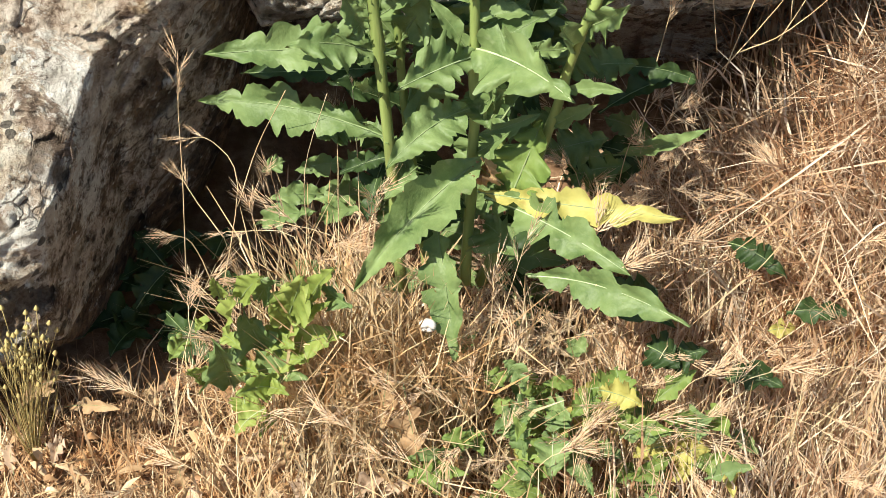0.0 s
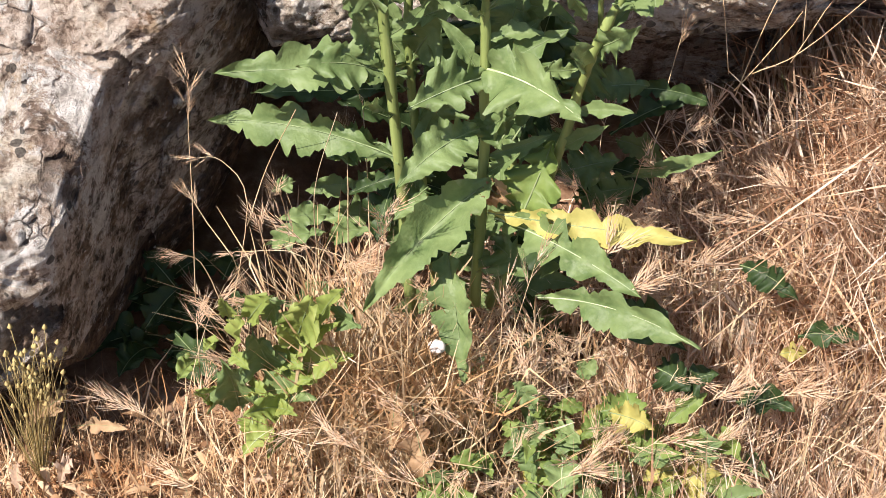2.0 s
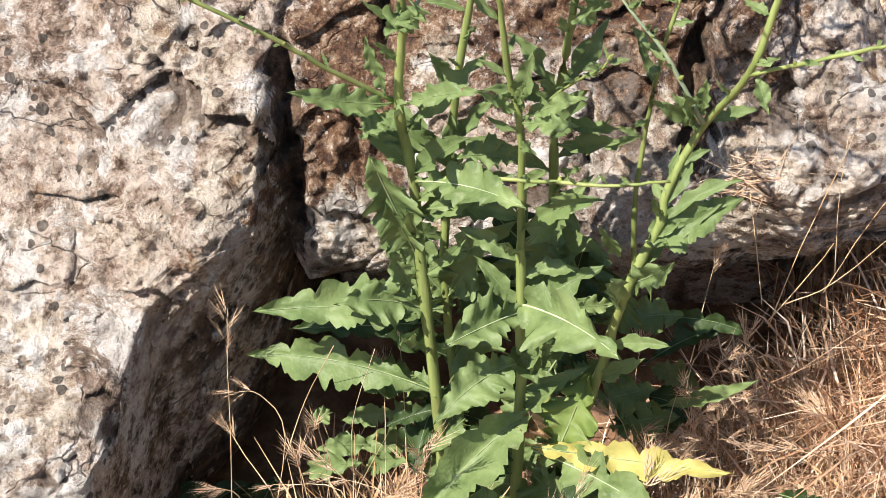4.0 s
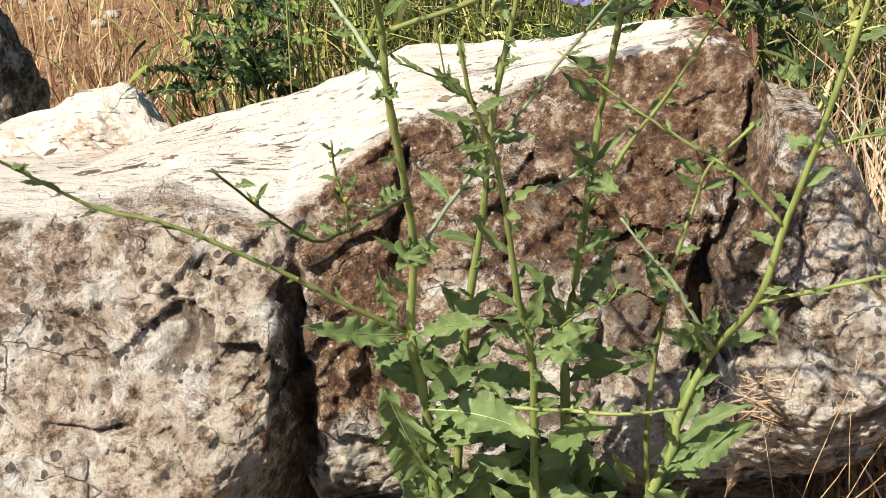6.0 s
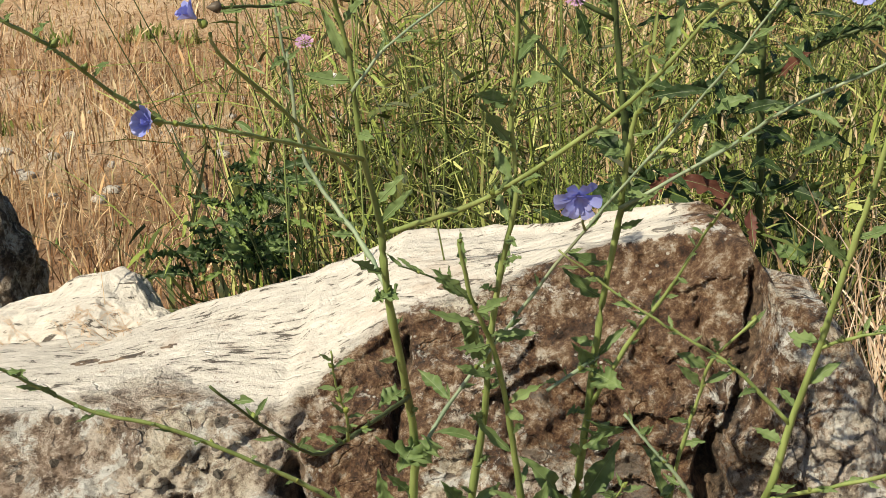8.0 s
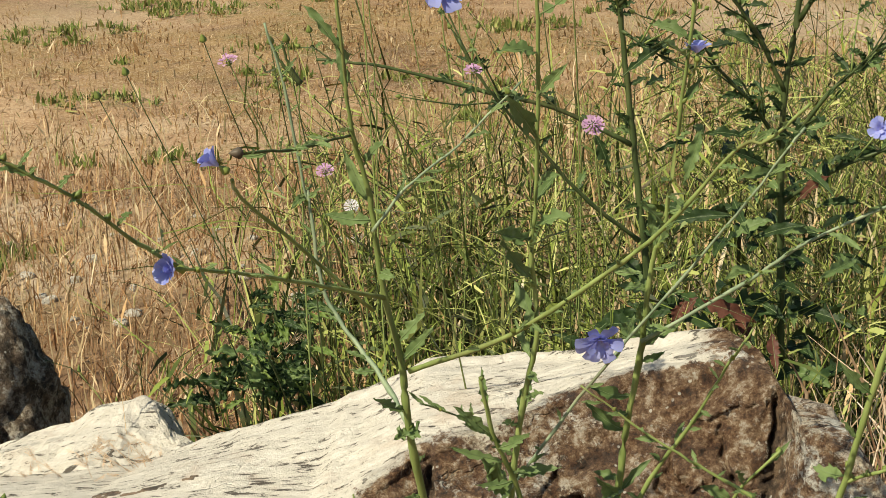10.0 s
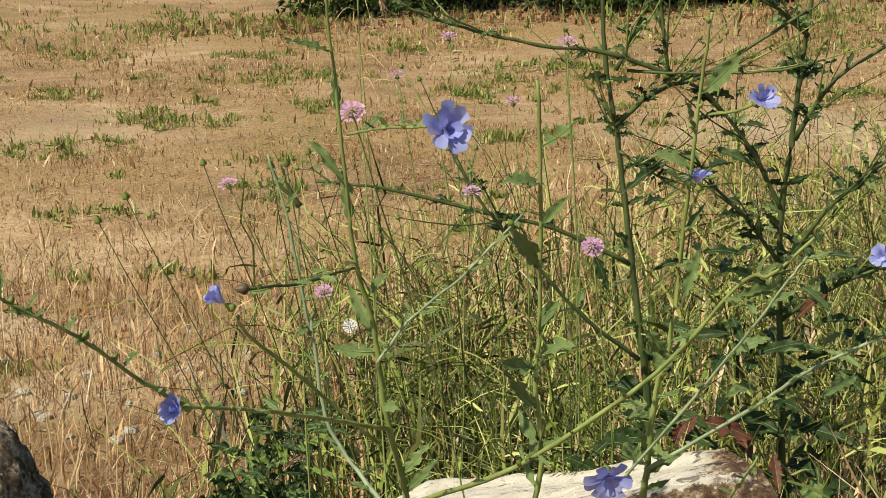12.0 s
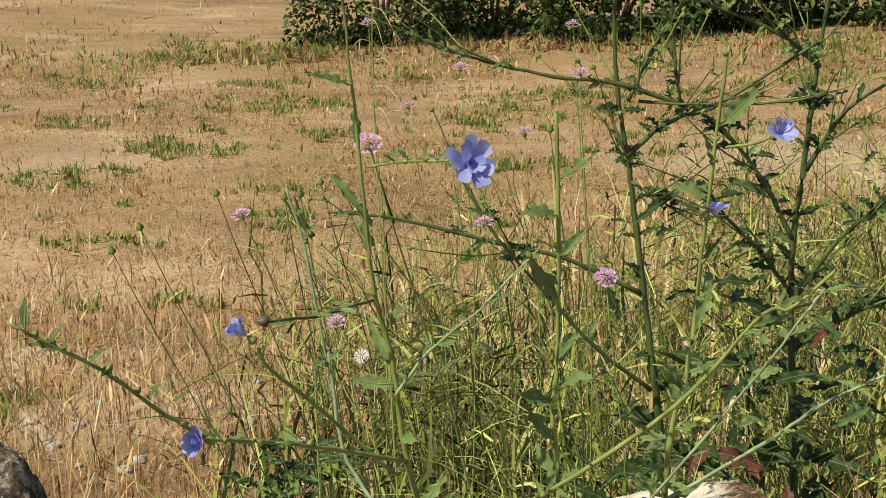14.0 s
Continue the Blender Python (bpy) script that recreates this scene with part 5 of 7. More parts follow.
leaf(weed, (0.229, 1.420, 0.205), (0.281, 1.400, 0.200), 0.04, 0.01, material=LEAF_YELLOW, bite=0.6)
leaf(weed, (0.229, 1.420, 0.196), (0.197, 1.400, 0.177), 0.035, 0.01, material=LEAF_PALE, bite=0.6)
leaf(weed, (0.249, 1.450, 0.213), (0.265, 1.400, 0.161), 0.04, 0.02, material=LEAF_PALE, bite=0.6)
leaf(weed, (0.316, 1.400, 0.114), (0.369, 1.410, 0.121), 0.05, 0.01, material=LEAF_YELLOW, bite=0.2)
leaf(weed, (0.314, 1.400, 0.134), (0.274, 1.390, 0.123), 0.04, 0.01, material=LEAF_YELLOW, bite=0.5)
leaf(weed, (0.046, 1.400, 0.109), (0.007, 1.370, 0.091), 0.035, 0.01, material=LEAF_PALE, bite=0.6)
leaf(weed, (0.020, 1.380, 0.110), (0.048, 1.350, 0.086), 0.035, 0.01, material=LEAF_PALE, bite=0.6)
weed = rosette((0.390, 1.500, 0.207), "scattered green leaves half buried in straw", "weed")
leaf(weed, (0.384, 1.470, 0.180), (0.448, 1.440, 0.199), 0.04, 0.02, material=LEAF_DARK, teeth=3)
leaf(weed, (0.459, 1.540, 0.228), (0.531, 1.520, 0.246), 0.035, 0.015, material=LEAF_DARK, teeth=3)
leaf(weed, (0.230, 1.560, 0.227), (0.313, 1.460, 0.273), 0.06, 0.02, material=LEAF_DARK, teeth=3)
leaf(weed, (0.387, 1.600, 0.284), (0.456, 1.560, 0.265), 0.04, 0.02, material=LEAF_DARK, teeth=3)
leaf(weed, (0.287, 1.480, 0.221), (0.325, 1.450, 0.215), 0.05, 0.01, material=LEAF_DARK, teeth=3)
leaf(weed, (0.309, 1.470, 0.195), (0.356, 1.460, 0.235), 0.04, 0.02, material=LEAF_DARK, teeth=3)
leaf(weed, (0.226, 1.720, 0.384), (0.340, 1.740, 0.434), 0.03, 0.02, material=LEAF_DARK, teeth=3)
leaf(weed, (0.236, 1.740, 0.438), (0.352, 1.720, 0.432), 0.03, 0.02, material=LEAF_DARK, teeth=3)
leaf(weed, (0.261, 1.700, 0.285), (0.187, 1.680, 0.325), 0.06, 0.02, material=LEAF_DARK, teeth=3)
leaf(weed, (0.294, 1.700, 0.314), (0.230, 1.720, 0.332), 0.06, 0.02, material=LEAF_DARK, teeth=3)
# small pale leaves of seedlings between the straws
rnd = random.Random(77)
seedling = thing("weed_seedlings", (0.243, 1.410, 0.188), "small yellow-green lobed leaves between straws", "weed", "leafy weeds at the foot")
for k in range(80):
    p = Vector((0.224, 1.420, 0.176)) + Vector((rnd.gauss(0, 0.08), rnd.gauss(0, 0.055), 0))
    p.z = float(ground_z(p.x, p.y)) + rnd.uniform(0.06, 0.17)
    a = rnd.uniform(0, 6.28)
    leaf(seedling, p, p + Vector((math.cos(a), math.sin(a) - 0.3, rnd.uniform(-0.2, 0.5))) * rnd.uniform(0.03, 0.07), rnd.uniform(0.018, 0.034), 0.006, rnd.choice((LEAF_PALE, LEAF_PALE, LEAF, LEAF_YELLOW, LEAF_PALE, LEAF)), teeth=3, bite=0.45, rows=16)
weed = rosette((-0.008, 1.400, 0.166), "curled withered brown leaves hanging in dry grass", "weed")
leaf(weed, (-0.017, 1.440, 0.219), (-0.027, 1.400, 0.125), 0.03, 0.0, material=LEAF_BROWN, wave=0.4)
leaf(weed, (0.000, 1.430, 0.192), (0.024, 1.370, 0.112), 0.035, 0.0, material=LEAF_BROWN, wave=0.4)
leaf(weed, (-0.143, 1.400, 0.129), (-0.136, 1.380, 0.091), 0.03, 0.01, material=LEAF_BROWN, wave=0.4)
leaf(weed, (-0.275, 1.380, 0.124), (-0.253, 1.340, 0.080), 0.025, 0.02, wave=0.5, material=LEAF_BROWN)
leaf(weed, (0.081, 1.560, 0.416), (0.100, 1.540, 0.416), 0.03, 0.0, material=LEAF_BROWN, wave=0.6)


def snail_shell(place, r):
    """A coiled shell: a tube that widens along a flat spiral."""
    turns = 2.6
    pts = [Vector(place) + Vector((math.cos(a), -0.25 * (1 - k / 30) - 0.1, math.sin(a))) * r * 0.55 * (k / 30) for k in range(4, 31) for a in (2 * math.pi * turns * k / 30,)]
    verts, faces = tube(pts, r * 0.12, r * 0.52, 10, 2)
    me = mesh_of("snail_shell", [v - Vector(place) for v in verts], faces, SHELL.m)
    ob = tagged(new("snail_shell", me), "small white spiral snail shell clinging to a leaf", "shell")
    ob.location = place
    return ob


snail_shell((0.027, 1.455, 0.265), 0.011)

# ---- dry grass round the foot ----
rng = np.random.default_rng(7)


def scatter(n, x0, x1, y0, y1, keep=None):
    """Roots on the ground within a rectangle, thinned by a density."""
    x, y = rng.uniform(x0, x1, n), rng.uniform(y0, y1, n)
    if keep is not None:
        ok = rng.random(n) < keep(x, y)
        x, y = x[ok], y[ok]
    return np.stack([x, y, ground_z(x, y) - 0.004], 1)


def open_ground(x, y):
    """Bare in the hollow under the boulder, dense in front of it."""
    front = 1.61 - 0.05 * step(-0.1, -0.45, x) - 0.05 * np.exp(-(((x + 0.33) / 0.09) ** 2)) + 0.30 * step(0.16, 0.48, x)
    return step(front + 0.10, front - 0.06, y)


def clumpy(x, y, f=9.0):
    return 0.55 + 0.45 * np.sin(f * x + 2 * np.sin(f * 0.7 * y)) * np.sin(f * 1.1 * y + 1.7 * np.sin(0.8 * f * x))


stuff("straw_litter", grass(scatter(30000, -0.85, 0.95, 1.05, 1.95, lambda x, y: open_ground(x, y) * (1 - 0.7 * np.exp(-(((x - 0.52) / 0.16) ** 2) - ((y - 1.30) / 0.10) ** 2))), (0.02, 0.085), (0.0009, 0.0022), 1.6, STRAW, "straw_litter", 1, curl=0.5, lift=0.004), "tangled broken straw lying on the ground")
stuff("short_dry_grass", grass(scatter(15000, -0.85, 0.95, 1.05, 1.9, lambda x, y: open_ground(x, y) * clumpy(x, y, 17) ** 2 * 1.3), (0.03, 0.13), (0.0008, 0.0018), 0.75, STRAW, "short_dry_grass", 2), "short tan dry grass in front of the boulder")
stuff("pale_dry_grass", grass(scatter(6500, -0.25, 0.95, 1.2, 1.75, lambda x, y: open_ground(x, y) * clumpy(x, y, 21) ** 2), (0.09, 0.24), (0.0010, 0.0024), 0.45, STRAW_PALE, "pale_dry_grass", 3, curl=0.7), "bleached upright dry grass stalks")
stuff("rusty_dry_grass", grass(scatter(10000, 0.16, 1.0, 1.3, 1.95, lambda x, y: open_ground(x, y) * step(0.12, 0.35, x)), (0.06, 0.22), (0.0010, 0.0024), 0.38, STRAW_RUST, "rusty_dry_grass", 4, comb=(-0.06, -0.08)), "rusty brown upright dry grass stalks")
stuff("sparse_straw", grass(scatter(22000, -4.5, 4.5, -3.0, 3.6, lambda x, y: 1 - (np.abs(x) < 0.85) * (y > 1.08) * (y < 2.3)), (0.03, 0.12), (0.002, 0.005), 1.0, STRAW, "sparse_straw", 9, joints=3), "thin dry straw covering the surrounding ground")
# the combed heap under the boulder's end
heap = scatter(22000, 0.22, 1.25, 1.5, 2.0, lambda x, y: np.exp(-(((x - 0.77) / 0.34) ** 2) - ((y - 1.76) / 0.2) ** 2))
heap[:, 2] += rng.uniform(0, 0.10, len(heap))
stuff("grass_heap", grass(heap, (0.07, 0.22), (0.0011, 0.0024), 0.5, STRAW_RUST, "grass_heap", 5, comb=(-0.42, -0.36), curl=0.9, joints=5), "heap of combed-over rusty dry grass under the boulder's end")
# straws and dead leaves in the hollow under the boulder
stuff("hollow_straw", grass(scatter(1500, -0.2, 0.5, 1.55, 1.95), (0.03, 0.14), (0.0012, 0.003), 0.9, STRAW_RUST, "hollow_straw", 44, curl=0.6), "thin straw in the dark hollow under the boulder")
# a pale tussock that hangs over at the chicory's foot
tuss = np.array([[-0.03 + 0.05 * rng.normal(), 1.50 + 0.025 * rng.normal(), 0.0] for _ in range(900)])
stuff("pale_tussock", grass(tuss, (0.16, 0.34), (0.0012, 0.0024), 0.30, STRAW_PALE, "pale_tussock", 6, comb=(0.05, -0.18), curl=0.95, joints=6), "pale tussock of fine dry grass drooping at the plant's foot")
tuss = np.array([[-0.09 + 0.045 * rng.normal(), 1.59 + 0.03 * rng.normal(), 0.0] for _ in range(560)])
stuff("pale_tussock", grass(tuss, (0.16, 0.32), (0.0010, 0.0022), 0.5, STRAW_PALE, "pale_tussock", 8, comb=(-0.1, -0.15), curl=0.6, joints=5), "loose tussock of pale bent dry stalks")


# ---- brome grasses with bristly heads ----
def spikelet_mesh():
    """A bristly spikelet along +z, 1 long: overlapping chaff scales that end in awns."""
    verts, faces = [], []
    for k in range(7):
        z, lean = 0.075 * k, (0.10 - 0.008 * k) * (1 if k % 2 else -1)
        o = len(verts)
        d = 0.015 * (k % 3 - 1)
        verts += [(0, d, z), (lean * 0.4 - 0.014, d, z + 0.12), (lean * 0.7, d + 0.01, z + 0.27), (lean * 0.4 + 0.014, d, z + 0.12), (lean * 1.9, d + 0.03 * (k % 2), z + 0.62), (lean * 0.7 + 0.011, d + 0.01, z + 0.24)]
        faces += [(o, o + 1, o + 2, o + 3), (o + 2, o + 4, o + 5)] + ([(o - 6, o, o - 5)] if k else [])
    return mesh_of("spikelet", verts, faces, BROME, False)


SPIKELET = spikelet_mesh()


def brome(points, count, size, seed, droop=0.6, fan=0.7, r=0.0008, label="dry brome grass with a bristly drooping head", material=None):
    rnd = random.Random(seed)
    ob = thing("brome_grass", points[0], label, "grass", "brome grasses")
    part("stalk", tube(points, r, r * 0.5, 4, 4, 0.0, 0.0004, seed), material or STRAW_PALE, ob)
    for k in range(count):
        p, way = along(points, 1 - 0.30 * k / count)
        a = rnd.uniform(0, 2 * math.pi)
        out = (way * 1.0 + Vector((math.cos(a), math.sin(a), -droop * rnd.random())) * fan).normalized()
        sp = new("spikelet", SPIKELET)
        sp.parent = ob
        s = size * rnd.uniform(0.75, 1.2)
        sp.matrix_basis = Matrix.Translation(p - ORIGIN[ob]) @ Vector((0, 0, 1)).rotation_difference(out).to_matrix().to_4x4() @ pose(0, 0, 0, 0, 0, rnd.uniform(0, 360)) @ Matrix.Diagonal((s, s, s, 1))
    return ob


# single stalks that stand out
def lone_brome(points, count, size, droop):
    brome(points, count, size * 1.35, int(points[0][0] * 1000) % 997, droop, 0.5)


lone_brome([(-0.287, 1.620, 0.168), (-0.277, 1.620, 0.352), (-0.274, 1.620, 0.436), (-0.269, 1.620, 0.509)], 7, 0.035, -0.8)
lone_brome([(-0.231, 1.600, 0.264), (-0.262, 1.620, 0.300), (-0.285, 1.640, 0.327)], 4, 0.03, 0.5)
lone_brome([(-0.210, 1.600, 0.314), (-0.181, 1.600, 0.406), (-0.142, 1.580, 0.503)], 0, 0.03, 0.5)
lone_brome([(-0.126, 1.600, 0.269), (-0.124, 1.580, 0.391), (-0.093, 1.560, 0.516)], 0, 0.03, 0.5)
lone_brome([(-0.246, 1.580, 0.206), (-0.266, 1.580, 0.270), (-0.290, 1.570, 0.291)], 4, 0.028, 0.5)
lone_brome([(-0.072, 1.560, 0.251), (-0.112, 1.560, 0.295), (-0.169, 1.560, 0.366)], 5, 0.04, 0.3)
lone_brome([(-0.055, 1.520, 0.252), (-0.039, 1.500, 0.350), (-0.034, 1.480, 0.442)], 7, 0.045, 0.2)
lone_brome([(-0.239, 1.560, 0.167), (-0.208, 1.600, 0.345), (-0.238, 1.620, 0.396), (-0.268, 1.620, 0.399)], 4, 0.03, 0.7)
lone_brome([(-0.087, 1.580, 0.242), (-0.089, 1.620, 0.360), (-0.091, 1.640, 0.430)], 5, 0.03, -0.3)
lone_brome([(-0.061, 1.600, 0.235), (-0.068, 1.640, 0.389), (-0.079, 1.680, 0.515)], 5, 0.03, 0.3)
lone_brome([(-0.108, 1.500, 0.249), (-0.136, 1.540, 0.320), (-0.223, 1.580, 0.290)], 2, 0.03, 0.3)
lone_brome([(-0.020, 1.500, 0.254), (-0.076, 1.540, 0.314), (-0.167, 1.580, 0.311)], 3, 0.03, 0.3)
lone_brome([(0.097, 1.420, 0.198), (0.099, 1.430, 0.290), (0.100, 1.440, 0.359)], 7, 0.045, 0.0)
lone_brome([(0.095, 1.430, 0.235), (0.118, 1.460, 0.315), (0.135, 1.500, 0.359)], 4, 0.04, 0.0)
lone_brome([(0.147, 1.340, 0.123), (0.167, 1.340, 0.169), (0.195, 1.340, 0.189)], 8, 0.045, 0.0)
lone_brome([(0.198, 1.460, 0.284), (0.219, 1.460, 0.338), (0.255, 1.460, 0.370)], 9, 0.05, 0.0)
lone_brome([(0.193, 1.480, 0.265), (0.194, 1.480, 0.336), (0.217, 1.500, 0.388)], 6, 0.045, 0.0)
lone_brome([(0.317, 1.420, 0.181), (0.332, 1.420, 0.220), (0.362, 1.420, 0.245)], 8, 0.045, 0.0)
lone_brome([(0.372, 1.440, 0.182), (0.407, 1.440, 0.213), (0.450, 1.440, 0.234)], 8, 0.045, 0.0)
lone_brome([(0.057, 1.420, 0.187), (0.037, 1.420, 0.195), (0.014, 1.420, 0.184)], 6, 0.045, 0.0)
lone_brome([(0.098, 1.380, 0.174), (0.085, 1.380, 0.163), (0.060, 1.380, 0.133)], 6, 0.04, 0.0)
lone_brome([(0.313, 1.400, 0.144), (0.331, 1.400, 0.165), (0.361, 1.400, 0.186)], 6, 0.04, 0.0)
lone_brome([(0.475, 1.460, 0.177), (0.515, 1.460, 0.217), (0.550, 1.460, 0.209)], 7, 0.045, 0.0)
lone_brome([(0.460, 1.360, 0.108), (0.486, 1.350, 0.141), (0.525, 1.350, 0.143)], 7, 0.04, 0.0)
lone_brome([(0.418, 1.560, 0.275), (0.444, 1.560, 0.330), (0.447, 1.560, 0.390)], 4, 0.035, 0.0)
lone_brome([(0.217, 1.680, 0.300), (0.213, 1.700, 0.381), (0.222, 1.720, 0.427)], 7, 0.035, 0.0)
lone_brome([(0.274, 1.700, 0.304), (0.282, 1.720, 0.378), (0.299, 1.740, 0.399)], 6, 0.035, 0.0)
lone_brome([(0.281, 1.720, 0.387), (0.297, 1.760, 0.460), (0.307, 1.780, 0.505)], 6, 0.035, 0.0)
lone_brome([(0.366, 1.700, 0.460), (0.391, 1.700, 0.574), (0.428, 1.700, 0.708), (0.434, 1.700, 0.750)], 0, 0.03, 0.0)
lone_brome([(0.440, 1.720, 0.523), (0.431, 1.720, 0.624), (0.430, 1.720, 0.711)], 0, 0.03, 0.0)
lone_brome([(0.361, 1.680, 0.483), (0.404, 1.680, 0.556), (0.424, 1.680, 0.595)], 0, 0.03, 0.0)
lone_brome([(0.355, 1.700, 0.493), (0.341, 1.720, 0.574), (0.332, 1.740, 0.623)], 0, 0.03, 0.0)
lone_brome([(0.425, 1.700, 0.512), (0.463, 1.700, 0.607), (0.510, 1.700, 0.697)], 0, 0.03, 0.0)
lone_brome([(0.378, 1.680, 0.508), (0.427, 1.660, 0.555), (0.511, 1.660, 0.656)], 0, 0.03, 0.0)
lone_brome([(-0.585, 2.420, 0.646), (-0.592, 2.440, 0.722), (-0.599, 2.460, 0.780)], 3, 0.03, 0.0)
lone_brome([(-0.474, 2.700, 0.667), (-0.460, 2.700, 0.778), (-0.442, 2.700, 0.894)], 0, 0.03, 0.0)
lone_brome([(-0.427, 2.600, 0.687), (-0.386, 2.600, 0.746), (-0.356, 2.600, 0.779)], 4, 0.04, 0.0)

# more of the same, spread through the straw
rnd = random.Random(21)
for k in range(150):
    x, y = (rnd.uniform(0.06, 0.68), rnd.uniform(1.30, 1.75)) if k < 90 else (rnd.uniform(-0.30, 0.30), rnd.uniform(1.30, 1.50))
    z, h = float(ground_z(x, y)), rnd.uniform(0.13, 0.24)
    a, lean = rnd.uniform(0, 6.28), rnd.uniform(0.02, 0.10)
    dx, dy = lean * math.cos(a), lean * math.sin(a)
    brome([(x, y, z), (x + dx * 0.35, y + dy * 0.35, z + h * 0.6), (x + dx, y + dy, z + h * 0.9), (x + dx * 1.8, y + dy * 1.8, z + h)], rnd.randint(3, 6), rnd.uniform(0.045, 0.065), k, 0.3, 0.45)
# reddish brome standing before the dark hollow
for k in range(38):
    x, y = (rnd.uniform(-0.24, -0.06), rnd.uniform(1.53, 1.60)) if k < 8 else (rnd.uniform(0.17, 0.38), rnd.uniform(1.62, 1.74))
    z, h = float(ground_z(x, y)), rnd.uniform(0.22, 0.40)
    dx, dy = rnd.uniform(-0.04, 0.04), rnd.uniform(-0.04, 0.0)
    brome([(x, y, z), (x + dx * 0.3, y + dy * 0.3, z + h * 0.6), (x + dx, y + dy, z + h * 0.92), (x + dx * 1.8, y + dy * 1.5, z + h)], rnd.randint(4, 7), 0.048, 400 + k, 0.0, 0.45, 0.0008, "reddish dry brome grass with a bristly head", STRAW_RUST)
tuft = thing("purple_brome", (-0.557, 2.340, 0.672), "reddish brome tuft drooping over the white rock", "grass")
for k in range(26):
    x0 = Vector((-0.567, 2.340, 0.663)) + Vector((rnd.uniform(-0.06, 0.07), rnd.uniform(-0.02, 0.02), -0.12))
    top = x0 + Vector((rnd.uniform(-0.09, 0.05), rnd.uniform(-0.08, 0.02), rnd.uniform(0.12, 0.2)))
    part("stalk", tube([x0, (x0 + top) / 2 + Vector((0.01, 0, 0.03)), top], 0.0009, 0.0004, 4, 3), STRAW_RUST, tuft)
    for j in range(3):
        sp = new("spikelet", SPIKELET)
        sp.parent = tuft
        out = Vector((rnd.uniform(-1, 0.6), rnd.uniform(-0.7, 0.2), rnd.uniform(-0.6, 0.8))).normalized()
        sp.matrix_basis = Matrix.Translation(top - ORIGIN[tuft]) @ Vector((0, 0, 1)).rotation_difference(out).to_matrix().to_4x4() @ Matrix.Diagonal((0.032, 0.032, 0.032, 1))

# a tall oat stalk with drooping pale spikelets, and a grass with two dark spikes
oat = thing("wild_oat", (-0.17, 2.30, 0.30), "thin wild oat stalk with drooping pale spikelets", "grass")
part("stalk", tube([(-0.170, 2.30, 0.28), (-0.172, 2.30, 0.90), (-0.178, 2.30, 1.35), (-0.177, 2.30, 1.50), (-0.172, 2.30, 1.60)], 0.0016, 0.0007, 5, 6, 0.04, 0.0006, 9), STEM, oat)
for top, tip in (((-0.176, 1.56), (-0.160, 1.53)), ((-0.174, 1.575), (-0.146, 1.548)), ((-0.177, 1.50), (-0.150, 1.502)), ((-0.178, 1.47), (-0.141, 1.455)), ((-0.178, 1.44), (-0.155, 1.425)), ((-0.177, 1.53), (-0.205, 1.520)), ((-0.178, 1.42), (-0.130, 1.440))):
    p, q = Vector((top[0], 2.30, top[1])), Vector((tip[0], 2.27, tip[1]))
    part("twig", tube([p, p.lerp(q, 0.5) + Vector((0, 0, 0.010)), q], 0.0005, 0.0004, 4, 3), STRAW_PALE, oat)
    for way in ((0.2, -0.1, -1.0), (0.5, 0.1, -0.9)):
        sp = new("spikelet", SPIKELET)
        sp.parent = oat
        sp.matrix_basis = Matrix.Translation(q - ORIGIN[oat]) @ Vector((0, 0, 1)).rotation_difference(Vector(way)).to_matrix().to_4x4() @ Matrix.Diagonal((0.034, 0.034, 0.030, 1))
spike = thing("spike_grass", (-0.30, 2.45, 0.30), "grass stalk with two dark green spikes", "grass")
part("stalk", tube([(-0.300, 2.45, 0.26), (-0.302, 2.45, 0.80), (-0.296, 2.45, 1.14), (-0.291, 2.45, 1.24)], 0.0015, 0.0010, 5, 5, 0.04, 0.0006, 4), STEM, spike)
for tip in ((-0.330, 2.45, 1.297), (-0.312, 2.44, 1.300)):
    part("spike", tube([(-0.291, 2.45, 1.238), Vector((-0.291, 2.45, 1.238)).lerp(Vector(tip), 0.55) + Vector((-0.003, 0, -0.002)), tip], 0.0038, 0.0014, 7, 6, 0.25, 0.0008, 2), STEM_DARK, spike)

# a dry tuft lodged on the ledge of the boulder's face
ledge = thing("dry_tuft", (0.345, 1.765, 0.625), "small tangle of dry straw lodged on the boulder", "grass")
rnd = random.Random(64)
for k in range(46):
    p = Vector((0.345, 1.768, 0.625)) + Vector((rnd.gauss(0, 0.020), rnd.uniform(-0.012, 0.006), rnd.gauss(0, 0.014)))
    a = rnd.uniform(0, 6.28)
    d = Vector((math.cos(a), rnd.uniform(-0.5, 0.1), 0.6 * math.sin(a))) * rnd.uniform(0.02, 0.045)
    part("straw", tube([p - d, p + Vector((0, -0.006, 0.006)), p + d], 0.0007, 0.0005, 4, 3), STRAW_RUST, ledge)

# a dry branching weed under the boulder's left end
weed = thing("dry_weed", (-0.464, 1.445, 0.00), "small dry olive-yellow branching weed with seed heads", "weed")
for k in range(70):
    a0 = Vector((-0.464, 1.445, 0.005))
    tip = Vector((-0.452, 1.435, 0.225)) + Vector((rnd.uniform(-0.042, 0.040), rnd.uniform(-0.025, 0.025), rnd.uniform(-0.065, 0.040)))
    mid = a0.lerp(tip, 0.6) + Vector((rnd.uniform(-0.012, 0.012), 0, 0.0))
    part("twig", tube([a0, mid, tip], 0.0005, 0.0004, 4, 3), DRY_OLIVE, weed)
    part("seed_head", bud_data(tip, tip - mid, 0.0030), DRY_OLIVE, weed)

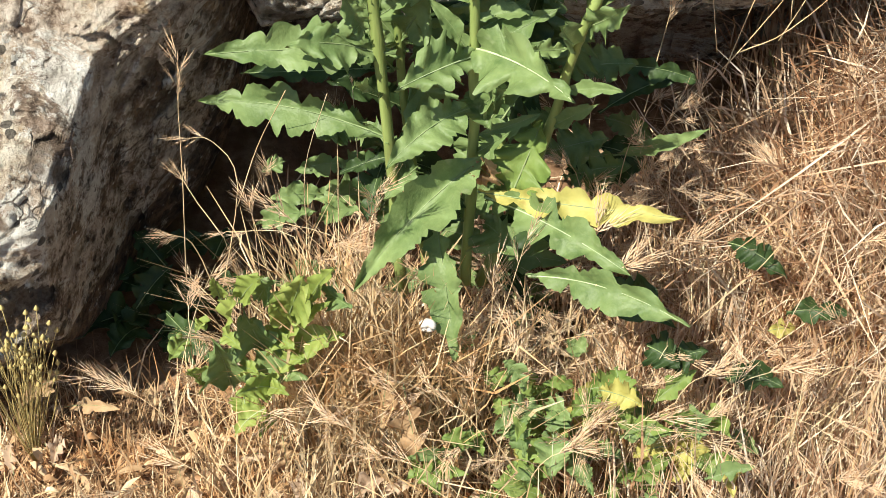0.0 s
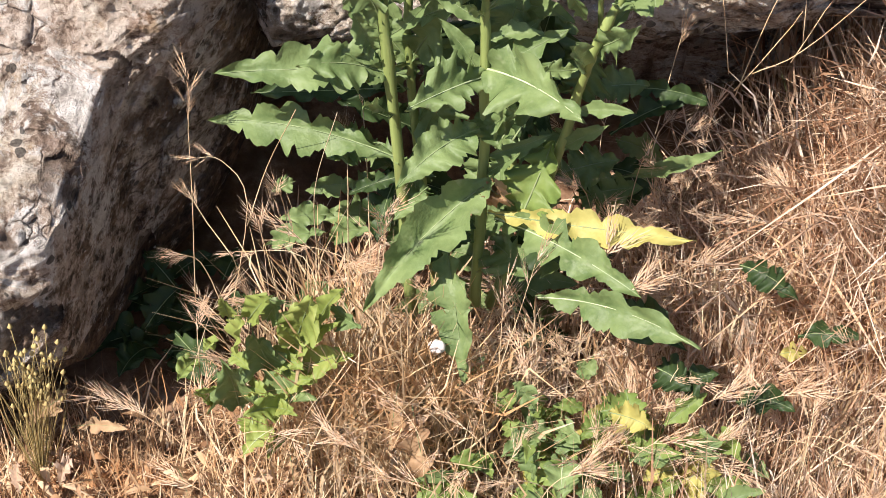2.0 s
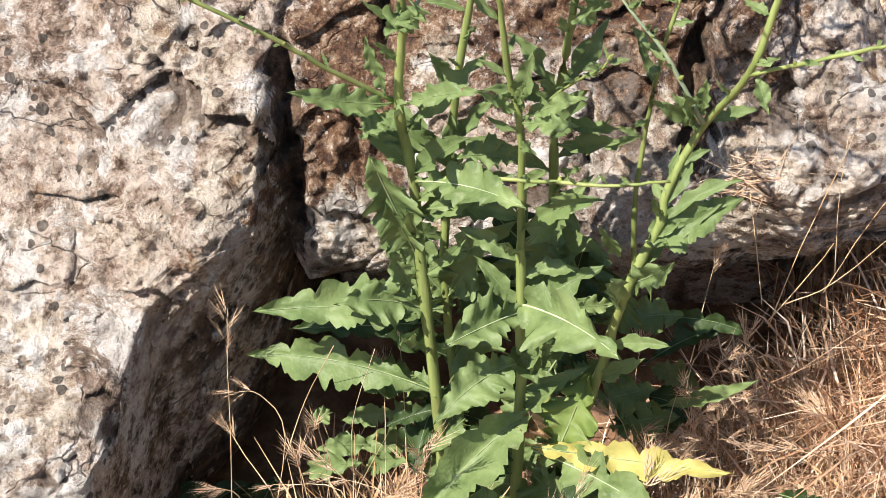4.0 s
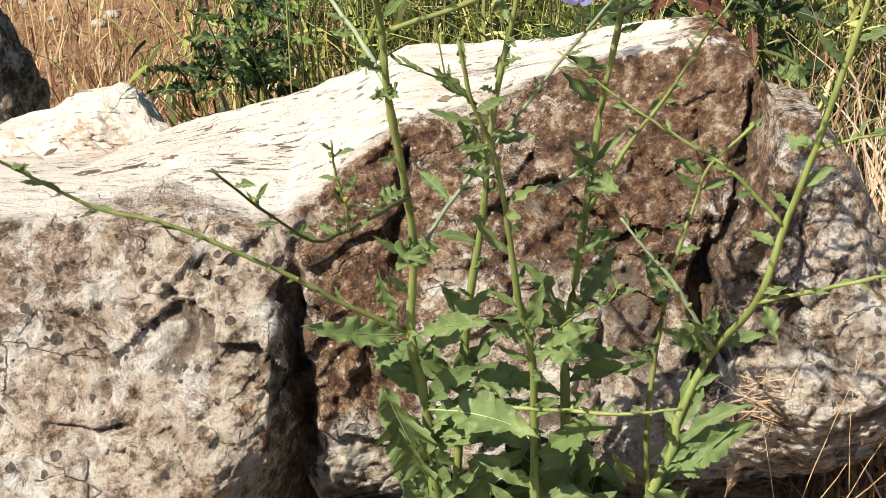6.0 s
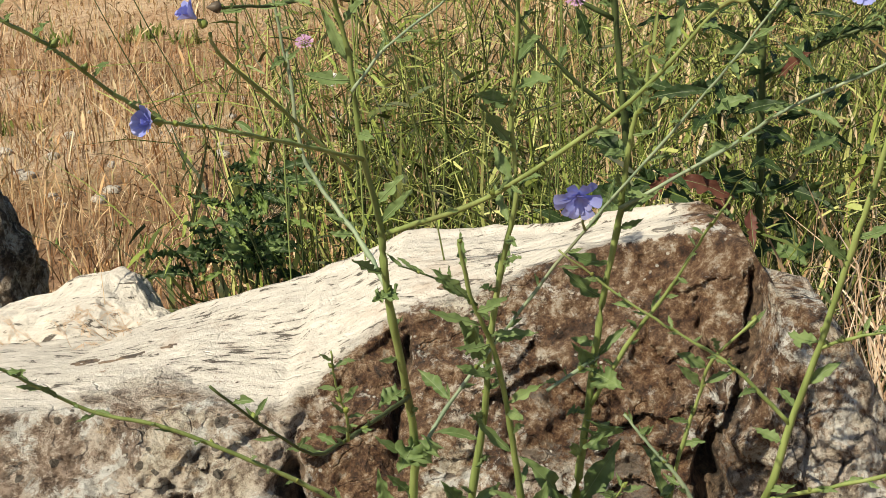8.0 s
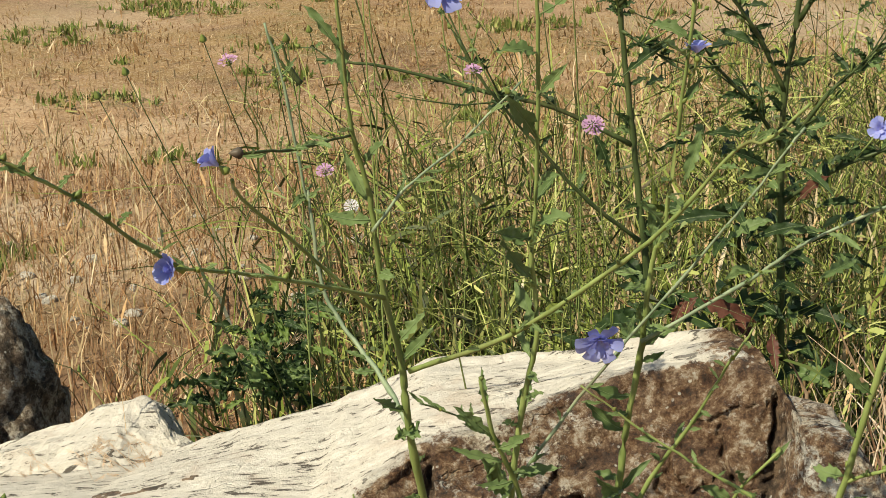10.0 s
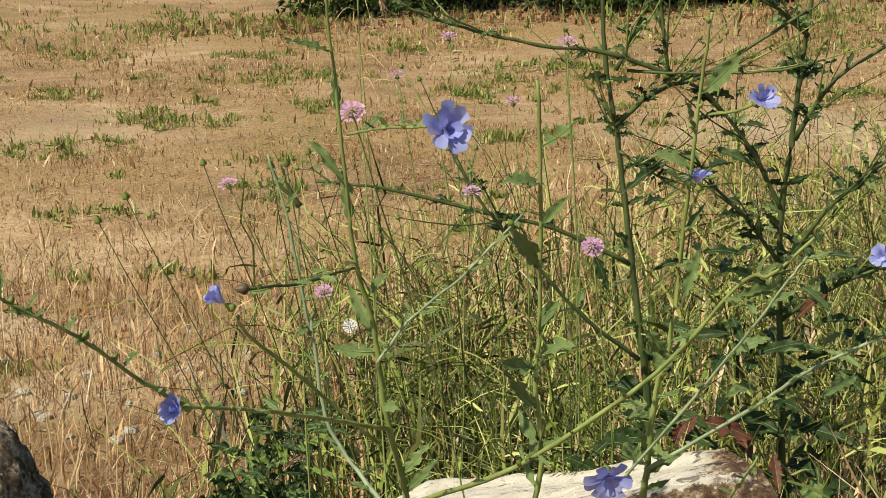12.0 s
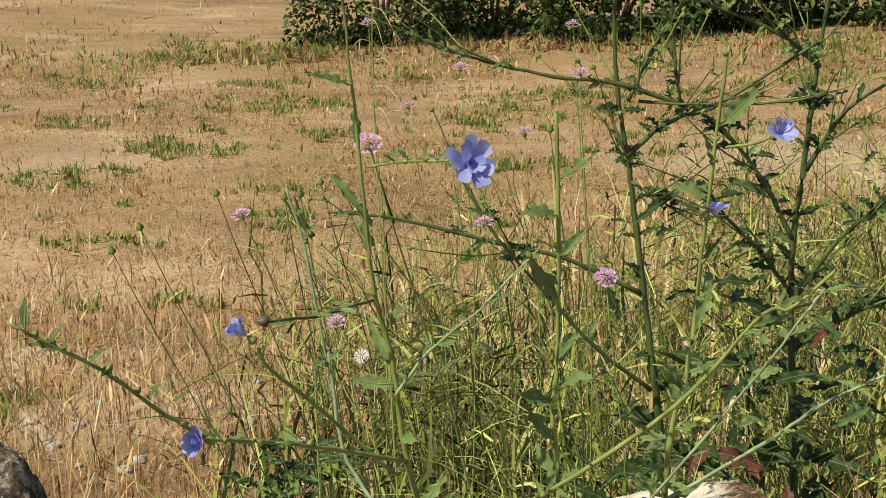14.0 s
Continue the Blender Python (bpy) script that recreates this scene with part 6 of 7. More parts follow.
# leaf litter: small curled brown flakes
g = np.random.default_rng(31)
at = scatter(900, -0.85, 0.9, 1.1, 1.7, open_ground)
n = len(at)
a = g.uniform(0, 6.283, n)
way = np.stack([np.cos(a), np.sin(a), g.normal(0.1, 0.35, n)], 1)
side = np.cross(way, np.array([0, 0, 1.0])) + g.normal(0, 0.3, (n, 3))
side /= np.linalg.norm(side, axis=1)[:, None]
s = np.linspace(0, 1, 5)
line = at[:, None, :] + way[:, None, :] * (s[None, :, None] * g.uniform(0.012, 0.035, n)[:, None, None])
line[:, :, 2] += 0.012 + g.uniform(0, 0.03, n)[:, None] + 0.006 * np.sin(3.1 * s)[None]
wide = g.uniform(0.006, 0.015, n)[:, None] * np.array([0.15, 0.8, 1.0, 0.7, 0.1])[None]
stuff("leaf_litter", strips("leaf_litter", line, wide, side, STRAW), "curled flakes of dead leaves among straw", "litter")

# a few larger dead leaves, bleached and curled, each lying on the straw
rnd = random.Random(47)
dead = thing("dead_leaves", (0.1, 1.35, 0.0), "bleached curled dead leaves lying on dry straw", "leaf litter", kind="stuff")
for k in range(70):
    x, y = rnd.uniform(-0.55, 0.60), rnd.uniform(1.12, 1.46)
    p = Vector((x, y, float(ground_z(x, y)) + rnd.uniform(0.03, 0.07)))
    a = rnd.uniform(0, 6.28)
    s_ = rnd.uniform(0.025, 0.06)
    leaf(dead, p, p + Vector((math.cos(a), math.sin(a), rnd.uniform(-0.4, 0.2))) * s_, s_ * rnd.uniform(0.35, 0.6), 0.012, LEAF_DEAD, teeth=3, bite=0.3, wave=0.5, fold=0.5, rows=12)

# ---- meadow behind the boulder ----


def meadow(x, y):
    """Dense to the right, thinning out to the left and into the field."""
    return step(-0.75, 0.15, x + 0.12 * (y - 2.5)) * step(2.6, 1.3, x + 0.2 * np.sin(5 * y)) * step(2.30, 2.55, y + 0.06 * np.sin(9 * x)) * step(6.3, 3.4, y + 0.2 * np.sin(4 * x) + 0.9 * step(0.6, -0.3, x)) * (0.45 + 0.55 * clumpy(x, y, 5))


stuff("green_stalks", grass(scatter(5600, -1.0, 2.6, 2.42, 6.2, meadow), (0.20, 0.62), (0.0030, 0.0060), 0.75, GREENS, "green_stalks", 11, curl=0.45, joints=5), "thicket of thin green flower stalks behind the boulder")
# low blades in GREENS_DARK, their colour standing in for shade between stems
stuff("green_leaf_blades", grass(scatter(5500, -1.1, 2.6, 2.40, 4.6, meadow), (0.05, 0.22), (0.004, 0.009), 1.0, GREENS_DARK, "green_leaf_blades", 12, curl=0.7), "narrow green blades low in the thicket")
stuff("dark_undergrowth", grass(scatter(30000, -0.9, 2.6, 2.42, 5.4, meadow), (0.03, 0.18), (0.004, 0.009), 0.8, GREENS_DARK, "dark_undergrowth", 37, curl=0.5), "low undergrowth, its green darkened for the shade in the thicket")
stuff("dry_meadow_grass", grass(scatter(26000, -2.4, 2.4, 2.45, 5.6, lambda x, y: (0.1 + 0.9 * clumpy(x, y, 4)) * (1 - 0.75 * step(-0.3, -0.8, x) * step(3.2, 4.2, y))), (0.03, 0.13), (0.0016, 0.0034), 0.8, STRAW, "dry_meadow_grass", 13, curl=0.5), "pale dry grass standing behind the boulder")
stuff("rusty_meadow_grass", grass(scatter(42000, -2.2, 2.4, 2.42, 5.5, lambda x, y: (0.2 + 0.8 * step(0.2, -0.9, x) + 0.6 * step(0.7, 1.0, x)) * (1 - 0.3 * step(-0.3, -0.8, x) * step(3.6, 4.2, y))), (0.02, 0.10), (0.0014, 0.0030), 1.1, RUST, "rusty_meadow_grass", 14, curl=0.6), "rusty low dry grass behind the boulder")


def tangle(n, keep, material, name, seed):
    """Branching stalks: each main stalk carries side twigs and small narrow leaves."""
    g = np.random.default_rng(seed)
    r = scatter(n, -0.9, 2.6, 2.34, 6.2, keep)
    n = len(r)
    h, a, lean = g.uniform(0.30, 0.72, n), g.uniform(0, 6.283, n), np.abs(g.normal(0, 0.45, n))
    tip = np.stack([np.cos(a) * lean * h, np.sin(a) * lean * h, h], 1)
    rows, widths = [], []
    per = 17
    s = g.uniform(0.25, 1.0, (n, per))
    base = r[:, None, :] + tip[:, None, :] * s[..., None]
    b = g.uniform(0, 6.283, (n, per))
    long = np.where(np.arange(per)[None] < 9, g.uniform(0.08, 0.28, (n, per)), g.uniform(0.02, 0.07, (n, per)))
    out = np.stack([np.cos(b), np.sin(b), g.uniform(-0.1, 1.0, (n, per))], -1)
    k = np.linspace(0, 1, 3)
    line = base[:, :, None, :] + out[:, :, None, :] * (long[..., None, None] * k[None, None, :, None])
    line[..., 2] += -0.25 * long[..., None] * k**2
    wide = np.where(np.arange(per)[None] < 9, 0.0024, g.uniform(0.004, 0.010, (n, per)))[..., None] * np.array([0.8, 1.0, 0.2])
    line, wide = line.reshape(-1, 3, 3), wide.reshape(-1, 3)
    c = g.uniform(0, 6.283, len(line))
    sides = np.stack([np.cos(c), np.sin(c) * 0.4, g.normal(0, 0.5, len(c))], 1)
    sides /= np.linalg.norm(sides, axis=1)[:, None]
    return strips(name, line, wide, sides, material)


stuff("golden_stalks", grass(scatter(12500, -0.6, 2.6, 2.45, 6.6, lambda x, y: step(-0.5, 0.4, x) * step(6.6, 5.0, y + 0.8 * step(0.6, -0.3, x)) * clumpy(x, y, 7)), (0.10, 0.38), (0.0022, 0.0048), 0.6, STRAW_PALE, "golden_stalks", 36, curl=0.5, joints=5), "ripe golden stalks standing in the green thicket")
stuff("meadow_tangle", tangle(1900, meadow, GREENS, "meadow_tangle", 33), "tangle of green twigs and narrow leaves behind the boulder")
main = scatter(1800, -0.9, 2.6, 2.34, 6.2, meadow)
stuff("meadow_stems", grass(main, (0.32, 0.70), (0.0030, 0.0056), 0.8, GREENS, "meadow_stems", 34, curl=0.2, joints=5), "leaning green stems behind the boulder")


def prisms(name, starts, bends, ends, r0, r1, material):
    """Three-sided stems, each bent once, all in one mesh."""
    n = len(starts)
    line = np.stack([starts, bends, ends], 1)
    way = line[:, [1, 2, 2]] - line[:, [0, 0, 1]]
    way /= np.linalg.norm(way, axis=2)[..., None] + 1e-9
    side = np.cross(way, np.array([0.31, 0.87, 0.38]))
    side /= np.linalg.norm(side, axis=2)[..., None] + 1e-9
    up = np.cross(side, way)
    rad = np.stack([r0, 0.5 * (r0 + r1), r1], 1)
    verts = np.stack([line + (side * math.cos(a) + up * math.sin(a)) * rad[..., None] for a in (0.0, 2.094, 4.189)], 2).reshape(-1, 3)
    o = (np.arange(n)[:, None, None] * 9 + np.arange(2)[None, :, None] * 3)
    k = np.arange(3)[None, None]
    quads = np.stack([o + k, o + (k + 1) % 3, o + 3 + (k + 1) % 3, o + 3 + k], -1).reshape(-1, 4)
    return mesh_of(name, verts.tolist(), quads.tolist(), material)


def thicket(n, keep, seed):
    """Stiff forking stems: each carries side branches that fork again, with a bud at every tip."""
    g = np.random.default_rng(seed)
    root = scatter(n, -0.8, 2.4, 2.36, 5.6, keep)
    n = len(root)
    a, lean, h = g.uniform(0, 6.283, n), np.abs(g.normal(0, 0.30, n)), g.uniform(0.28, 0.66, n)
    tip = root + np.stack([np.cos(a) * lean * h, np.sin(a) * lean * h, h], 1)
    bend = (root + tip) / 2 + g.normal(0, 0.018, (n, 3))
    sets = [(root, bend, tip, g.uniform(0.0017, 0.0031, n), np.full(n, 0.0011))]
    tips = [tip]
    for per, long, thick in ((5, (0.10, 0.26), 0.0016), (3, (0.03, 0.10), 0.0012)):
        p0, p1, p2 = sets[-1][:3]
        p0, p1, p2 = (np.repeat(p, per, 0) for p in (p0, p1, p2))
        s = g.uniform(0.25, 0.95, len(p0))[:, None]
        base = np.where(s < 0.5, p0 + (p1 - p0) * 2 * s, p1 + (p2 - p1) * (2 * s - 1))
        way = p2 - p0
        way /= np.linalg.norm(way, axis=1)[:, None]
        b = g.uniform(0, 6.283, len(base))
        out = way * 0.8 + np.stack([np.cos(b), np.sin(b), 0.25 + 0 * b], 1) * g.uniform(0.4, 0.9, len(b))[:, None]
        out /= np.linalg.norm(out, axis=1)[:, None]
        size = g.uniform(long[0], long[1], len(b))[:, None]
        end = base + out * size
        sets.append((base, (base + end) / 2 + np.array([0, 0, 0.06]) * size + g.normal(0, 0.05, base.shape) * size, end, np.full(len(b), thick), np.full(len(b), thick * 0.6)))
        tips.append(end)
    both = [np.concatenate(k) for k in zip(*sets)]
    stems = prisms("thicket_stems", *both, GREENS)
    ends = np.concatenate(tips)[:: 2]
    m = len(ends)
    dirs = g.normal(0, 0.4, (m, 3)) + [0, 0, 1]
    dirs /= np.linalg.norm(dirs, axis=1)[:, None]
    r = g.uniform(0.0020, 0.0042, m)
    buds = prisms("thicket_buds", ends, ends + dirs * (r * 1.6)[:, None], ends + dirs * (r * 3.4)[:, None], r * 1.3, r * 0.3, BUD)
    return stems, buds


stems, buds = thicket(470, meadow, 71)
stuff("thicket_stems", stems, "stiff forking yellow-green stems behind the boulder", "weeds")
stuff("thicket_buds", buds, "small yellow-green buds on the forking stems", "weeds")


def ears(n, x0, x1, y0, y1, low, high, keep, seed, name):
    """Stalks with a thick ear at the top."""
    g = np.random.default_rng(seed)
    r = scatter(n, x0, x1, y0, y1, keep)
    n = len(r)
    h = g.uniform(low, high, n)
    a = g.uniform(0, 6.283, n)
    lean = np.abs(g.normal(0, 0.16, n))
    s = np.array([0, 0.5, 0.84, 0.87, 0.94, 1.0])
    bend = np.array([0, 0.3, 0.8, 0.9, 1.25, 1.6])
    line = np.zeros((n, 6, 3))
    line[:, :, 0] = r[:, :1] + np.cos(a)[:, None] * lean[:, None] * bend * h[:, None]
    line[:, :, 1] = r[:, 1:2] + np.sin(a)[:, None] * lean[:, None] * bend * h[:, None]
    line[:, :, 2] = r[:, 2:] + s * h[:, None]
    w = g.uniform(0.8, 1.3, n)[:, None] * np.array([0.0018, 0.0016, 0.0016, 0.006, 0.0065, 0.001])
    b = g.uniform(-0.8, 0.8, n)
    sides = np.stack([np.cos(b), np.sin(b), 0 * b], 1)
    return strips(name, line, w, sides, STRAW_PALE)


stuff("thicket_oats", ears(1500, -0.3, 2.2, 2.5, 5.6, 0.22, 0.48, lambda x, y: step(-0.2, 0.3, x) * clumpy(x, y, 6), 81, "thicket_oats"), "ripe upright oat stalks among green stems")
stuff("wild_oats", ears(700, -3.0, 2.4, 2.6, 5.4, 0.12, 0.30, lambda x, y: 0.3 + 0.7 * clumpy(x, y, 6), 15, "wild_oats"), "ripe golden grass with drooping ears")
# a rusty tussock beside the boulder's end
tuss = np.array((0.593, 2.250, 0.708)) + rng.normal(0, 1, (700, 3)) * [0.07, 0.10, 0.0]
tuss[:, 2] = ground_z(tuss[:, 0], tuss[:, 1])
stuff("rusty_tussock", grass(tuss, (0.30, 0.66), (0.0016, 0.0034), 0.32, STRAW_RUST, "rusty_tussock", 38, curl=0.6, joints=6), "tall rusty tussock beside the boulder's end")
# open field
def wedge(x, y):
    """The stretch of field that lies open beyond the boulder."""
    return step(0.36 * y + 1.2, 0.36 * y + 0.4, np.abs(x + 0.05 * y))


stuff("field_stubble", grass(scatter(560000, -5.4, 4.8, 4.0, 13.6, lambda x, y: wedge(x, y) * (0.10 + 0.90 * clumpy(x, y, 2.3)) * (0.25 + 0.75 * clumpy(x, y, 7.3)) * (1 - 0.45 * step(5, 12, y))), (0.010, 0.045), (0.0020, 0.0050), 1.3, FIELD, "field_stubble", 16, joints=3), "crisp tan stubble and dry grass over the field")
stuff("field_straw", grass(scatter(22000, -2.9, 1.2, 3.3, 7.4, lambda x, y: wedge(x, y) * (0.10 + 0.90 * clumpy(x, y, 3.1)) * (0.2 + 0.8 * clumpy(x, y, 9.0)) * step(7.4, 4.6, y)), (0.05, 0.17), (0.0016, 0.0034), 0.7, FIELD_STRAW, "field_straw", 83, curl=0.6, joints=3), "tall dry straw standing at the near edge of the field")
stuff("outer_stubble", grass(scatter(26000, -9, 9, 4.0, 22, lambda x, y: 1 - 0.85 * wedge(x, y)), (0.03, 0.10), (0.005, 0.012), 1.0, FIELD, "outer_stubble", 61, joints=3), "thin dry stubble further out in the field")


def field_tufts():
    """Low leafy weeds in patches: flat rosettes of short blades, thinning out at their edges."""
    g = np.random.default_rng(17)
    roots = []
    spots = [(-0.15, 9.62, 0.30), (-0.25, 10.3, 0.36), (0.15, 10.6, 0.30), (0.35, 9.9, 0.16), (-1.54, 10.26, 0.26), (-1.30, 10.4, 0.15), (-1.12, 9.2, 0.13), (-2.98, 11.4, 0.20), (-2.62, 9.6, 0.12), (-1.56, 8.8, 0.13), (-2.10, 8.9, 0.17), (-1.9, 8.7, 0.10), (-0.04, 8.1, 0.15),
        (-2.4, 7.9, 0.12), (-1.15, 7.7, 0.08), (-1.45, 4.6, 0.07), (-2.2, 8.1, 0.08), (-1.6, 6.6, 0.06), (-1.85, 6.5, 0.07), (-1.05, 6.8, 0.05), (1.1, 8.9, 0.14), (1.75, 9.0, 0.20), (0.66, 10.6, 0.26), (1.9, 11.0, 0.3), (2.6, 11.6, 0.4),
        (-3.2, 13.2, 0.45), (-2.4, 13.4, 0.50), (-1.7, 13.5, 0.40), (-2.9, 14.2, 0.5), (-0.9, 13.2, 0.2), (2.2, 12.6, 0.4), (3.0, 12.4, 0.5), (-2.0, 11.4, 0.12), (-0.8, 11.5, 0.14), (-3.3, 10.3, 0.14), (0.9, 11.8, 0.2)]
    for _ in range(60):
        y = g.uniform(5.5, 13.0)
        spots.append((g.uniform(-0.4, 0.32) * y, y, g.uniform(0.02, 0.08)))
    for x, y, r in spots:
        m = max(3, int(100 * r))
        c = g.normal(0, r * 0.8, (m, 2)) * [1.2, 0.9]
        n = 20
        c = np.repeat(c, n, 0) + g.normal(0, 0.022, (m * n, 2))
        roots.append(np.stack([x + c[:, 0], y + c[:, 1], ground_z(x + c[:, 0], y + c[:, 1])], 1))
    return grass(np.concatenate(roots), (0.015, 0.055), (0.004, 0.010), 0.95, TUFT, "field_tufts", 18, joints=3)


stuff("far_tussocks", grass(scatter(40000, -8, 6.5, 9.5, 19, lambda x, y: clumpy(x, y, 1.9) ** 2 * step(0.5, -0.5, (y - 13) * step(-3, -1, x))), (0.02, 0.075), (0.005, 0.010), 1.0, FIELD, "far_tussocks", 23, joints=3), "dry tussocks far out in the field")
stuff("field_tufts", field_tufts(), "low green weed tufts scattered over the field")
stuff("field_edge_grass", grass(scatter(6000, -4.5, 8, 11.4, 13.4, lambda x, y: clumpy(x, y, 1.7) * (0.25 + 0.75 * step(12.3, 13.0, y + 0.3 * np.sin(2.1 * x)))), (0.03, 0.14), (0.006, 0.012), 0.6, TUFT, "field_edge_grass", 19, joints=3), "green and yellow grass along the hedge")


stuff("hedge_litter", grass(scatter(3500, -2.6, 7, 12.6, 13.6, lambda x, y: clumpy(x, y, 2.2)), (0.03, 0.09), (0.015, 0.03), 1.6, LITTER, "hedge_litter", 39, joints=3), "brown fallen leaves under the hedge", "litter")


# ---- hedge at the end of the field ----
def shrub(place, size, seed):
    g = np.random.default_rng(seed)
    ob = thing("hedge_shrub", place, "dense dark green hedge shrub at the field's edge", "bush", "hedge shrubs")
    for k in range(5):
        a = g.uniform(0, 6.28)
        top = Vector(place) + Vector((math.cos(a) * size * 0.5, math.sin(a) * size * 0.4, size * g.uniform(0.8, 1.3)))
        part("limb", tube([Vector(place) - Vector((0, 0, 0.05)), Vector(place).lerp(top, 0.5) + Vector((0.1, 0, 0.05)), top], 0.02, 0.008, 6, 4, 0.1, 0.01, seed + k), BARK, ob)
    n = 5600
    u = g.normal(0, 1, (n, 3))
    u /= np.linalg.norm(u, axis=1)[:, None]
    bumps = 1 + 0.18 * np.sin(5 * u[:, 0] + seed) * np.sin(6 * u[:, 2] + seed) + 0.12 * np.sin(11 * u[:, 1] + 2 * seed)
    c = u * (bumps * g.uniform(0.55, 1.0, n) ** 0.5)[:, None] * [size * 1.05, size * 0.7, size * 0.95]
    c[:, 2] = np.maximum(c[:, 2] + size * 0.70, 0.01 + 0.12 * g.random(n))
    way = u * 0.6 + g.normal(0, 0.6, (n, 3))
    way /= np.linalg.norm(way, axis=1)[:, None]
    side = np.cross(way, g.normal(0, 1, (n, 3)))
    side /= np.linalg.norm(side, axis=1)[:, None]
    long = g.uniform(0.035, 0.075, n)[:, None, None]
    line = c[:, None, :] + way[:, None, :] * long * np.array([0, 0.5, 1.0])[None, :, None]
    w = long[:, :, 0] * np.array([0.12, 0.55, 0.08])[None]
    me = strips("crown", line, w, side, HEDGE)
    crown = new("crown", me)
    crown.parent = ob
    return ob


for k in range(9):
    x = -1.15 + 0.95 * k
    y = 13.75 + 0.4 * math.sin(k * 2.1)
    shrub((x, y, float(ground_z(x, y))), 0.78 + 0.2 * math.sin(k * 1.7), 40 + k)

# ---- the second chicory, behind the boulder ----
def back_branch(k, points, r0, r1, leaves, size):
    """A stem or a branch of the chicory behind the boulder, with its twigs, buds and the curled leaves at its nodes."""
    part("stem" if k == 0 else "branch", tube(points, r0, r1, 7, 5, 0.12, 0.001, k), STEM_DARK, plant)
    rnd = random.Random(300 + k)
    for j in range(7 if k == 0 else 6):
        p, way = along(points, rnd.uniform(0.35 if k == 0 else 0.12, 0.97))
        out = (way + Vector((rnd.uniform(-1, 1), rnd.uniform(-0.6, 0.6), rnd.uniform(-0.1, 1.0)))).normalized()
        q = p + out * rnd.uniform(0.05, 0.20)
        mid = p.lerp(q, 0.5) + Vector((0, 0, rnd.uniform(-0.012, 0.012)))
        part("twig", tube([p, mid, q], 0.0018, 0.0009, 5, 4, 0.1, 0.0006, j), STEM_DARK if rnd.random() < 0.5 else STEM, plant)
        part("bud", bud_data(q, out, 0.0036), BUD, plant)
        node_leaves(plant, p, way, 2, size, rnd)
        node_leaves(plant, mid, out, 2, size * 0.6, rnd)
    for j in range(leaves // 2):
        p, way = along(points, (j + rnd.uniform(0.2, 0.8)) / (leaves // 2))
        node_leaves(plant, p, way, 3, size, rnd)


def node_leaves(parent, p, way, count, size, rnd):
    """A cluster of small narrow leaves that curl down and away from a node."""
    for _ in range(count):
        a = rnd.uniform(0, 6.28)
        out = (Vector((math.cos(a), math.sin(a) * 0.7, rnd.uniform(-0.5, 0.6))) + way * 0.3).normalized()
        s = size * rnd.uniform(0.5, 1.25)
        leaf(parent, p, p + out * s, s * rnd.uniform(0.20, 0.42), s * rnd.uniform(0.0, 0.35), LEAF if rnd.random() < 0.25 else LEAF_DARK, teeth=3, bite=0.5, wave=0.35, rows=10)


def foot_leaves(where, seed):
    """The broad dark leaves that crowd round the foot of the plant."""
    rnd = random.Random(seed)
    foot = Vector((where[0], where[1], float(ground_z(where[0], where[1]))))
    for k in range(44):
        a = rnd.uniform(0, 6.28)
        base = foot + Vector((rnd.gauss(0, 0.05), rnd.gauss(0, 0.04), 0.04 + 0.52 * rnd.random() ** 1.3))
        tip = base + Vector((math.cos(a), math.sin(a) * 0.8 - 0.15, rnd.uniform(-0.35, 0.5))) * rnd.uniform(0.06, 0.13)
        leaf(plant, base, tip, rnd.uniform(0.022, 0.042), 0.02, LEAF if k % 6 == 0 else LEAF_RED if k % 17 == 5 else LEAF_DARK, teeth=4, rows=18)


plant = thing("background_chicory", (0.218, 2.620, 0.776), "dark green chicory with bare branching stems behind the boulder", "plant", "chicory behind the boulder")
back_branch(0, [(0.220, 2.620, 0.738), (0.217, 2.620, 0.890), (0.205, 2.620, 1.002), (0.195, 2.620, 1.111), (0.185, 2.620, 1.201), (0.176, 2.620, 1.298), (0.160, 2.620, 1.420), (0.157, 2.620, 1.596)], 0.0068, 0.0034, 16, 0.036)
back_branch(1, [(0.193, 2.620, 1.093), (0.076, 2.600, 1.158), (-0.027, 2.580, 1.190), (-0.178, 2.560, 1.236), (-0.279, 2.550, 1.252)], 0.0042, 0.0022, 6, 0.03)
back_branch(2, [(0.172, 2.620, 1.311), (0.241, 2.600, 1.369), (0.299, 2.600, 1.382), (0.405, 2.580, 1.449), (0.453, 2.580, 1.478)], 0.0045, 0.0020, 6, 0.03)
back_branch(3, [(0.258, 2.600, 1.387), (0.164, 2.580, 1.425), (0.064, 2.560, 1.443), (-0.034, 2.550, 1.469), (-0.099, 2.550, 1.494), (-0.212, 2.540, 1.546)], 0.0038, 0.0016, 6, 0.025)
back_branch(4, [(0.253, 2.600, 1.390), (0.243, 2.600, 1.478), (0.238, 2.600, 1.578)], 0.0030, 0.0020, 3, 0.02)
back_branch(5, [(0.175, 2.620, 1.393), (0.218, 2.620, 1.477), (0.277, 2.620, 1.567)], 0.0032, 0.0018, 4, 0.03)
back_branch(6, [(0.203, 2.600, 0.944), (0.123, 2.560, 1.022), (0.048, 2.540, 1.114), (-0.025, 2.520, 1.212), (-0.065, 2.520, 1.282)], 0.0038, 0.0018, 5, 0.03)
back_branch(7, [(0.178, 2.620, 1.272), (0.214, 2.600, 1.249), (0.280, 2.580, 1.207)], 0.003, 0.0014, 3, 0.03)
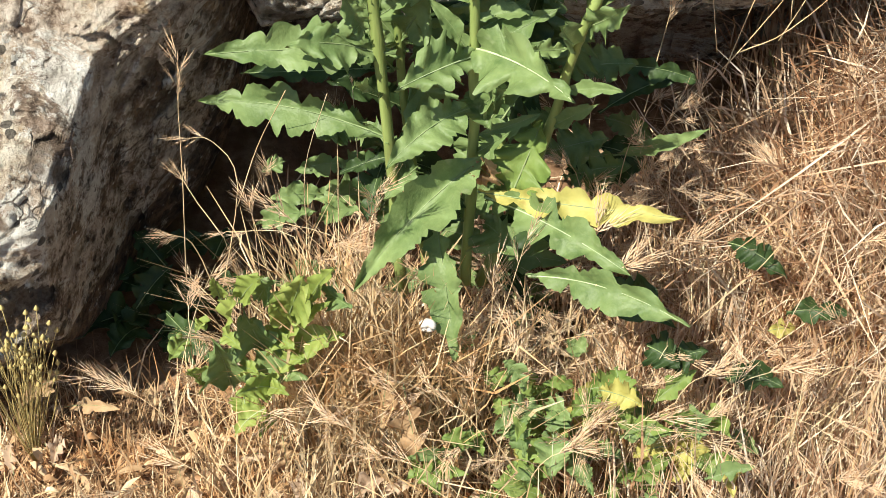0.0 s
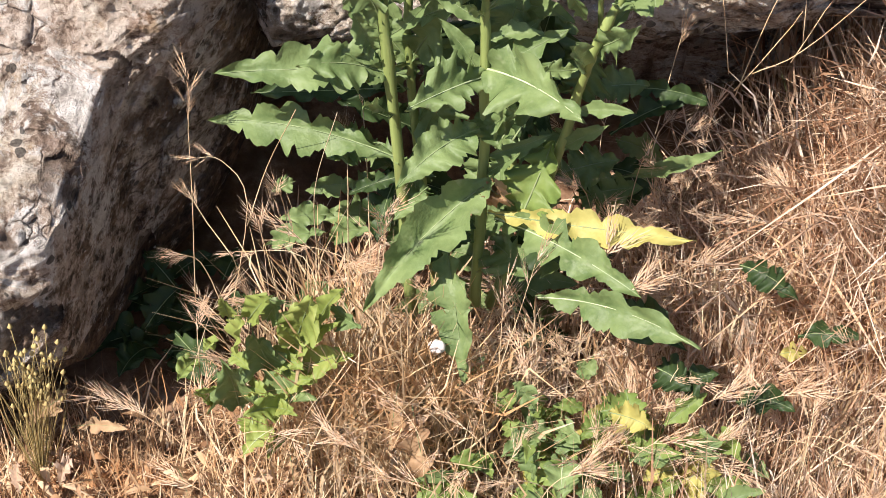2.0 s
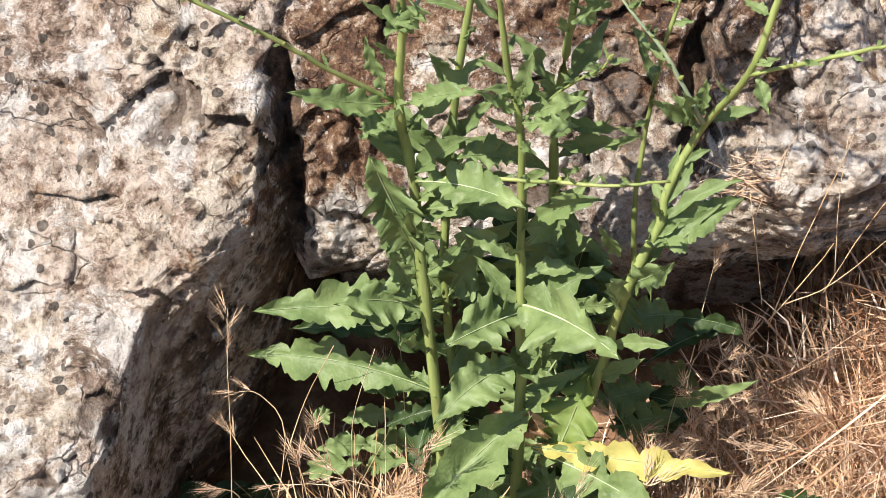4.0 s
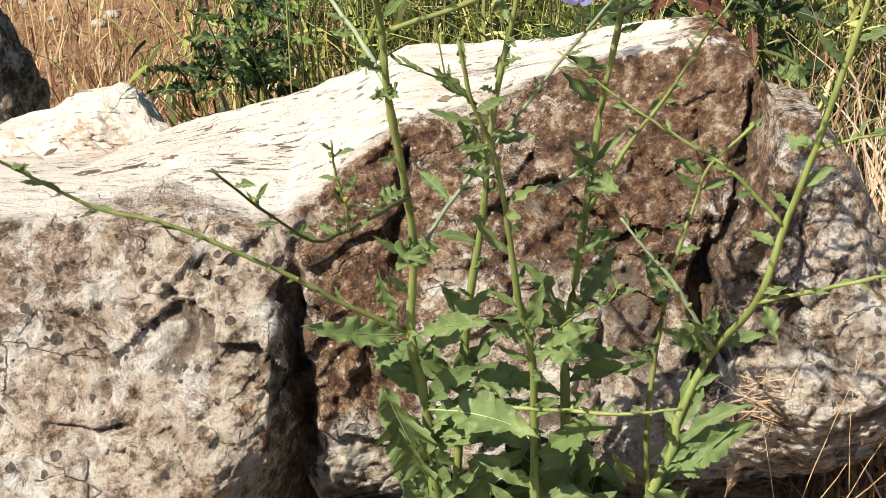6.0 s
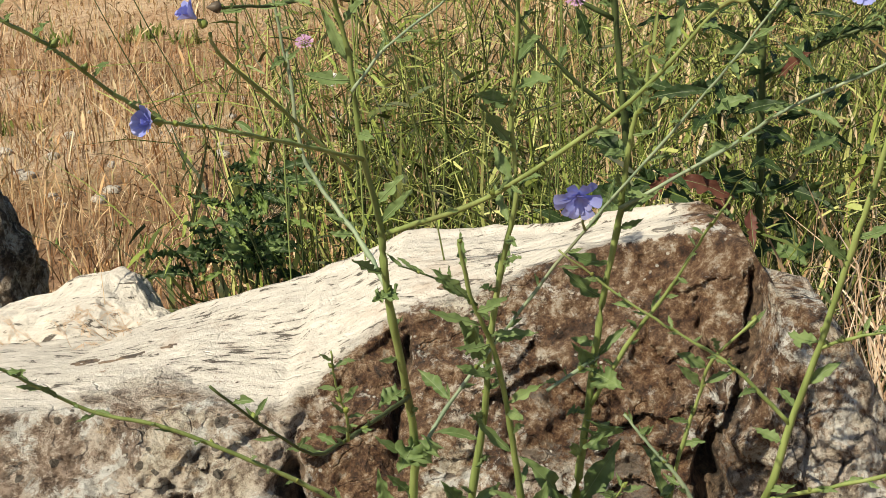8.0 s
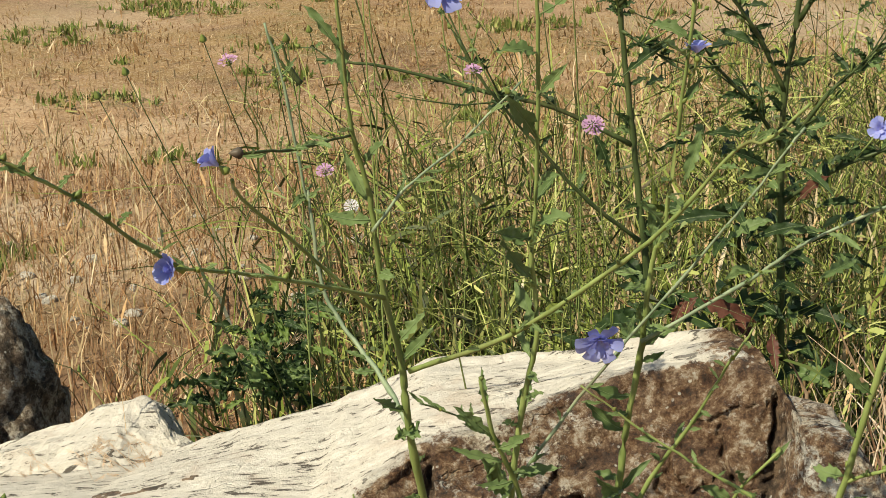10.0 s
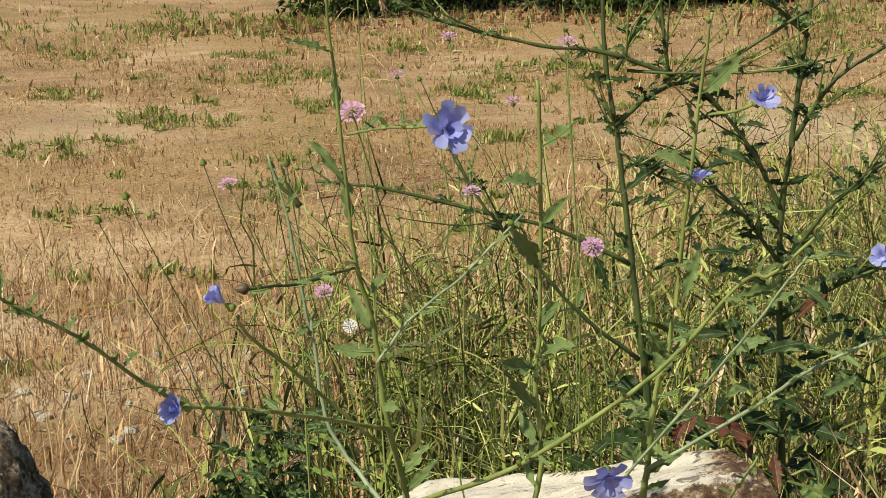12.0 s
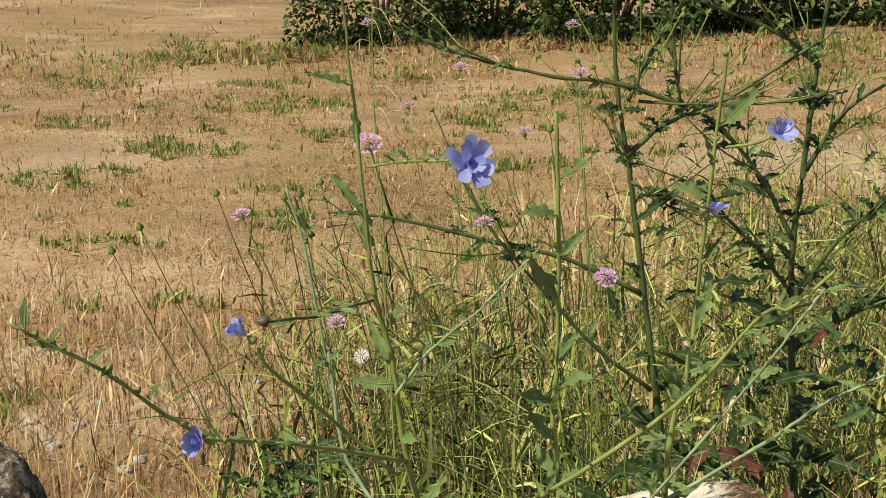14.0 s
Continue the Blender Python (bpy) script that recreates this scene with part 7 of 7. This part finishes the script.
back_branch(8, [(0.190, 2.600, 1.396), (0.289, 2.580, 1.391), (0.410, 2.560, 1.395), (0.473, 2.550, 1.410)], 0.0028, 0.0014, 4, 0.02)
foot_leaves((0.218, 2.620), 11)
plant = thing("background_chicory", (0.443, 2.700, 0.720), "tall dark green chicory with broad lower leaves behind the boulder", "plant", "chicory behind the boulder")
back_branch(0, [(0.443, 2.700, 0.701), (0.439, 2.700, 0.857), (0.435, 2.700, 1.028), (0.437, 2.700, 1.149), (0.451, 2.700, 1.257), (0.464, 2.700, 1.364), (0.475, 2.700, 1.442), (0.494, 2.700, 1.579)], 0.0070, 0.0034, 18, 0.045)
back_branch(1, [(0.439, 2.700, 1.149), (0.387, 2.680, 1.254), (0.315, 2.660, 1.348), (0.254, 2.650, 1.378)], 0.0045, 0.0022, 5, 0.04)
back_branch(2, [(0.455, 2.700, 1.266), (0.515, 2.680, 1.361), (0.595, 2.660, 1.417)], 0.0042, 0.0025, 4, 0.03)
back_branch(3, [(0.435, 2.700, 1.047), (0.498, 2.660, 1.156), (0.595, 2.640, 1.247)], 0.0042, 0.0025, 5, 0.04)
back_branch(4, [(0.435, 2.700, 1.066), (0.376, 2.660, 1.151), (0.330, 2.640, 1.201), (0.293, 2.620, 1.260)], 0.0038, 0.002, 5, 0.04)
back_branch(5, [(0.475, 2.700, 1.425), (0.411, 2.680, 1.481), (0.306, 2.660, 1.529), (0.256, 2.660, 1.556)], 0.0038, 0.002, 5, 0.03)
back_branch(6, [(0.438, 2.700, 0.972), (0.517, 2.660, 1.037), (0.599, 2.640, 1.077)], 0.0042, 0.0025, 4, 0.04)
foot_leaves((0.443, 2.700), 12)
for base, tip, width, material in (
    ((0.446, 2.600, 1.002), (0.487, 2.550, 1.056), 0.022, LEAF_RED), ((0.262, 2.500, 0.850), (0.287, 2.500, 0.885), 0.02, LEAF_RED),
    ((0.377, 2.300, 0.841), (0.376, 2.350, 0.882), 0.02, LEAF_RED), ((0.240, 2.400, 0.873), (0.259, 2.400, 0.916), 0.02, LEAF_RED),
    ((0.180, 2.600, 1.206), (0.259, 2.580, 1.264), 0.02, LEAF_DARK), ((0.245, 2.580, 0.977), (0.344, 2.550, 0.997), 0.022, LEAF_DARK),
    ((0.271, 2.580, 1.039), (0.297, 2.580, 1.128), 0.024, LEAF), ((0.411, 2.660, 1.040), (0.333, 2.600, 1.086), 0.025, LEAF_DARK),
    ((0.160, 2.600, 1.054), (0.135, 2.600, 1.118), 0.022, LEAF_DARK), ((0.542, 2.600, 0.908), (0.464, 2.500, 0.908), 0.024, LEAF),
):
    leaf(plant, base, tip, width, 0.01, material, rows=18)
rnd = random.Random(19)
for k in range(64):
    p = Vector((0.424, 2.680, 0.959)) + Vector((rnd.gauss(0, 0.085), rnd.uniform(-0.10, 0.12), rnd.gauss(0, 0.14)))
    an = rnd.uniform(0, 6.28)
    leaf(plant, p, p + Vector((math.cos(an), math.sin(an) - 0.3, rnd.uniform(-0.5, 0.6))) * rnd.uniform(0.04, 0.09), rnd.uniform(0.012, 0.024), 0.008, rnd.choice((LEAF_DARK, LEAF_DARK, LEAF)), teeth=4, bite=0.25, rows=18)

# ---- thistle-like dark weed by the boulder ----
thorn = thing("prickly_weed", (-0.465, 2.550, 0.723), "dark green prickly-leaved weed behind the boulder", "weed")
rnd = random.Random(5)
for k in range(15):
    a = Vector((-0.432, 2.550, 0.678)) + Vector((rnd.uniform(-0.06, 0.10), rnd.uniform(-0.06, 0.10), 0))
    b = a + Vector((rnd.uniform(-0.08, 0.07), rnd.uniform(-0.06, 0.06), rnd.uniform(0.06, 0.20)))
    pts = [a, a.lerp(b, 0.5) + Vector((0.01, 0, 0.01)), b]
    part("stem", tube(pts, 0.0028, 0.0014, 5, 3), STEM_DARK, thorn)
    for j in range(7):
        p, way = along(pts, rnd.uniform(0.05, 1))
        an = rnd.uniform(0, 6.28)
        leaf(thorn, p, p + Vector((math.cos(an), math.sin(an) - 0.2, rnd.uniform(-0.1, 0.7))) * rnd.uniform(0.035, 0.08), rnd.uniform(0.012, 0.022), 0.008, rnd.choice((LEAF_DARK, LEAF_DARK, LEAF_DARK, LEAF, LEAF_PALE)), teeth=5, bite=0.9, wave=0.4, rows=20)


# ---- scabious with pink heads ----
def scabious_head(place, way, r, parent, seed, white=False):
    """A domed head: rings of small notched florets, larger at the rim, over a green cup."""
    rnd = random.Random(seed)
    way = Vector(way).normalized()
    side = way.orthogonal().normalized()
    up = way.cross(side)
    verts, faces = [], []
    for ring, (rr, hh, count, size) in enumerate(((1.0, 0.0, 13, 0.42), (0.72, 0.25, 11, 0.30), (0.42, 0.42, 8, 0.24), (0.12, 0.5, 4, 0.2))):
        for k in range(count):
            a = 2 * math.pi * (k + 0.5 * (ring % 2)) / count + rnd.uniform(-0.1, 0.1)
            out = side * math.cos(a) + up * math.sin(a)
            tang = way.cross(out)
            c = Vector(place) + out * r * rr * 0.55 + way * r * hh
            tip = c + out * r * size * 1.2 + way * r * rnd.uniform(-0.05, 0.28)
            w = tang * r * size * 0.45
            o = len(verts)
            verts += [c - w * 0.4, c + w * 0.4, tip + w, (c + tip) / 2 + way * r * 0.06 + (tip - c) * 0.35, tip - w]
            faces += [(o, o + 1, o + 2, o + 3), (o, o + 3, o + 4)]
    head = part("flower_head", (verts, faces), PETAL_WHITE.m if white else PETAL_PINK.m, parent)
    part("cup", bud_data(Vector(place) - way * r * 0.5, way, r * 0.3), BUD, head)


def scabious(head, way, r, foot, white=False):
    sc = thing("scabious", foot, "slender scabious stalk with a small white flower" if white else "slender scabious stalk with a lilac-pink flower head", "flower", "scabious flowers")
    a, b = Vector(foot), Vector(head)
    a.z = float(ground_z(a.x, a.y)) - 0.01
    mid = a.lerp(b, 0.55) + Vector((0.02, 0, 0.03))
    part("stem", tube([a, mid, b - Vector(way).normalized() * r * 0.5], 0.0017, 0.0009, 5, 6, 0.05, 0.0008, 3), STEM, sc)
    scabious_head(head, way, r, sc, int(b.x * 1000) % 89, white)


scabious((-0.383, 2.400, 1.282), (-0.2, -0.3, 0.9), 0.0145, (-0.154, 2.750, 0.833))
scabious((-0.137, 1.780, 1.482), (-0.1, -0.6, 0.8), 0.0145, (-0.017, 2.550, 0.956))
scabious((0.122, 2.270, 1.210), (0, -0.7, 0.7), 0.0150, (0.143, 2.500, 0.843))
scabious((-0.043, 2.480, 1.244), (0, -0.3, 0.9), 0.0135, (0.005, 2.800, 0.771))
scabious((0.018, 2.900, 1.305), (0, -0.1, 1), 0.0145, (0.013, 3.000, 0.870))
scabious((-0.196, 3.170, 1.318), (0, -0.1, 1), 0.0145, (-0.134, 3.200, 0.835))
scabious((0.099, 2.460, 1.458), (0.1, -0.3, 0.9), 0.0140, (0.089, 2.800, 0.871))
scabious((-0.090, 3.000, 1.406), (0, -0.2, 1), 0.0140, (-0.117, 3.100, 0.842))
scabious((0.104, 2.900, 1.483), (0, -0.2, 1), 0.0130, (0.097, 3.000, 0.911))
scabious((-0.247, 3.000, 1.488), (0, -0.1, 1), 0.0140, (-0.282, 3.100, 0.891))
scabious((-0.282, 2.600, 1.066), (0, -0.5, 0.8), 0.0140, (-0.218, 2.700, 0.794))
scabious((-0.259, 2.730, 0.970), (0, -0.8, 0.5), 0.0120, (-0.263, 2.750, 0.735), True)

# bare seed heads of the same
for head, foot in (((-0.419, 2.420, 1.306), (-0.271, 2.800, 0.859)), ((-0.293, 2.600, 1.283), (-0.199, 2.900, 0.907)), ((-0.503, 2.300, 1.286), (-0.245, 2.600, 1.001)), ((-0.544, 2.300, 1.254), (-0.283, 2.600, 0.955)), ((0.055, 2.400, 1.386), (0.078, 2.600, 0.881)), ((-0.289, 2.200, 1.342), (-0.315, 2.600, 1.021)), ((-0.276, 2.250, 1.335), (-0.290, 2.600, 1.002))):
    sc = thing("scabious_seedhead", foot, "thin brown stalk with a round seed head", "flower", "scabious seed heads")
    a, b = Vector(foot), Vector(head)
    a.z = float(ground_z(a.x, a.y)) - 0.01
    part("stem", tube([a, a.lerp(b, 0.6) + Vector((0.03, 0, -0.02)), b], 0.0016, 0.0008, 5, 6, 0.04, 0.0008, 5), STEM_DARK, sc)
    part("seed_head", bud_data(b, b - a, 0.0050), BUD, sc)
